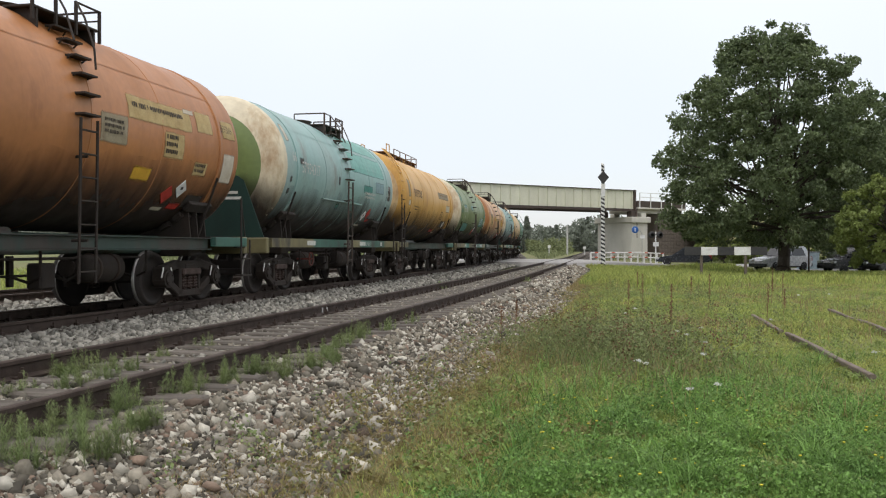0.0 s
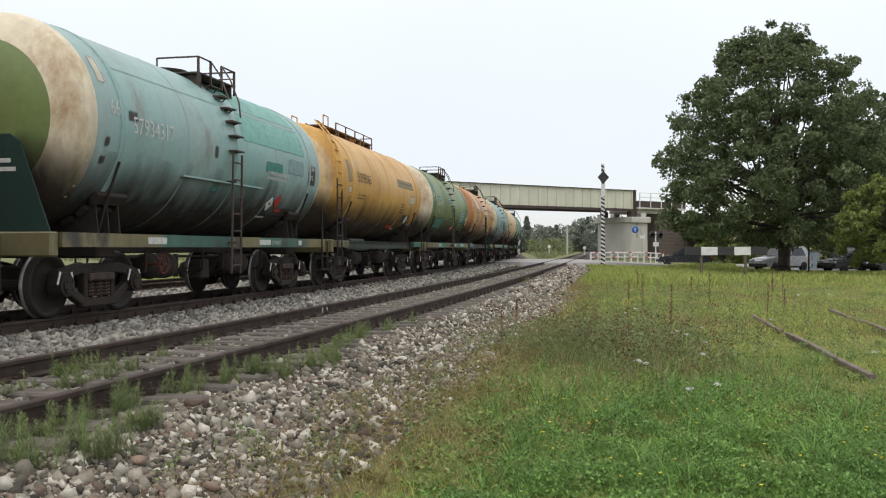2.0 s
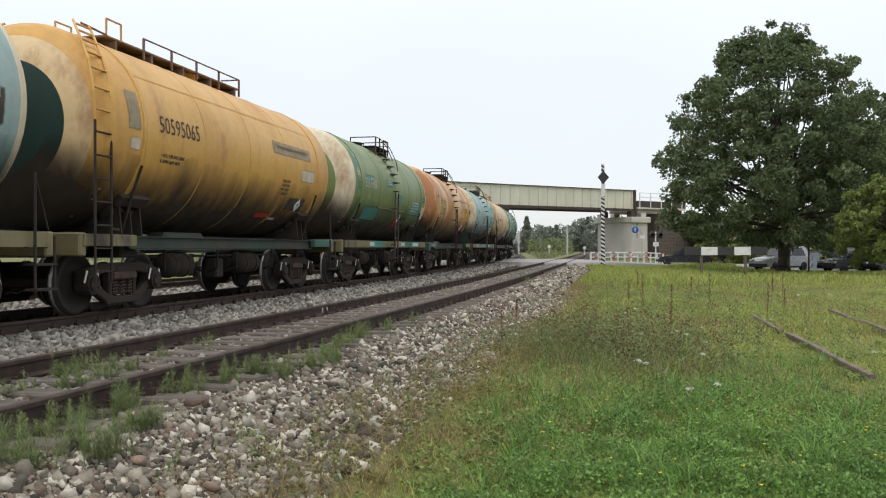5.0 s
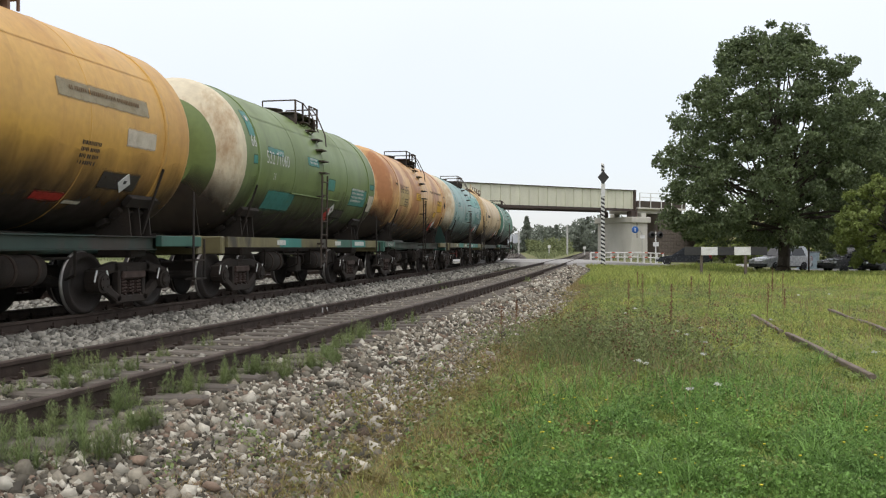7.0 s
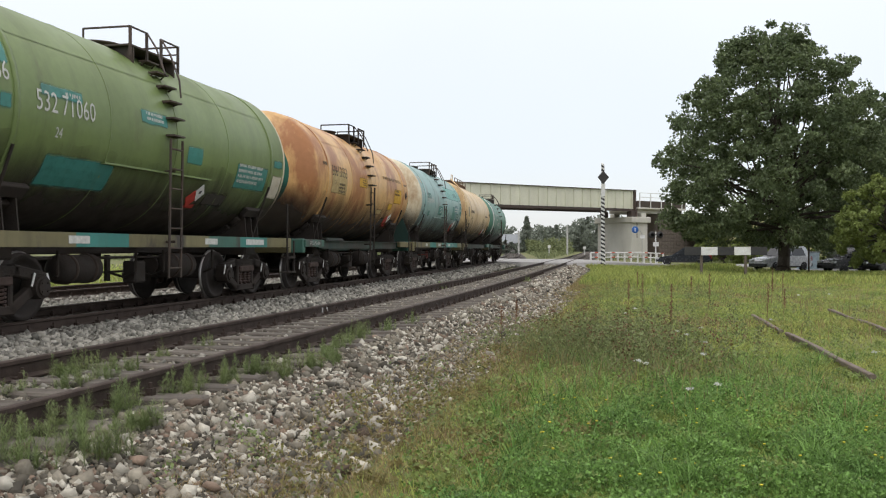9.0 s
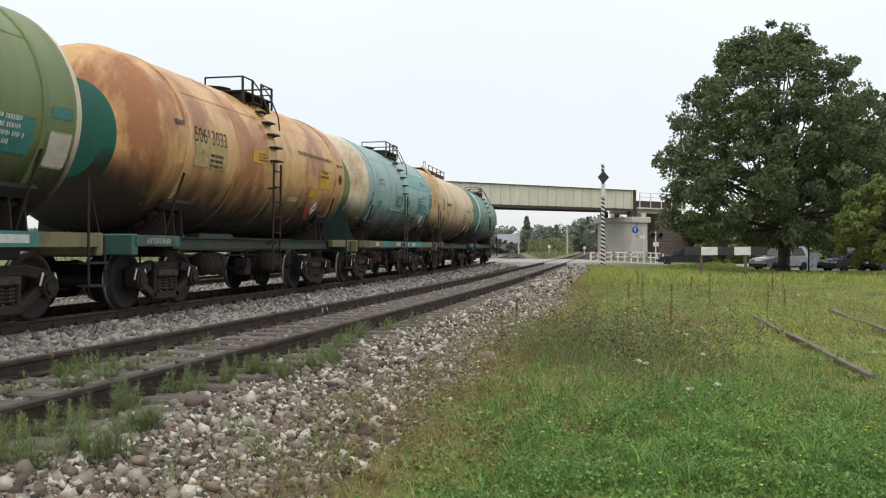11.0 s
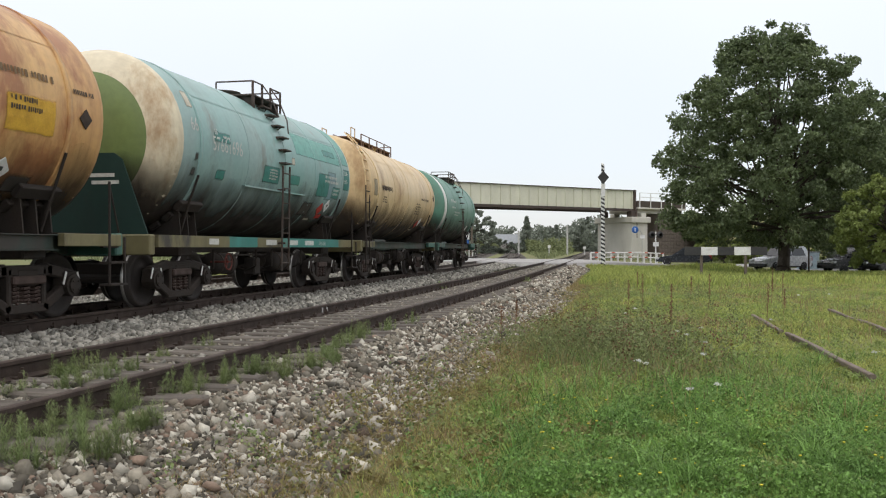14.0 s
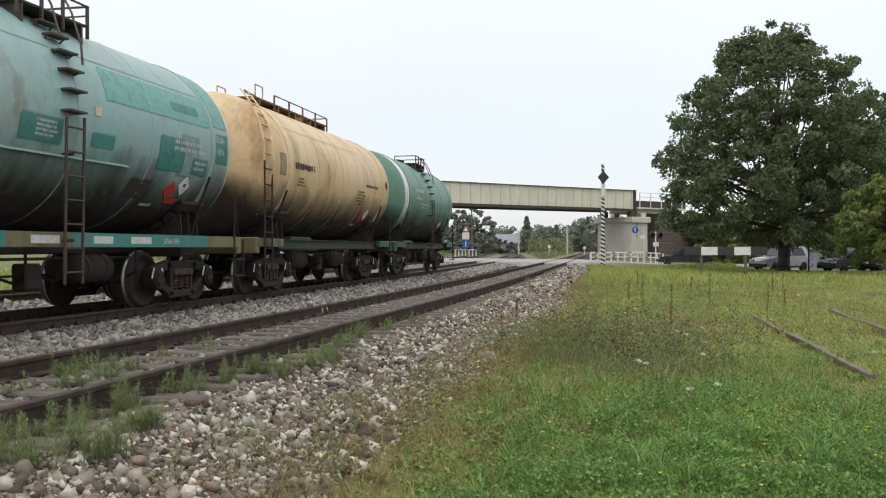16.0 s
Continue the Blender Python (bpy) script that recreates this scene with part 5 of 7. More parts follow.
def warning_sign(x, y):
    s = tagged(new("road_sign"), "white warning triangle over white and blue plates", "road sign")
    g = ground_z(x, y)
    bm = rod(bmesh.new(), (x, y + 0.06, g - 0.1), (x, y + 0.06, g + 4.3), 0.05, 8)
    part("post", bm, M["pole_concrete"], s)
    bm = bmesh.new()
    v = [bm.verts.new((x + dx, y + dy, g + dz)) for dy in (-0.02, 0.02) for dx, dz in ((-0.5, 3.55), (0.5, 3.55), (0, 4.4))]
    for f in ((0, 1, 2), (5, 4, 3), (0, 3, 4, 1), (1, 4, 5, 2), (2, 5, 3, 0)):
        bm.faces.new([v[i] for i in f])
    tri = part("triangle", bm, M["red"], s)
    bm = bmesh.new()
    v = [bm.verts.new((x + dx * 0.7, y - 0.025, g + 3.83 + (dz - 3.83) * 0.7)) for dx, dz in ((-0.5, 3.55), (0.5, 3.55), (0, 4.4))]
    bm.faces.new(v)
    part("face", bm, M["sign_white"], tri)
    bm = box(bmesh.new(), (x - 0.48, y - 0.02, g + 2.5), (x + 0.48, y + 0.02, g + 3.45), bevel=0.01)
    part("white_plate", bm, M["sign_white"], s)
    bm = box(bmesh.new(), (x - 0.42, y - 0.02, g + 1.3), (x + 0.42, y + 0.02, g + 2.4), bevel=0.01)
    blue = part("blue_plate", bm, M["blue"], s)
    bm = box(bmesh.new(), (x - 0.06, y - 0.026, g + 1.5), (x + 0.06, y - 0.022, g + 2.2))
    part("arrow", bm, M["sign_white"], blue)
    return s


warning_sign(3.1, 122)


def concrete_post(x, y, height, w, label, cap=False):
    g = ground_z(x, y)
    s = tagged(new("concrete_post"), label, "post")
    bm = box(bmesh.new(), (x - w, y - w, g - 0.2), (x + w, y + w, g + height), bevel=w * 0.25)
    part("shaft", bm, M["pole_concrete"], s)
    if cap:
        bm = box(bmesh.new(), (x - w * 2.2, y - w * 2.2, g + height + 0.002), (x + w * 2.2, y + w * 1.4, g + height + 0.45), bevel=0.03)
        part("head", bm, M["white"], s)
    return s


concrete_post(14.3, 170, 4.6, 0.16, "plain pale concrete post by the line")
concrete_post(23.5, 170, 5.4, 0.16, "plain pale concrete post by the line")
concrete_post(17.7, 150, 1.3, 0.10, "short white signal post by the line", True)
concrete_post(23.6, 150, 1.1, 0.10, "short white signal post by the line", True)
g = tagged(new("utility_pole"), "tall dark timber utility pole", "utility pole")
part("shaft", rod(bmesh.new(), (4.8, 150, -0.6), (4.8, 150, 8.2), 0.17, 10, 0.12), M["timber"], g)
part("crossbar", box(bmesh.new(), (4.0, 149.8, 7.7), (5.6, 149.95, 7.85)), M["timber"], g)


def barrier(x0, x1, y, z0, z1):
    """A broad striped board on timber posts across the old siding."""
    s = tagged(new("barrier_board"), "black and white barrier board on low posts", "barrier")
    n = 5
    for i in range(n):
        a, b = x0 + (x1 - x0) * i / n, x0 + (x1 - x0) * (i + 1) / n
        bm = box(bmesh.new(), (a + 0.003, y - 0.06, z0), (b - 0.003, y, z1), bevel=0.008)
        part("board", bm, M["white"] if i % 2 else M["black"], s)
    for x in (x0 + (x1 - x0) * 0.21, x0 + (x1 - x0) * 0.745):
        bm = box(bmesh.new(), (x - 0.07, y + 0.004, ground_z(x, y) - 0.1), (x + 0.07, y + 0.14, z1 + 0.02), bevel=0.02)
        part("post", bm, M["timber"], s)
    return s


barrier(13.55, 18.2, 50.5, 0.58, 1.04)

M["old_rail"] = material("grey_brown_old_rail", (0.19, 0.155, 0.125), 0.85, second=(0.12, 0.09, 0.07), scale=4, grain=40)
# rails of the disused siding in the grass
siding = tagged(new("disused_siding"), "short rusty rails of a disused siding half hidden by grass", "railway track", kind="structure")
for pts in (((4.37, 9.15), (4.89, 11.55), (5.45, 14.25)), ((5.53, 14.7), (5.88, 16.4), (6.24, 18.1)), ((8.55, 19.9), (7.85, 17.0), (7.15, 14.2), (6.6, 11.9))):
    bm = bmesh.new()
    fine = []
    for (ax, ay), (bx, by) in zip(pts, pts[1:]):
        fine += [(ax + (bx - ax) * k / 4, ay + (by - ay) * k / 4) for k in range(4)]
    fine.append(pts[-1])
    rings = []
    for i, (x, y) in enumerate(fine):
        q = fine[min(i + 1, len(fine) - 1)]
        p = fine[max(i - 1, 0)]
        d = Vector((q[0] - p[0], q[1] - p[1], 0)).normalized()
        n = Vector((d.y, -d.x, 0))
        rings.append([bm.verts.new(Vector((x, y, ground_z(x, y) + 0.10)) + n * o + Vector((0, 0, z))) for o, z in RAIL])
    for a, b in zip(rings, rings[1:]):
        for i in range(len(RAIL) - 1):
            bm.faces.new((a[i], a[i + 1], b[i + 1], b[i]))
    for r in (rings[0], rings[-1]):
        bm.faces.new(r)
    bmesh.ops.recalc_face_normals(bm, faces=bm.faces[:])
    part("rail", bm, M["old_rail"], siding)


# ---- parked cars ----
def car(x, y, turn, body, label, length, height, estate, dark=False):
    """Own x runs along the car to its nose, y to its left."""
    c = tagged(new("parked_car"), label, "car", "cars parked under the oak")
    hw = 0.90
    lo, belt, roof = 0.28, height * 0.56, height
    F, R = length / 2, -length / 2
    if estate:
        prof = [(R, lo + 0.1), (R, belt), (R + 0.15, belt + 0.05), (F - 1.25, belt + 0.02), (F - 0.25, belt - 0.12), (F, belt - 0.35), (F, lo + 0.08), (F - 0.15, lo), (R + 0.15, lo)]
        cab = [(R + 0.12, belt), (R + 0.42, roof - 0.06), (R + 0.7, roof), (F - 2.35, roof), (F - 2.05, roof - 0.05), (F - 1.30, belt)]
    else:
        prof = [(R, lo + 0.15), (R, belt - 0.05), (R + 0.4, belt + 0.02), (F - 1.35, belt), (F - 0.3, belt - 0.14), (F, belt - 0.36), (F, lo + 0.08), (F - 0.15, lo), (R + 0.15, lo)]
        cab = [(R + 0.35, belt), (R + 1.0, roof - 0.04), (R + 1.3, roof), (F - 2.4, roof), (F - 2.15, roof - 0.04), (F - 1.2, belt)]

    def slab(poly, w0, w1, mat, name, parent, inset=0.0):
        bm = bmesh.new()
        zs = [p[1] for p in poly]
        zl, zh = min(zs), max(zs)
        rings = []
        for s in (-1, 1):
            rings.append([bm.verts.new((px, s * (w0 + (w1 - w0) * (pz - zl) / (zh - zl)), pz)) for px, pz in poly])
        n = len(poly)
        for i in range(n):
            bm.faces.new((rings[0][i], rings[0][(i + 1) % n], rings[1][(i + 1) % n], rings[1][i]))
        bm.faces.new(rings[0])
        bm.faces.new(rings[1])
        bmesh.ops.recalc_face_normals(bm, faces=bm.faces[:])
        bmesh.ops.bevel(bm, geom=bm.edges[:], offset=0.05, segments=2, affect="EDGES", clamp_overlap=True)
        return part(name, bm, mat, parent, smooth=False)

    shell = slab(prof, hw, hw, body, "body", c)
    slab(cab, hw - 0.05, hw - 0.24, body, "cabin", shell)
    # side windows stand 4 mm proud of the cabin
    bl, rl = belt + 0.08, roof - 0.12
    for s in (-1, 1):
        k = [(-0.05 - 0.19 * (z - belt) / (roof - belt)) for z in (bl, rl)]
        for name, a0, a1, b0, b1 in (("front_window", F - 1.6, F - 2.5, F - 2.2, F - 2.5), ("rear_window", F - 2.58, R + 0.62, F - 2.58, R + 0.85)):
            bm = bmesh.new()
            v = [bm.verts.new(p) for p in ((a0, s * (hw + k[0] + 0.012), bl), (a1, s * (hw + k[0] + 0.012), bl), (b1, s * (hw + k[1] + 0.012), rl), (b0, s * (hw + k[1] + 0.012), rl))]
            bm.faces.new(v)
            part(name, bm, M["glass"], shell)
    (ax, az), (bx, bz) = cab[-1], cab[-2]
    for name, (ax, az), (bx, bz), d in (("windscreen", cab[-1], cab[-2], 0.02), ("tailgate_window", cab[0], cab[1], -0.02)):
        bm = bmesh.new()
        p0, p1 = Vector((ax, 0, az)).lerp(Vector((bx, 0, bz)), 0.12), Vector((ax, 0, az)).lerp(Vector((bx, 0, bz)), 0.9)
        v = [bm.verts.new((p.x + d, sy * w, p.z + 0.012)) for p, w, sy in ((p0, 0.74, -1), (p0, 0.74, 1), (p1, 0.62, 1), (p1, 0.62, -1))]
        bm.faces.new(v)
        part(name, bm, M["glass"], shell)
    for s in (-1, 1):
        bm = box(bmesh.new(), (F - 0.22, s * 0.68 - 0.2, belt - 0.34), (F + 0.012, s * 0.68 + 0.2, belt - 0.18), bevel=0.02)
        part("headlight", bm, M["lamp_glass"], c)
        bm = box(bmesh.new(), (R - 0.012, s * 0.80 - 0.1, belt - 0.3), (R + 0.2, s * 0.80 + 0.1, belt + 0.02), bevel=0.02)
        part("tail_light", bm, M["tail_glass"], c)
        bm = box(bmesh.new(), (F - 1.72, s * 1.0 - 0.1, belt + 0.02), (F - 1.6, s * 1.0 + 0.08, belt + 0.17), bevel=0.03)
        part("mirror", bm, body, c)
        bm = box(bmesh.new(), (R + 1.2, s * (hw - 0.03) - 0.05, lo - 0.04), (F - 1.2, s * (hw - 0.03) + 0.05, lo + 0.08), bevel=0.02)
        part("sill_trim", bm, M["plastic"], c)
        for wx in (F - 0.85, R + 0.85):
            bm = lathe(bmesh.new(), [(s * 0.66, 0.2), (s * 0.66, 0.31), (s * 0.69, 0.335), (s * 0.88, 0.335), (s * 0.915, 0.31), (s * 0.915, 0.21)], "y", 22, None, (wx, 0, 0.335))
            tyre = part("wheel", bm, M["tyre_rubber"], c)
            bm = lathe(bmesh.new(), [(s * 0.90, 0.001), (s * 0.905, 0.06), (s * 0.89, 0.09), (s * 0.90, 0.18), (s * 0.918, 0.215), (s * 0.90, 0.22)], "y", 20, None, (wx, 0, 0.335))
            part("rim", bm, M["alloy"], tyre)
    for xx, n in ((F + 0.01, "front_bumper"), (R - 0.01, "rear_bumper")):
        bm = box(bmesh.new(), (xx - 0.09, -0.86, lo + 0.02), (xx + 0.05, 0.86, lo + 0.26), bevel=0.04)
        part(n, bm, M["plastic"], c)
    c.matrix_basis = pose(x, y, max(ground_z(x, y) + 0.055, road_z(x) + 0.006 if y > 70 else -9), 0, 0, turn)
    return c


CAR_PAINTS = {k: material(k + "_car_paint", v, 0.25, 0.3 if k != "black" else 0.0, bump=0, spec=0.5) for k, v in
              dict(silver=(0.55, 0.56, 0.57), black=(0.02, 0.021, 0.025), navy=(0.035, 0.04, 0.05), graphite=(0.07, 0.07, 0.072)).items()}
car(19.7, 73.6, 165, CAR_PAINTS["navy"], "dark blue hatchback parked behind the barrier board", 4.3, 1.47, False)
car(25.0, 66.6, 205, CAR_PAINTS["silver"], "silver off-road car parked behind the oak trunk", 4.5, 1.82, True)
car(28.4, 62.3, 196, CAR_PAINTS["black"], "black off-road car parked in the shade of the oak", 4.5, 1.75, True)
car(31.1, 61.0, 190, CAR_PAINTS["graphite"], "dark grey estate car parked at the end of the row", 4.6, 1.65, True)

# pale blue box and thin post between the cars
kiosk = tagged(new("utility_cabinet"), "pale blue metal utility cabinet behind the cars", "utility cabinet")
M["pale_blue"] = material("pale_blue_metal", (0.40, 0.50, 0.55), 0.6)
gx, gy = 28.6, 70.5
part("body", box(bmesh.new(), (gx - 0.75, gy - 0.4, ground_z(gx, gy)), (gx + 0.75, gy + 0.4, ground_z(gx, gy) + 1.35), bevel=0.03), M["pale_blue"], kiosk)
part("lid", box(bmesh.new(), (gx - 0.8, gy - 0.45, ground_z(gx, gy) + 1.352), (gx + 0.8, gy + 0.45, ground_z(gx, gy) + 1.43), bevel=0.02), M["roof"], kiosk)
thin = tagged(new("lamp_post"), "thin dark steel post beside the cars", "post")
part("shaft", rod(bmesh.new(), (24.0, 59.0, -0.9), (24.0, 59.0, 3.0), 0.06, 8), M["dark_steel"], thin)

# far house roof beyond the line
house = tagged(new("far_house"), "far low house with a pale metal roof", "house")
part("wall", box(bmesh.new(), (14.5, 259, -0.8), (22.5, 266, 2.4)), M["plaster"], house)
bm = bmesh.new()
v = [bm.verts.new(p) for p in ((14, 258.6, 2.3), (23, 258.6, 2.3), (23, 266.4, 2.3), (14, 266.4, 2.3), (15, 262.5, 5.0), (22, 262.5, 5.0))]
for f in ((0, 1, 5, 4), (1, 2, 5), (2, 3, 4, 5), (3, 0, 4), (3, 2, 1, 0)):
    bm.faces.new([v[i] for i in f])
part("roof", bm, M["roof"], house)


# ---- trees ----
def leaves(rng, centres, radii, per, size, squash=0.75):
    """Leaf quads scattered in clumps: verts and faces."""
    n = len(centres) * per
    c = np.repeat(np.asarray(centres), per, 0)
    r = np.repeat(np.asarray(radii), per)
    d = rng.normal(size=(n, 3))
    d /= np.linalg.norm(d, axis=1)[:, None]
    p = c + d * (r * rng.uniform(0.35, 1.0, n) ** 0.6)[:, None] * np.array([1, 1, squash])
    a = rng.normal(size=(n, 3)) + d * 0.4
    a[:, 2] -= 0.25
    a /= np.linalg.norm(a, axis=1)[:, None]
    b = np.cross(a, rng.normal(size=(n, 3)))
    b /= np.linalg.norm(b, axis=1)[:, None] + 1e-9
    s = size * rng.uniform(0.6, 1.3, n)[:, None]
    v = np.stack([p - a * s * 0.6, p + b * s * 0.38, p + a * s * 0.6, p - b * s * 0.38], 1).reshape(-1, 3)
    return v, np.arange(n * 4).reshape(-1, 4)


def leaf_part(name, v, f, mat, parent):
    me = bpy.data.meshes.new(name)
    me.from_pydata(v.tolist(), [], f.tolist())
    me.materials.append(mat)
    ob = new(name, me)
    ob.parent = parent
    return tagged(ob, kind="stuff")


def limb(bm, a, b, r0, r1, rng, bends=3):
    a, b = Vector(a), Vector(b)
    pts = [a]
    for i in range(1, bends + 1):
        p = a.lerp(b, i / bends)
        w = (b - a).length * 0.06
        pts.append(p + Vector(rng.uniform(-w, w, 3)) if i < bends else p)
    for i, (p, q) in enumerate(zip(pts, pts[1:])):
        rod(bm, p, q, r0 + (r1 - r0) * i / bends, 8, r0 + (r1 - r0) * (i + 1) / bends)
    return pts


def broad_tree(name, label, x, y, profile, trunk_r, fork, n_clumps, per, leaf, mat, seed, lean=0.0, name_cat="tree", gaps=0.0):
    """profile: (height, half width) or (height, reach to one side, reach to the other) of the crown over the ground, bottom to top."""
    rng = np.random.default_rng(seed)
    g = ground_z(x, y)
    t = tagged(new(name), label, name_cat)
    profile = [p if len(p) == 3 else (p[0], -p[1], p[1]) for p in profile]
    hs, lefts, rights = zip(*profile)
    widest = max(b - a for a, b in zip(lefts, rights)) / 2
    top_h = hs[-1]
    centres, radii = [], []
    while len(centres) < n_clumps:
        h = rng.uniform(hs[0], top_h)
        lo, hi = float(np.interp(h, hs, lefts)), float(np.interp(h, hs, rights))
        w, mid = (hi - lo) / 2, (hi + lo) / 2
        if rng.uniform() > (w / widest) ** 1.2 + 0.12:
            continue
        a = rng.uniform(0, 2 * math.pi)
        k = rng.uniform(0, 1) ** 0.36
        size = rng.uniform(0.30, 0.85) * top_h / 18 + 0.10
        lump = 1.0 + 0.11 * noise.noise(Vector((math.cos(a) * 2.4, math.sin(a) * 2.4, h * 0.9 + seed)))
        rad = max(w * lump - size * 0.12, 0.1) * k
        if gaps and noise.noise(Vector((rad * math.cos(a) * 0.42, rad * math.sin(a) * 0.42, h * 0.62 + seed))) < gaps - 0.5:
            continue
        if rng.uniform() < 0.04:
            rad += rng.uniform(0.15, 0.4)
            size *= 0.7
        centres.append((x + lean * h + mid + rad * math.cos(a), y + rad * math.sin(a), g + h + rng.uniform(-.3, .1)))
        radii.append(size)
    v, f = leaves(rng, centres, radii, per, leaf)
    bm = bmesh.new()
    limb(bm, (x, y, g - 0.2), (x + lean * fork, y, g + fork), trunk_r * 1.15, trunk_r * 0.8, rng, 4)
    rod(bm, (x, y, g - 0.15), (x, y, g + 0.5), trunk_r * 1.55, 10, trunk_r * 1.05)
    part("trunk", bm, M["bark"], t)
    bm = bmesh.new()
    limb(bm, (x + lean * fork, y, g + fork), (x + lean * top_h, y, g + top_h * 0.88), trunk_r * 0.75, 0.05, rng, 6)
    for i in rng.choice(len(centres), min(70, len(centres)), replace=False):
        c = centres[i]
        h0 = fork + (c[2] - g - fork) * rng.uniform(0.25, 0.6)
        h0 = max(h0, fork * 0.85)
        limb(bm, (x + lean * h0, y, g + h0), c, trunk_r * 0.28 * (1.1 - h0 / top_h), 0.025, rng, 4)
    part("branchwork", bm, M["bark"], t)
    leaf_part("crown", v, f, mat, t)
    return t


OAK = [(1.9, -4.0, 3.0), (2.4, -6.3, 4.2), (3.0, -7.4, 5.2), (4.0, -8.1, 6.5), (5.1, -7.8, 6.8), (6.2, -8.3, 6.8), (7.0, -7.4, 6.8), (7.7, -8.7, 6.7), (8.5, -8.3, 6.6), (9.0, -6.5, 6.5),
       (9.8, -7.1, 6.4), (11.3, -7.6, 6.2), (12.1, -6.6, 5.5), (12.7, -5.5, 4.6), (13.7, -5.5, 4.6), (14.5, -4.8, 2.7), (15.5, -3.9, 1.5), (16.2, -2.5, 1.0), (16.7, -0.7, 0.5)]
broad_tree("oak_tree", "large dark green oak with a broad dense crown", 22.7, 60.0, OAK, 0.40, 2.6, 860, 135, 0.19, M["leaf"], 3, gaps=0.35)
broad_tree("maple_tree", "yellow-green tree beside the oak with drooping boughs", 24.9, 50.0, [(0.9, 2.0), (2.0, 3.1), (3.4, 3.2), (4.8, 2.3), (5.8, 0.9)], 0.18, 1.5, 230, 110, 0.16, M["leaf_light"], 8)
broad_tree("oak_tree", "dark green oak behind the parked cars", 34.5, 72.0, [(1.5, 4), (4, 6.5), (8, 6.2), (11.5, 4.5), (14, 1.5)], 0.35, 2.4, 330, 100, 0.3, M["leaf"], 12)
# screen of bushes behind the cars
for i, (bx, by, bh, bw) in enumerate(((31.0, 99, 4.2, 3.2), (35.5, 99, 3.6, 3.0), (33.0, 94, 4.0, 3.0), (36, 78, 3.2, 2.8), (39, 82, 5.5, 3.6), (44, 80, 6.5, 4.0), (40, 92, 6.5, 4.2), (45, 96, 7.5, 4.5))):
    broad_tree("bush", "dense grey-green bush behind the parked cars", bx, by, [(0.2, bw * 0.8), (bh * 0.4, bw), (bh * 0.8, bw * 0.7), (bh, bw * 0.2)], 0.1, 0.6, 90, 70, 0.34, M["leaf_far"] if i % 2 else M["leaf_light"], 30 + i, name_cat="bush")
# big willow-like tree and far woods beyond the bridge
broad_tree("broadleaf_tree", "large rounded tree beyond the level crossing", 5.5, 186, [(0.3, 5.5), (3, 6.4), (6, 5.6), (8.5, 3.6), (9.8, 1.2)], 0.35, 2.0, 220, 70, 0.5, M["leaf_far"], 21)
broad_tree("bush", "low bush at the foot of the far tree", 13.5, 190, [(0.2, 3), (1.5, 3.5), (2.8, 1.2)], 0.1, 0.5, 60, 60, 0.5, M["leaf_far"], 22, name_cat="bush")


def conifer(x, y, h, w, seed):
    rng = np.random.default_rng(seed)
    g = ground_z(x, y)
    t = tagged(new("conifer_tree"), "far dark conifer at the edge of the woods", "tree")
    part("trunk", rod(bmesh.new(), (x, y, g - 0.2), (x, y, g + h * 0.97), 0.16, 8, 0.03), M["bark"], t)
    centres, radii = [], []
    for k in range(150):
        q = rng.uniform(0.05, 1) ** 1.1
        rr = w * (1 - q) * rng.uniform(0.2, 1.05) + 0.1
        a = rng.uniform(0, 6.283)
        centres.append((x + rr * math.cos(a), y + rr * math.sin(a), g + h * q - rr * 0.15))
        radii.append(0.35 + 0.5 * (1 - q))
    v, f = leaves(rng, centres, radii, 40, 0.5, 0.5)
    leaf_part("crown", v, f, M["leaf_far"], t)


conifer(24.0, 258, 10.2, 3.0, 1)
conifer(36.5, 290, 8.6, 3.0, 2)
conifer(47.5, 296, 11.4, 2.6, 6)
conifer(51.0, 293, 10.6, 3.1, 7)
rng = np.random.default_rng(77)
RNG_FAR = np.random.default_rng(78)
centres, radii = [], []
for k in range(2600):
    x = rng.uniform(-230, 110)
    y = rng.uniform(285, 330)
    hh = float(np.interp(x, [-230, 10, 30, 42, 56, 110], [8.5, 7.0, 7.8, 9.4, 11.4, 12.0])) + 1.8 * noise.noise(Vector((x * 0.11, 0, 3))) + 2.2 * noise.noise(Vector((x * 0.42, y * 0.1, 8)))
    centres.append((x, y, -0.6 + hh * rng.uniform(0.05, 1)))
    radii.append(rng.uniform(1.0, 2.2))
v, f = leaves(rng, centres, radii, 60, 0.8)
stuff("far_woods", v, f, M["leaf_far"], "far mixed woods along the horizon", "woods")
centres, radii = [], []
for k in range(620):
    x = rng.uniform(8, 56)
    y = rng.uniform(215, 262)
    if abs(x - near_x(y)) < 5 or abs(x - train_x(y)) < 4:
        continue
    centres.append((x, y, -0.5 + (2.9 + 2.0 * noise.noise(Vector((x * 0.2, y * 0.05, 1)))) * rng.uniform(0, 1)))
    radii.append(rng.uniform(0.6, 1.3))
v, f = leaves(rng, centres, radii, 45, 0.5)
n = 26000
y = RNG_FAR.uniform(95, 235, n)
x = RNG_FAR.uniform(-45, 62, n)
keep = (np.abs(x - np.array([near_x(q) for q in y])) > 3.4) & (np.abs(x - np.array([train_x(q) for q in y])) > 3.2) & (np.abs(x - np.array([third_x(q) for q in y])) > 3.2)
FAR_VERGE = (x[keep], y[keep])
stuff("scrub", v, f, M["scrub"], "low scrub between the line and the woods", "bushes")


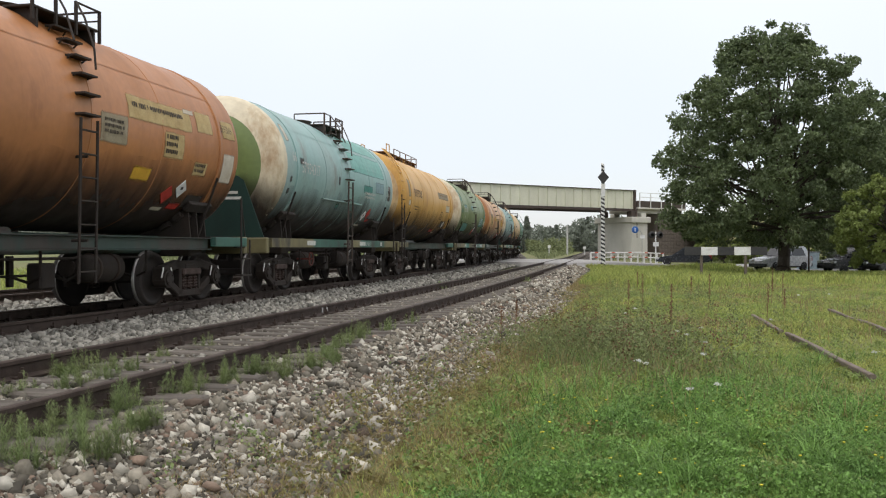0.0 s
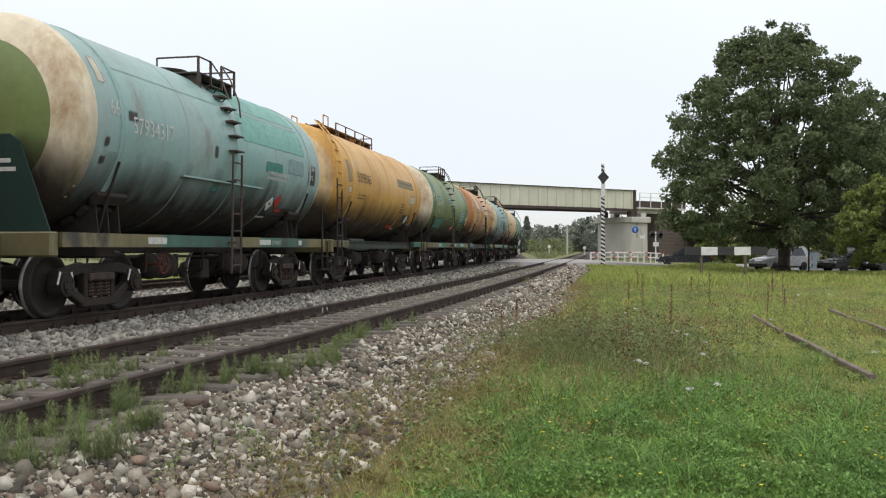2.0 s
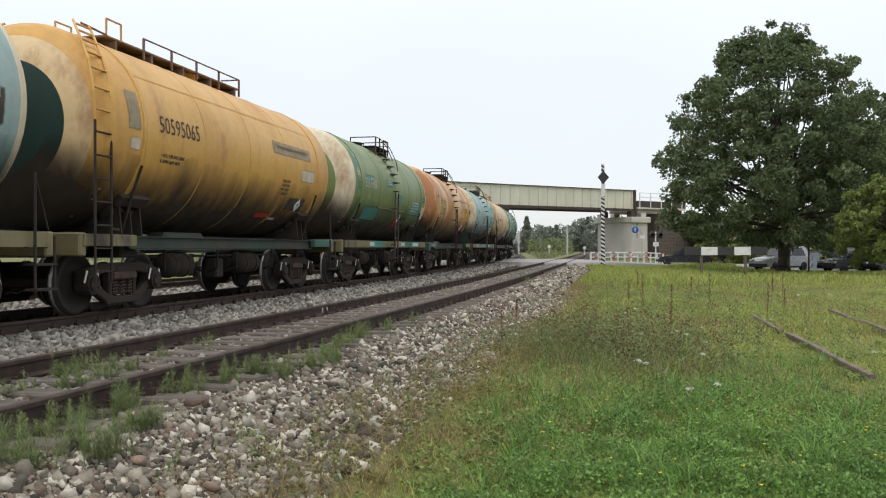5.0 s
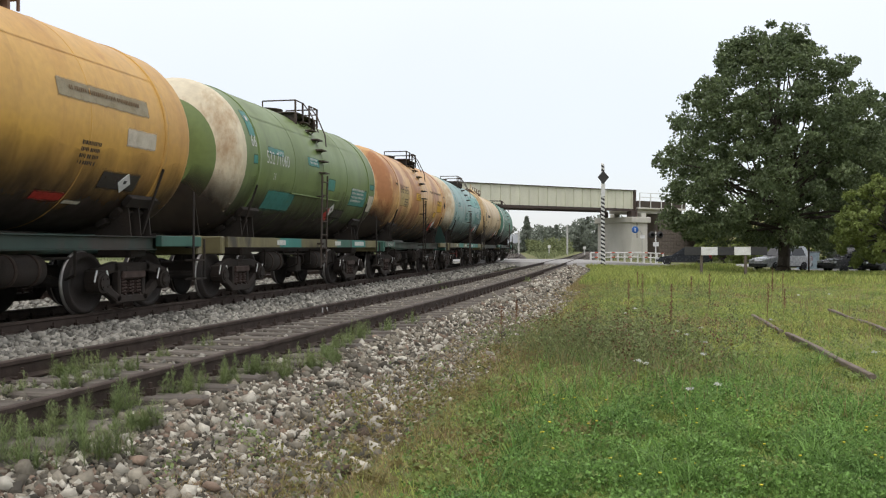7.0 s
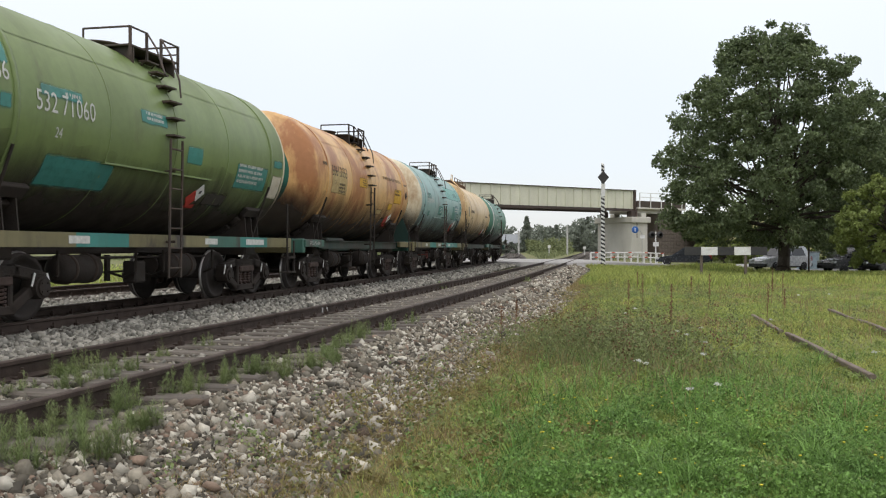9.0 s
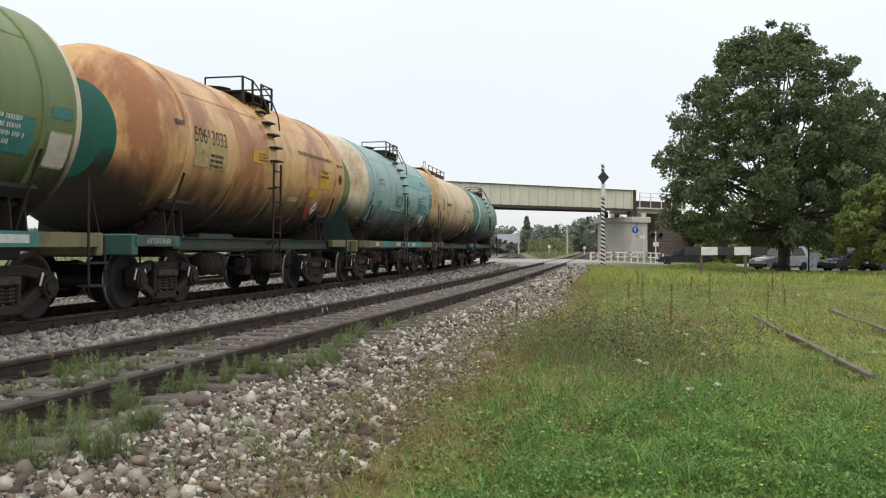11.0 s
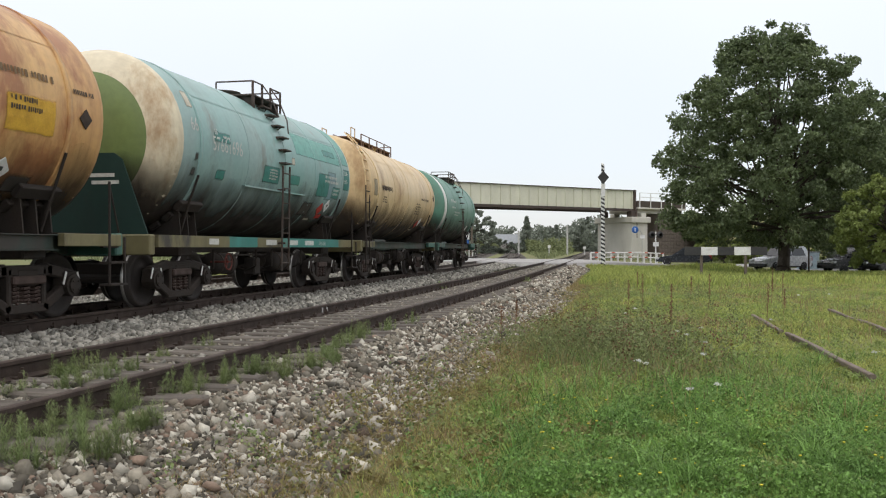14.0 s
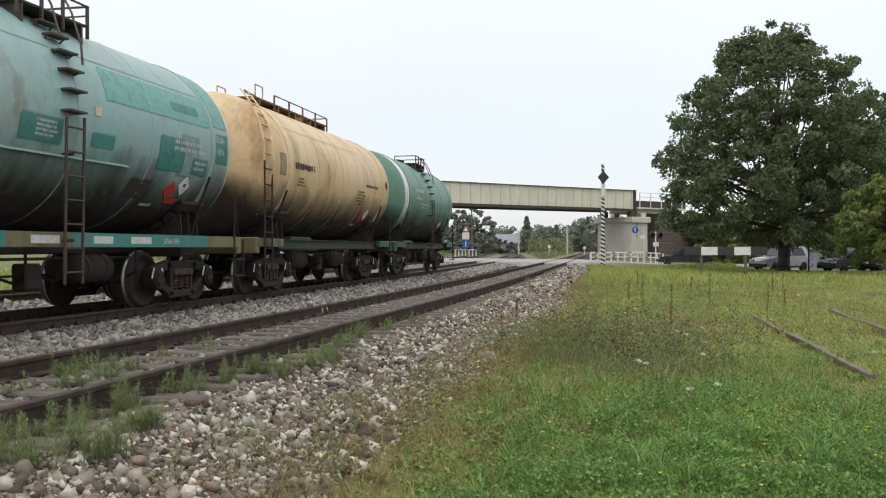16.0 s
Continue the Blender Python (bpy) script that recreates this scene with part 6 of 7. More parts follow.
# ---- ballast stones ----
RNG = np.random.default_rng(4)
GX = np.array([-24 + 0.8 * i for i in range(75)])
GY = np.array([-4 + 0.8 * i for i in range(105)])
GZ = np.array([[ground_z(x, y) for x in GX] for y in GY])


def soil_z(x, y):
    i = np.clip(((x - GX[0]) / 0.8).astype(int), 0, len(GX) - 2)
    j = np.clip(((y - GY[0]) / 0.8).astype(int), 0, len(GY) - 2)
    u, w = np.clip((x - GX[i]) / 0.8, 0, 1), np.clip((y - GY[j]) / 0.8, 0, 1)
    return (GZ[j, i] * (1 - u) + GZ[j, i + 1] * u) * (1 - w) + (GZ[j + 1, i] * (1 - u) + GZ[j + 1, i + 1] * u) * w


PLAN_Y = np.linspace(-12, 120, 1321)
PLAN = {f: (np.array([f(y) for y in PLAN_Y])) for f in (near_x, train_x, third_x)}
# a stone is a jittered block with a cut corner
ICO_V = np.array([(-1, -1, -1), (1, -1, -1), (1, 1, -1), (-1, 1, -1), (-1, -1, 1), (1, -1, 1), (1, 1, 1), (-1, 1, 1), (0, 0, 1.35), (0, -1.3, 0)]) * 0.78
ICO_F = np.array([(0, 2, 1), (0, 3, 2), (4, 5, 8), (5, 6, 8), (6, 7, 8), (7, 4, 8), (0, 1, 9), (1, 5, 9), (5, 4, 9), (4, 0, 9), (1, 2, 6), (1, 6, 5), (2, 3, 7), (2, 7, 6), (3, 0, 4), (3, 4, 7)])


def scatter(y0, y1, n, power=1.0):
    """n distances between y0 and y1, denser towards y0 when power > 1."""
    q = RNG.uniform(0, 1, n)
    return y0 * (y1 / y0) ** (q ** power)


def stones(name, fx, y, off, z, size, mat, label):
    x = np.interp(y, PLAN_Y, PLAN[fx]) + off * 0.975
    yy = y - off * 0.2
    n = len(y)
    s = size[:, None] * RNG.uniform(0.55, 1.2, (n, 3)) * np.array([1.15, 1.0, 0.75])
    q = RNG.normal(size=(n, 4))
    q /= np.linalg.norm(q, axis=1)[:, None]
    a, b, c, d = q.T
    Rm = np.stack([np.stack([1 - 2 * (c * c + d * d), 2 * (b * c - a * d), 2 * (b * d + a * c)], 1),
                   np.stack([2 * (b * c + a * d), 1 - 2 * (b * b + d * d), 2 * (c * d - a * b)], 1),
                   np.stack([2 * (b * d - a * c), 2 * (c * d + a * b), 1 - 2 * (b * b + c * c)], 1)], 1)
    jag = ICO_V[None] * RNG.uniform(0.62, 1.2, (n, len(ICO_V), 1)) + RNG.normal(0, 0.13, (n, len(ICO_V), 3))
    v = np.einsum("nij,nkj->nki", Rm, jag * s[:, None, :]) + np.stack([x, yy, z], 1)[:, None, :]
    f = ICO_F[None] + (np.arange(n) * len(ICO_V))[:, None, None]
    return stuff(name, v.reshape(-1, 3), f.reshape(-1, 3), mat, label, "stones")


def bed_z(o, sr, sl, z0):
    o = np.asarray(o)
    return z0 + np.interp(o, [-sl - 0.5, -sl, -1.45, -0.7, 0.7, 1.45, sr, sr + 0.5], [-0.62, -0.46, -0.215, -0.24, -0.24, -0.215, -0.46, -0.62])


# shoulder towards the meadow
n = 64000
y = scatter(3.6, 60, n, 1.12)
o = 0.90 + RNG.beta(1.0, 1.25, n) * 2.05
o = np.where(y > 30, 0.85 + (o - 0.85) * 0.75, o)
size = RNG.uniform(0.011, 0.032, n) * np.where(RNG.uniform(0, 1, n) < 0.04, 1.9, 1.0) * np.interp(y, [4, 10, 60], [1.0, 1.0, 1.8])
z = np.maximum(bed_z(o, 2.6, 2.2, 0.02), -0.43) - 0.035 * np.clip((1.3 - o) / 0.4, 0, 1) + size * RNG.uniform(-0.1, 0.75, n)
kind = RNG.uniform(0, 1, n)
for lo, hi, mat, tone in ((0, 0.66, "stone", "brown grey"), (0.66, 0.88, "stone_pale", "pale"), (0.88, 1.01, "stone_red", "reddish")):
    k = (kind >= lo) & (kind < hi)
    stones("ballast_stones", near_x, y[k], o[k], z[k], size[k], M[mat], "loose " + tone + " ballast stones on the track shoulder")
# between the rails of the empty track, nearly up to the sleepers' tops
n = 30000
y = scatter(5.0, 62, n, 1.1)
o = RNG.uniform(-0.74, 0.74, n)
size = RNG.uniform(0.012, 0.034, n) * np.interp(y, [5, 60], [1, 2.0])
z = 0.02 - 0.228 + size * RNG.uniform(-0.3, 0.85, n)
kind = RNG.uniform(0, 1, n)
for lo, hi, mat, tone in ((0, 0.6, "stone", "brown grey"), (0.6, 1.01, "stone_grey", "grey")):
    k = (kind >= lo) & (kind < hi)
    stones("ballast_stones", near_x, y[k], o[k], z[k], size[k], M[mat], "small " + tone + " ballast stones between the rails")
# cleaner grey stone between the two tracks
n = 17000
y = scatter(9.0, 75, n, 1.1)
o = RNG.uniform(0.88, 2.55, n)
size = RNG.uniform(0.025, 0.055, n) * np.interp(y, [9, 75], [1, 2.0])
stones("ballast_stones", train_x, y, o, np.maximum(bed_z(o, 2.0, 2.4, 0.0), bed_z(o * 0 - 1.45, 2.6, 2.2, -0.06)) + size * RNG.uniform(-0.1, 0.9, n), size, M["stone_grey"], "clean grey crushed stones between the two tracks")
n = 7000
y = scatter(12.0, 75, n, 1.1)
o = RNG.uniform(-4.3, -0.9, n)
size = RNG.uniform(0.03, 0.06, n) * np.interp(y, [9, 75], [1, 2.0])
stones("ballast_stones", train_x, y, o, np.interp(o, [-4.3, -3.9, -1.45], [-0.22, -0.26, -0.20]) + size * RNG.uniform(-0.2, 0.6, n), size, M["stone_grey"], "grey crushed stones beyond the tank train")


# ---- grass and weeds ----
def blades(name, x, y, z, h, w, lean, mat, label, category="grass"):
    n = len(x)
    a = RNG.uniform(0, 2 * math.pi, n)
    dx, dy = np.cos(a), np.sin(a)
    b = RNG.uniform(0, 2 * math.pi, n)
    lx, ly = np.cos(b) * lean * h, np.sin(b) * lean * h
    base = np.stack([x, y, z], 1)
    side_v = np.stack([dx * w / 2, dy * w / 2, 0 * w], 1)
    mid = base + np.stack([lx * 0.3, ly * 0.3, h * 0.58], 1)
    tip = base + np.stack([lx, ly, h * RNG.uniform(0.85, 1.0, n)], 1)
    v = np.stack([base - side_v, base + side_v, mid + side_v * 0.75, mid - side_v * 0.75, tip], 1).reshape(-1, 3)
    k = (np.arange(n) * 5)[:, None]
    f = np.concatenate([k + np.array([[0, 1, 2]]), k + np.array([[0, 2, 3]]), k + np.array([[3, 2, 4]])])
    return stuff(name, v, f, mat, label, category)


def meadow(n, y0, y1, power, off_min, reach=0.56):
    y = scatter(y0, y1, n, power)
    left = np.interp(y, PLAN_Y, PLAN[near_x]) + off_min
    x = left + (reach * y + 1.0 - left) * RNG.uniform(0, 1, n)
    return x, y


def patch_noise(x, y, s, k):
    return np.array([noise.noise(Vector((a * s, b * s, k))) for a, b in zip(x, y)])


# general meadow
x, y = meadow(210000, 3.6, 62, 0.95, 2.2)
d = x - np.interp(y, PLAN_Y, PLAN[near_x])
pn = patch_noise(x, y, 0.35, 2.0)
keep = RNG.uniform(0, 1, len(x)) < np.clip((d - 2.3) / np.interp(y, [4, 14, 30], [2.4, 2.2, 0.8]), 0.16, 1)
x, y, d, pn = x[keep], y[keep], d[keep], pn[keep]
h = RNG.uniform(0.02, 0.075, len(x)) * (1 + 0.8 * np.clip(pn * 2, -0.6, 1.2)) * np.clip((d - 1.9) / 1.3, 0.25, 1) + 0.02
blades("meadow_grass", x, y, np.maximum(soil_z(x, y), bed_z(np.abs(d), 2.6, 2.2, 0.02)) - 0.01, h, 0.003 + 0.00062 * y * RNG.uniform(0.6, 1.3, len(x)), 0.8, M["grass"], "mixed green meadow grass beside the track")
# lush bright strip close by, in clumps with a frayed edge
x, y = meadow(110000, 3.4, 10.5, 0.9, 3.0, 0.62)
d = x - np.interp(y, PLAN_Y, PLAN[near_x])
cl = patch_noise(x, y, 2.6, 3.0)
keep = (d > 3.9 + 0.16 * (y - 5) + RNG.normal(0, 0.35, len(x)) + 1.1 * patch_noise(x, y, 0.8, 6.0)) & (y < 8.2 + 2.0 * patch_noise(x, y, 0.6, 1.0) + RNG.normal(0, 0.5, len(x))) & (cl > -0.35 + RNG.normal(0, 0.15, len(x)))
x, y, cl = x[keep], y[keep], cl[keep]
blades("lush_grass", x, y, soil_z(x, y) - 0.01, RNG.uniform(0.04, 0.13, len(x)) * (1.1 + 1.1 * np.clip(cl, -0.4, 0.8)), RNG.uniform(0.003, 0.009, len(x)), 0.8, M["lush"], "lush bright green grass close to the path")
n = len(x) // 2
p = np.stack([x[:n], y[:n], soil_z(x[:n], y[:n]) + RNG.uniform(0.01, 0.12, n) * (1 + np.clip(cl[:n], -0.5, 0.8))], 1)
v, f = leaves(RNG, p, np.full(n, 0.035), 4, 0.021, 0.5)
stuff("clover", v, f, M["lush"], "low clover leaves among the lush grass", "herbs")
# long arching blades in loose tufts
ax, ay = [], []
for k in range(95):
    cx, cy = RNG.uniform(0.05, 0.5), RNG.uniform(5.0, 11.0)
    m = int(RNG.uniform(12, 40))
    ax.append(cx * cy + RNG.normal(0, 0.06, m))
    ay.append(cy + RNG.normal(0, 0.06, m))
x, y = np.concatenate(ax), np.concatenate(ay)
keep = x - np.interp(y, PLAN_Y, PLAN[near_x]) > 3.2
x, y = x[keep], y[keep]
blades("arching_grass", x, y, soil_z(x, y) - 0.01, RNG.uniform(0.14, 0.34, len(x)), RNG.uniform(0.005, 0.010, len(x)), 1.0, M["lush"], "loose tufts of long arching grass")
# rough green beyond the third track, and weeds between the barrier and the road
n = 24000
y = scatter(14, 80, n, 0.9)
x = np.interp(y, PLAN_Y, PLAN[third_x]) - 2.4 - RNG.uniform(0, 1, n) ** 1.5 * 22
blades("rough_grass", x, y, np.full(n, -0.5), RNG.uniform(0.12, 0.45, n), 0.01 + 0.0009 * y, 0.5, M["grass"], "rough green grass beyond the far track")
n = 26000
y = RNG.uniform(40, 80, n)
x = 9.5 + 0.12 * (y - 40) + RNG.uniform(0, 1, n) * 22
keep = ~((y > 61) & (x < 16)) & ~((x > 23.5) & (y > 60)) & ~((y > 62 + 1.3 * (x - 13)) & (y < 90))
x, y = x[keep], y[keep]
blades("roadside_weeds", x, y, soil_z(x, y) - 0.02, RNG.uniform(0.12, 0.42, len(x)), RNG.uniform(0.03, 0.07, len(x)), 0.5, M["grass"], "taller weeds before the road", "weeds")
n = 6000
x = RNG.uniform(9.6, 24, n)
y = np.interp(x, [9.6, 12, 16, 22, 24], [60.6, 61.4, 64.6, 72.4, 75]) - np.abs(RNG.normal(0, 0.9, n))
blades("verge_weeds", x, y, soil_z(x, y) - 0.02, RNG.uniform(0.18, 0.5, n), RNG.uniform(0.03, 0.07, n), 0.5, M["grass"], "tall verge weeds along the road", "weeds")
x, y = FAR_VERGE
blades("far_verge_grass", x, y, np.array([ground_z(a, b) for a, b in zip(x, y)]) - 0.02, RNG.uniform(0.25, 0.85, len(x)), RNG.uniform(0.06, 0.14, len(x)), 0.5, M["scrub"], "tall dull grass beside the line beyond the crossing")
n = 17000
y = RNG.uniform(34, 61.3, n)
o = 2.7 + np.abs(RNG.normal(0, 2.8, n))
x = np.interp(y, PLAN_Y, PLAN[near_x]) + o
blades("tall_grass", x, y, soil_z(x, y) - 0.02, RNG.uniform(0.18, 0.52, n) * np.clip(o - 2.2, 0.4, 1), RNG.uniform(0.015, 0.045, n), 0.5, M["grass"], "tall grass before the level crossing")
# dry fringe along the ballast
n = 26000
y = scatter(4.0, 45, n, 1.0)
o = 2.1 + np.abs(RNG.normal(0, 0.95, n))
x = np.interp(y, PLAN_Y, PLAN[near_x]) + o
blades("dry_grass", x, y, np.maximum(soil_z(x, y), bed_z(o, 2.6, 2.2, 0.02)) - 0.01, RNG.uniform(0.03, 0.10, n), 0.003 + 0.0006 * y, 1.0, M["dry"], "thin dry brown grass along the ballast edge")
# taller straw among the meadow
x, y = meadow(2600, 6, 50, 0.9, 3.2)
keep = patch_noise(x, y, 0.3, 9.0) > 0.05
x, y = x[keep], y[keep]
blades("tall_stalks", x, y, soil_z(x, y), RNG.uniform(0.18, 0.42, len(x)), 0.003 + 0.0005 * y, 0.3, M["dry"], "thin straw stalks among the meadow grass")
# short straw-coloured patches
x, y = meadow(60000, 5, 58, 0.95, 3.0)
keep = patch_noise(x, y, 0.28, 21.0) + 0.5 * patch_noise(x, y, 1.1, 5.0) > 0.18
x, y = x[keep], y[keep]
blades("straw_grass", x, y, soil_z(x, y) - 0.005, RNG.uniform(0.03, 0.12, len(x)), 0.003 + 0.0006 * y, 0.9, M["dry"], "patches of short straw-coloured grass in the meadow")
# dense grey-olive weeds in the middle ground, taller stems with leaves all along them
n = 3200
c = RNG.normal(size=(n, 2)) * np.array([0.62, 1.5]) + np.array([2.15, 12.2])
blades("weeds", c[:, 0], c[:, 1], soil_z(c[:, 0], c[:, 1]), RNG.uniform(0.12, 0.36, n), RNG.uniform(0.005, 0.012, n), 0.6, M["weed"], "dense tall olive weeds in the meadow", "weeds")


def stems(name, centres, height, leafage, size, mat, label):
    """Upright weeds: leaves close to a stem, thinning towards its tip."""
    m = len(centres)
    hh = RNG.uniform(0.55, 1.0, m) * height
    up = np.repeat(hh, leafage) * RNG.uniform(0.03, 1.0, m * leafage)
    wide = 0.05 * (1.15 - up / np.repeat(hh, leafage)) + 0.012
    px = np.repeat(centres[:, 0], leafage) + RNG.normal(0, 1, m * leafage) * wide
    py = np.repeat(centres[:, 1], leafage) + RNG.normal(0, 1, m * leafage) * wide
    p = np.stack([px, py, soil_z(px, py) + up], 1)
    v, f = leaves(RNG, p, np.full(len(p), 0.012), 1, size, 0.6)
    stuff(name, v, f, M[mat], label, "weeds")


stems("leafy_weeds", RNG.normal(size=(240, 2)) * np.array([0.62, 1.25]) + np.array([2.35, 11.9]), 0.55, 50, 0.032, "weed", "tall leafy grey-green weeds in the meadow")
stems("seeding_weeds", RNG.normal(size=(90, 2)) * np.array([0.75, 1.5]) + np.array([2.5, 12.0]), 0.66, 40, 0.024, "dock", "red-brown seeding weeds among the green")
cy = scatter(13, 40, 170, 1.0)
stems("leafy_weeds", np.stack([np.interp(cy, PLAN_Y, PLAN[near_x]) + 3.2 + np.abs(RNG.normal(0, 3.6, 170)), cy], 1), 0.42, 40, 0.034, "weed", "scattered tall leafy weeds in the meadow")
cy = scatter(4.9, 12, 60, 1.0)
stems("edge_weeds", np.stack([np.interp(cy, PLAN_Y, PLAN[near_x]) + 2.75 + RNG.normal(0, 0.32, 60), cy], 1), 0.36, 34, 0.026, "herb_red", "thin brownish weeds at the ballast edge")
cy = scatter(4.9, 16, 70, 1.0)
stems("edge_weeds", np.stack([np.interp(cy, PLAN_Y, PLAN[near_x]) + 2.6 + RNG.normal(0, 0.35, 70), cy], 1), 0.32, 34, 0.024, "horsetail", "thin green weeds at the ballast edge")
# low herb leaves that mottle the meadow, greener and redder
for count, mat, off, spread, tone in ((1500, "herb", 3.3, 10.0, "dark green"), (230, "herb_red", 2.7, 1.7, "reddish")):
    cy = scatter(5.0, 42, count, 0.95)
    cx = np.interp(cy, PLAN_Y, PLAN[near_x]) + off + np.abs(RNG.normal(0, spread * 0.5, count))
    c = np.stack([cx, cy, soil_z(cx, cy) + RNG.uniform(0.0, 0.08, count)], 1)
    v, f = leaves(RNG, c, RNG.uniform(0.06, 0.22, count) * np.interp(cy, [5, 42], [0.8, 2.6]), 75, 0.027, 0.4)
    v[:, 2] = np.maximum(v[:, 2], soil_z(v[:, 0], v[:, 1]) + 0.004)
    stuff("herb_patches", v, f, M[mat], "low patches of " + tone + " herbs in the meadow", "herbs")
# feathery horsetail on the near track: thin stems with whorls of needles
tufts = ((8.7, -0.5, 9), (8.4, -0.55, 10), (8.3, -0.58, 12), (8.2, -0.17, 10), (7.7, -0.11, 12), (8.7, -0.18, 10), (6.9, -0.4, 14), (7.3, -0.3, 10), (9.6, -0.35, 7), (10.6, -0.4, 5), (5.5, 0.98, 13), (5.9, 1.0, 16), (6.5, 1.04, 18),
         (5.9, 1.5, 20), (4.9, 1.5, 12), (5.2, 1.7, 16), (7.4, 1.06, 20), (7.8, 1.15, 14), (8.5, 1.13, 20), (8.3, 1.45, 18), (8.9, 1.5, 22), (9.4, 1.5, 16), (9.9, 1.3, 14), (10.6, 1.2, 12), (11.3, 1.15, 10), (12.0, 1.05, 14),
         (5.3, 1.45, 14), (4.9, 1.3, 12), (12.8, 1.15, 10), (14.0, 1.2, 6), (26.5, -1.0, 26), (27.8, -0.9, 20), (25.3, -0.8, 16), (31, 1.1, 12), (6.1, 0.2, 10), (5.6, -0.1, 10))
tx, ty, tz, th = [], [], [], []
for cy, co, m in tufts:
    yy = cy + RNG.normal(0, 0.10, m)
    oo = co + RNG.normal(0, 0.055, m)
    tx.append(np.interp(yy, PLAN_Y, PLAN[near_x]) + oo)
    ty.append(yy)
    tz.append(np.maximum(bed_z(oo, 2.6, 2.2, 0.02), -0.40))
    th.append(RNG.uniform(0.11, 0.29, m) * RNG.uniform(0.75, 1.1))
x, y, z, h = (np.concatenate(q) for q in (tx, ty, tz, th))
blades("horsetail_stems", x, y, z, h, np.full(len(x), 0.006), 0.15, M["horsetail"], "thin horsetail stems between the stones", "weeds")
per = 84
m = len(x)
k = RNG.uniform(0.06, 0.97, (m, per))
a = RNG.uniform(0, 2 * math.pi, (m, per))
reach = 0.062 * (1.12 - k) + 0.012
base = np.stack([x[:, None] + 0 * k, y[:, None] + 0 * k, z[:, None] + h[:, None] * k], 2).reshape(-1, 3)
out = np.stack([np.cos(a) * reach, np.sin(a) * reach, reach * RNG.uniform(0.35, 1.1, (m, per))], 2).reshape(-1, 3)
thick = np.stack([-np.sin(a), np.cos(a), 0 * a], 2).reshape(-1, 3) * 0.0015
v = np.stack([base - thick, base + thick, base + out + thick * 0.4, base + out - thick * 0.4], 1).reshape(-1, 3)
stuff("horsetail_needles", v, np.arange(len(v)).reshape(-1, 4), M["horsetail"], "feathery green horsetail needles between the stones", "weeds")


# ---- single plants ----
def dock(x, y, h, seed):
    rng = np.random.default_rng(seed)
    g = ground_z(x, y)
    t = tagged(new("dock_plant"), "tall red-brown dock stalk gone to seed", "plant", "dock stalks in the meadow")
    part("stalk", rods(bmesh.new(), [(x, y, g - 0.02), (x + 0.02, y, g + h * 0.5), (x + 0.03, y + 0.01, g + h)], 0.006, 5), M["dock"], t)
    c = [(x + 0.025 + rng.normal(0, 0.012), y + rng.normal(0, 0.012), g + h * rng.uniform(0.45, 1)) for k in range(40)]
    v, f = leaves(rng, c, np.full(40, 0.016), 5, 0.018)
    leaf_part("seed_head", v, f, M["dock"], t)


for i, (x, y, h) in enumerate(((3.9, 19.0, 0.75), (4.6, 18.2, 0.7), (4.75, 21.5, 0.8), (5.9, 20.0, 0.85), (6.3, 17.5, 0.75), (3.4, 13.5, 0.62), (7.0, 18.5, 0.6), (1.2, 15.0, 0.6), (0.9, 14.2, 0.55), (9.8, 26, 0.8), (10.6, 29, 0.9), (5.6, 26, 0.8), (6.6, 24, 0.7), (8.4, 23, 0.7))):
    dock(x, y, h, 100 + i)


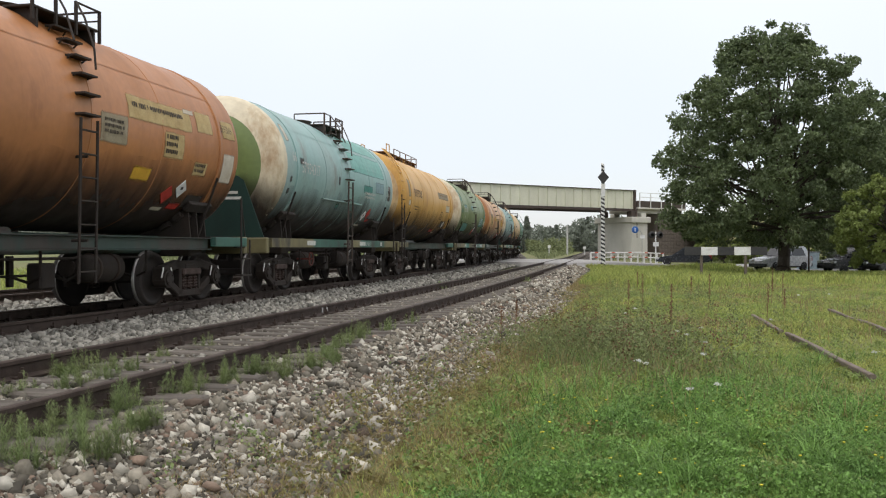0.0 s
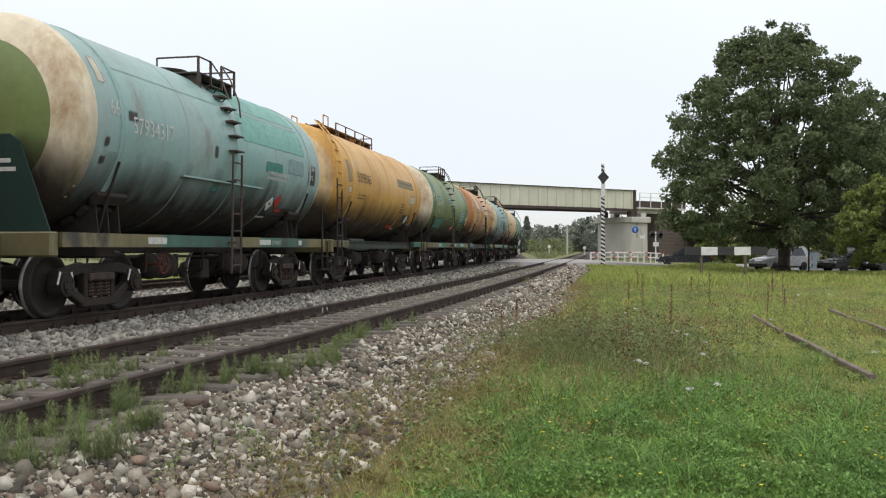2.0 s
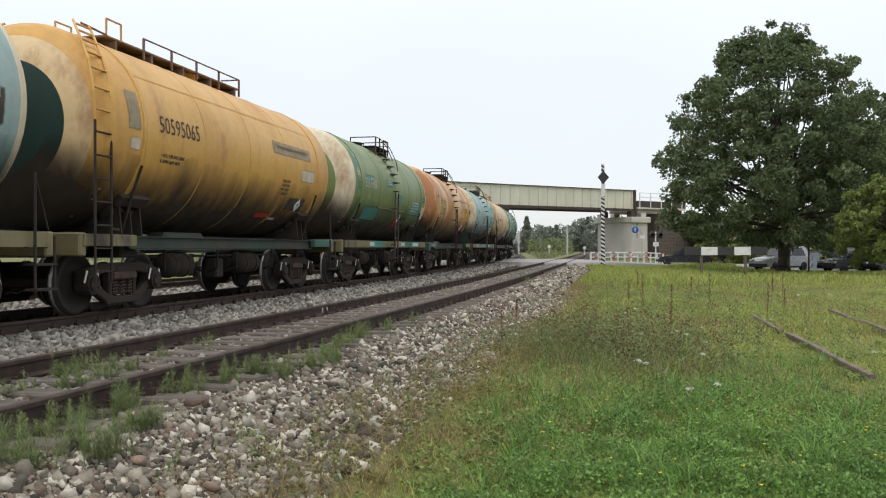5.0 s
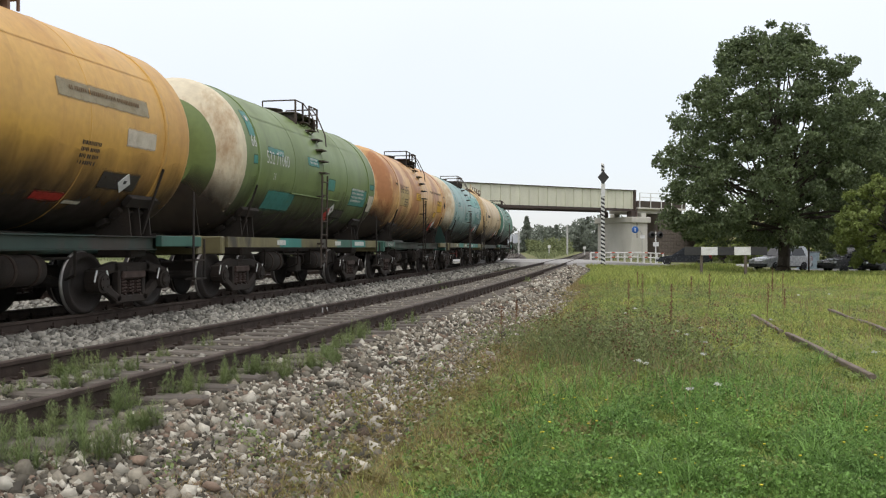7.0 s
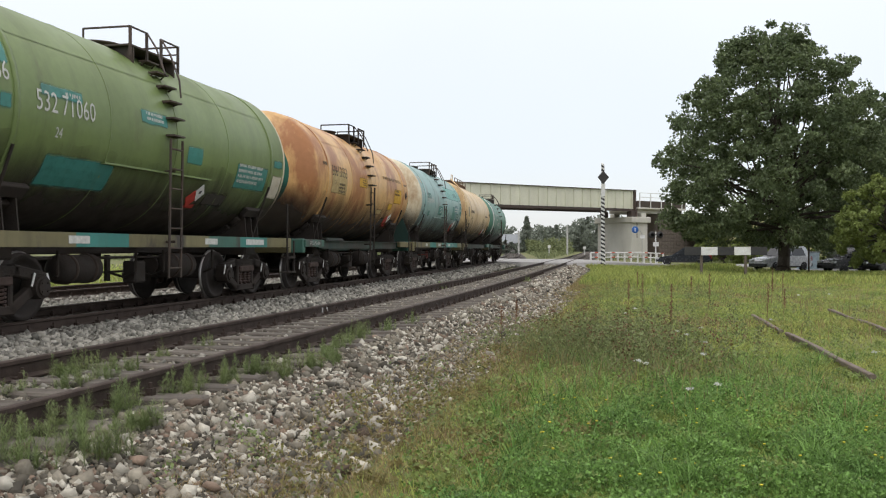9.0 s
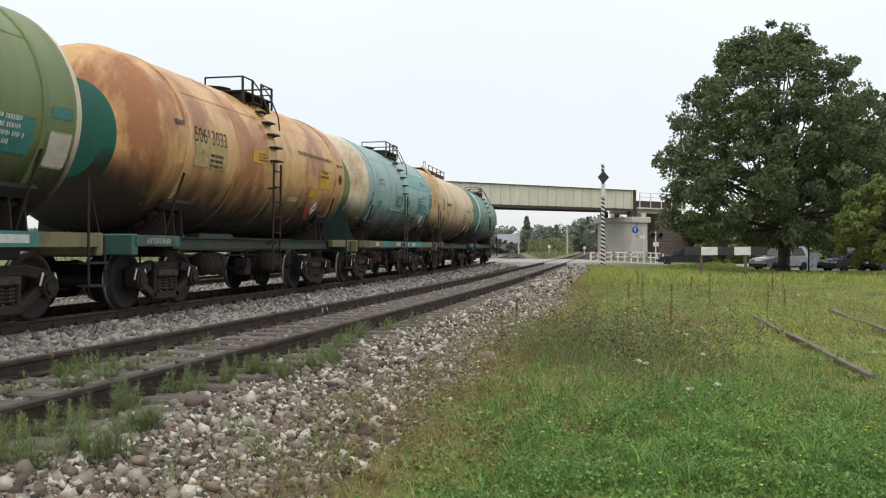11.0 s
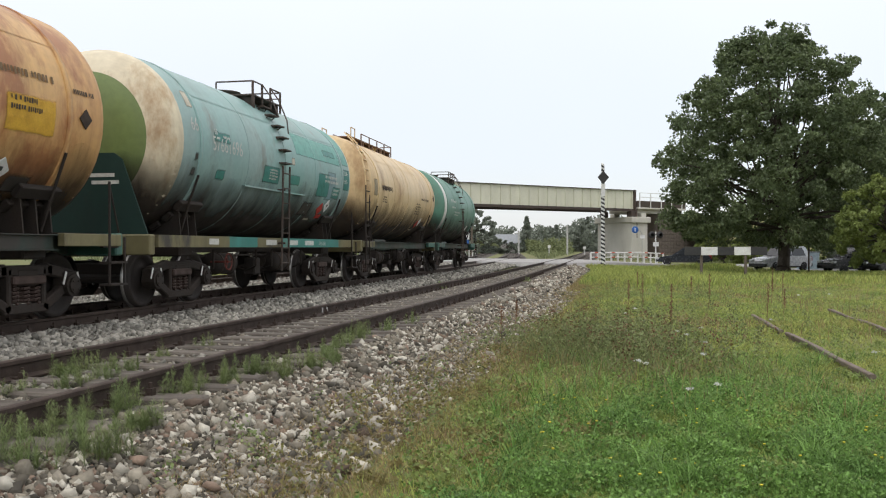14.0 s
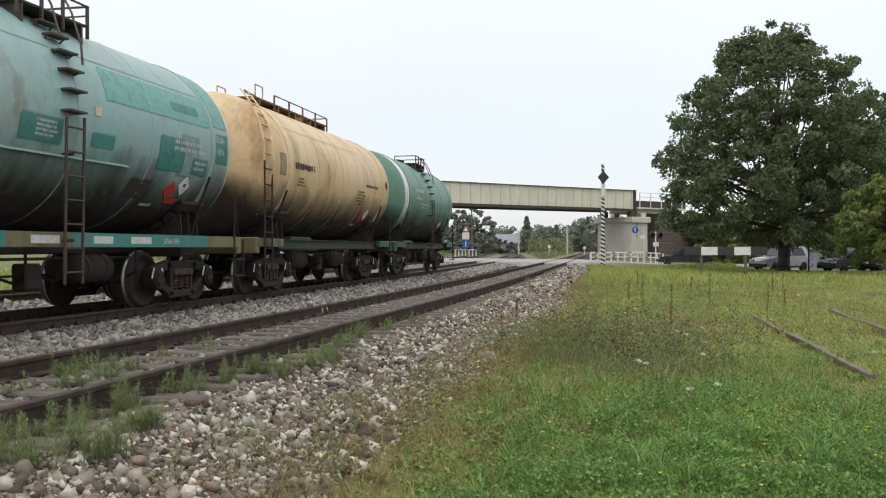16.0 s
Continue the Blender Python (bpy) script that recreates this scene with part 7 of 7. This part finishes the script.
def umbel(x, y, h, seed):
    rng = np.random.default_rng(seed)
    g = ground_z(x, y)
    t = tagged(new("yarrow_plant"), "white flowering yarrow in the grass", "plant", "white flowers in the meadow")
    part("stalk", rods(bmesh.new(), [(x, y, g - 0.02), (x + 0.01, y, g + h)], 0.004, 5), M["grass"], t)
    k = 26
    c = [(x + 0.01 + rng.normal(0, 0.017), y + rng.normal(0, 0.017), g + h + rng.uniform(-0.008, 0.01)) for _ in range(k)]
    v, f = leaves(rng, c, np.full(k, 0.006), 4, 0.011)
    leaf_part("flower_head", v, f, M["petal_white"], t)


for i, (x, y, h) in enumerate(((1.9, 8.8, 0.30), (2.0, 8.9, 0.26), (2.05, 7.5, 0.22), (2.4, 7.9, 0.2), (3.0, 11.6, 0.35), (3.05, 11.3, 0.33), (2.9, 10.0, 0.36), (4.9, 13.5, 0.35), (3.6, 12.6, 0.3), (4.0, 6.3, 0.2), (3.7, 5.8, 0.2), (2.7, 9.4, 0.3), (4.6, 9.6, 0.28), (2.95, 14.6, 0.4), (3.3, 15.5, 0.4), (5.2, 8.1, 0.22), (7.9, 20, 0.4), (9, 21, 0.4))):
    umbel(x, y, h, 300 + i)


def hawkbit(x, y, h, seed):
    g = ground_z(x, y)
    t = tagged(new("yellow_flower"), "small yellow flower in the lush grass", "flower", "yellow flowers in the lush grass")
    part("stalk", rods(bmesh.new(), [(x, y, g - 0.02), (x + 0.01, y, g + h)], 0.003, 5), M["lush"], t)
    bm = lathe(bmesh.new(), [(0.0, 0.003), (0.006, 0.010), (0.009, 0.010), (0.009, 0.001)], "z", 8, None, (x + 0.01, y, g + h))
    part("flower_head", bm, M["petal_yellow"], t)


rr = random.Random(9)
for i in range(44):
    y = rr.uniform(4.6, 7.8)
    x = rr.uniform(0.1, 0.5) * y
    if x > 0.35 + 0.12 * (y - 4.6):
        hawkbit(x, y, rr.uniform(0.1, 0.2), i)


TRAIN = []
for i, st in enumerate(STYLES):
    TRAIN.append((tank_wagon(st), FIRST + PITCH * i + st.get("slack", 0.0)))


def motions():
    times = [i * 0.5 for i in range(33)]
    for wagon, s0 in TRAIN:
        walk(wagon, [(t, train_pose(s0 - ahead(t))) for t in times])
    # wheels roll towards the camera: each turn is well under 90 degrees a row
    n = int(16 / 0.125)
    wheel_rows = [(k * 0.125, ahead(k * 0.125) - ahead(0)) for k in range(n + 1)]
    for w in ROLLING:
        base = w.matrix_basis.copy()
        walk(w, [(t, base @ Matrix.Rotation(d / 0.475, 4, "X")) for t, d in wheel_rows])


motions()
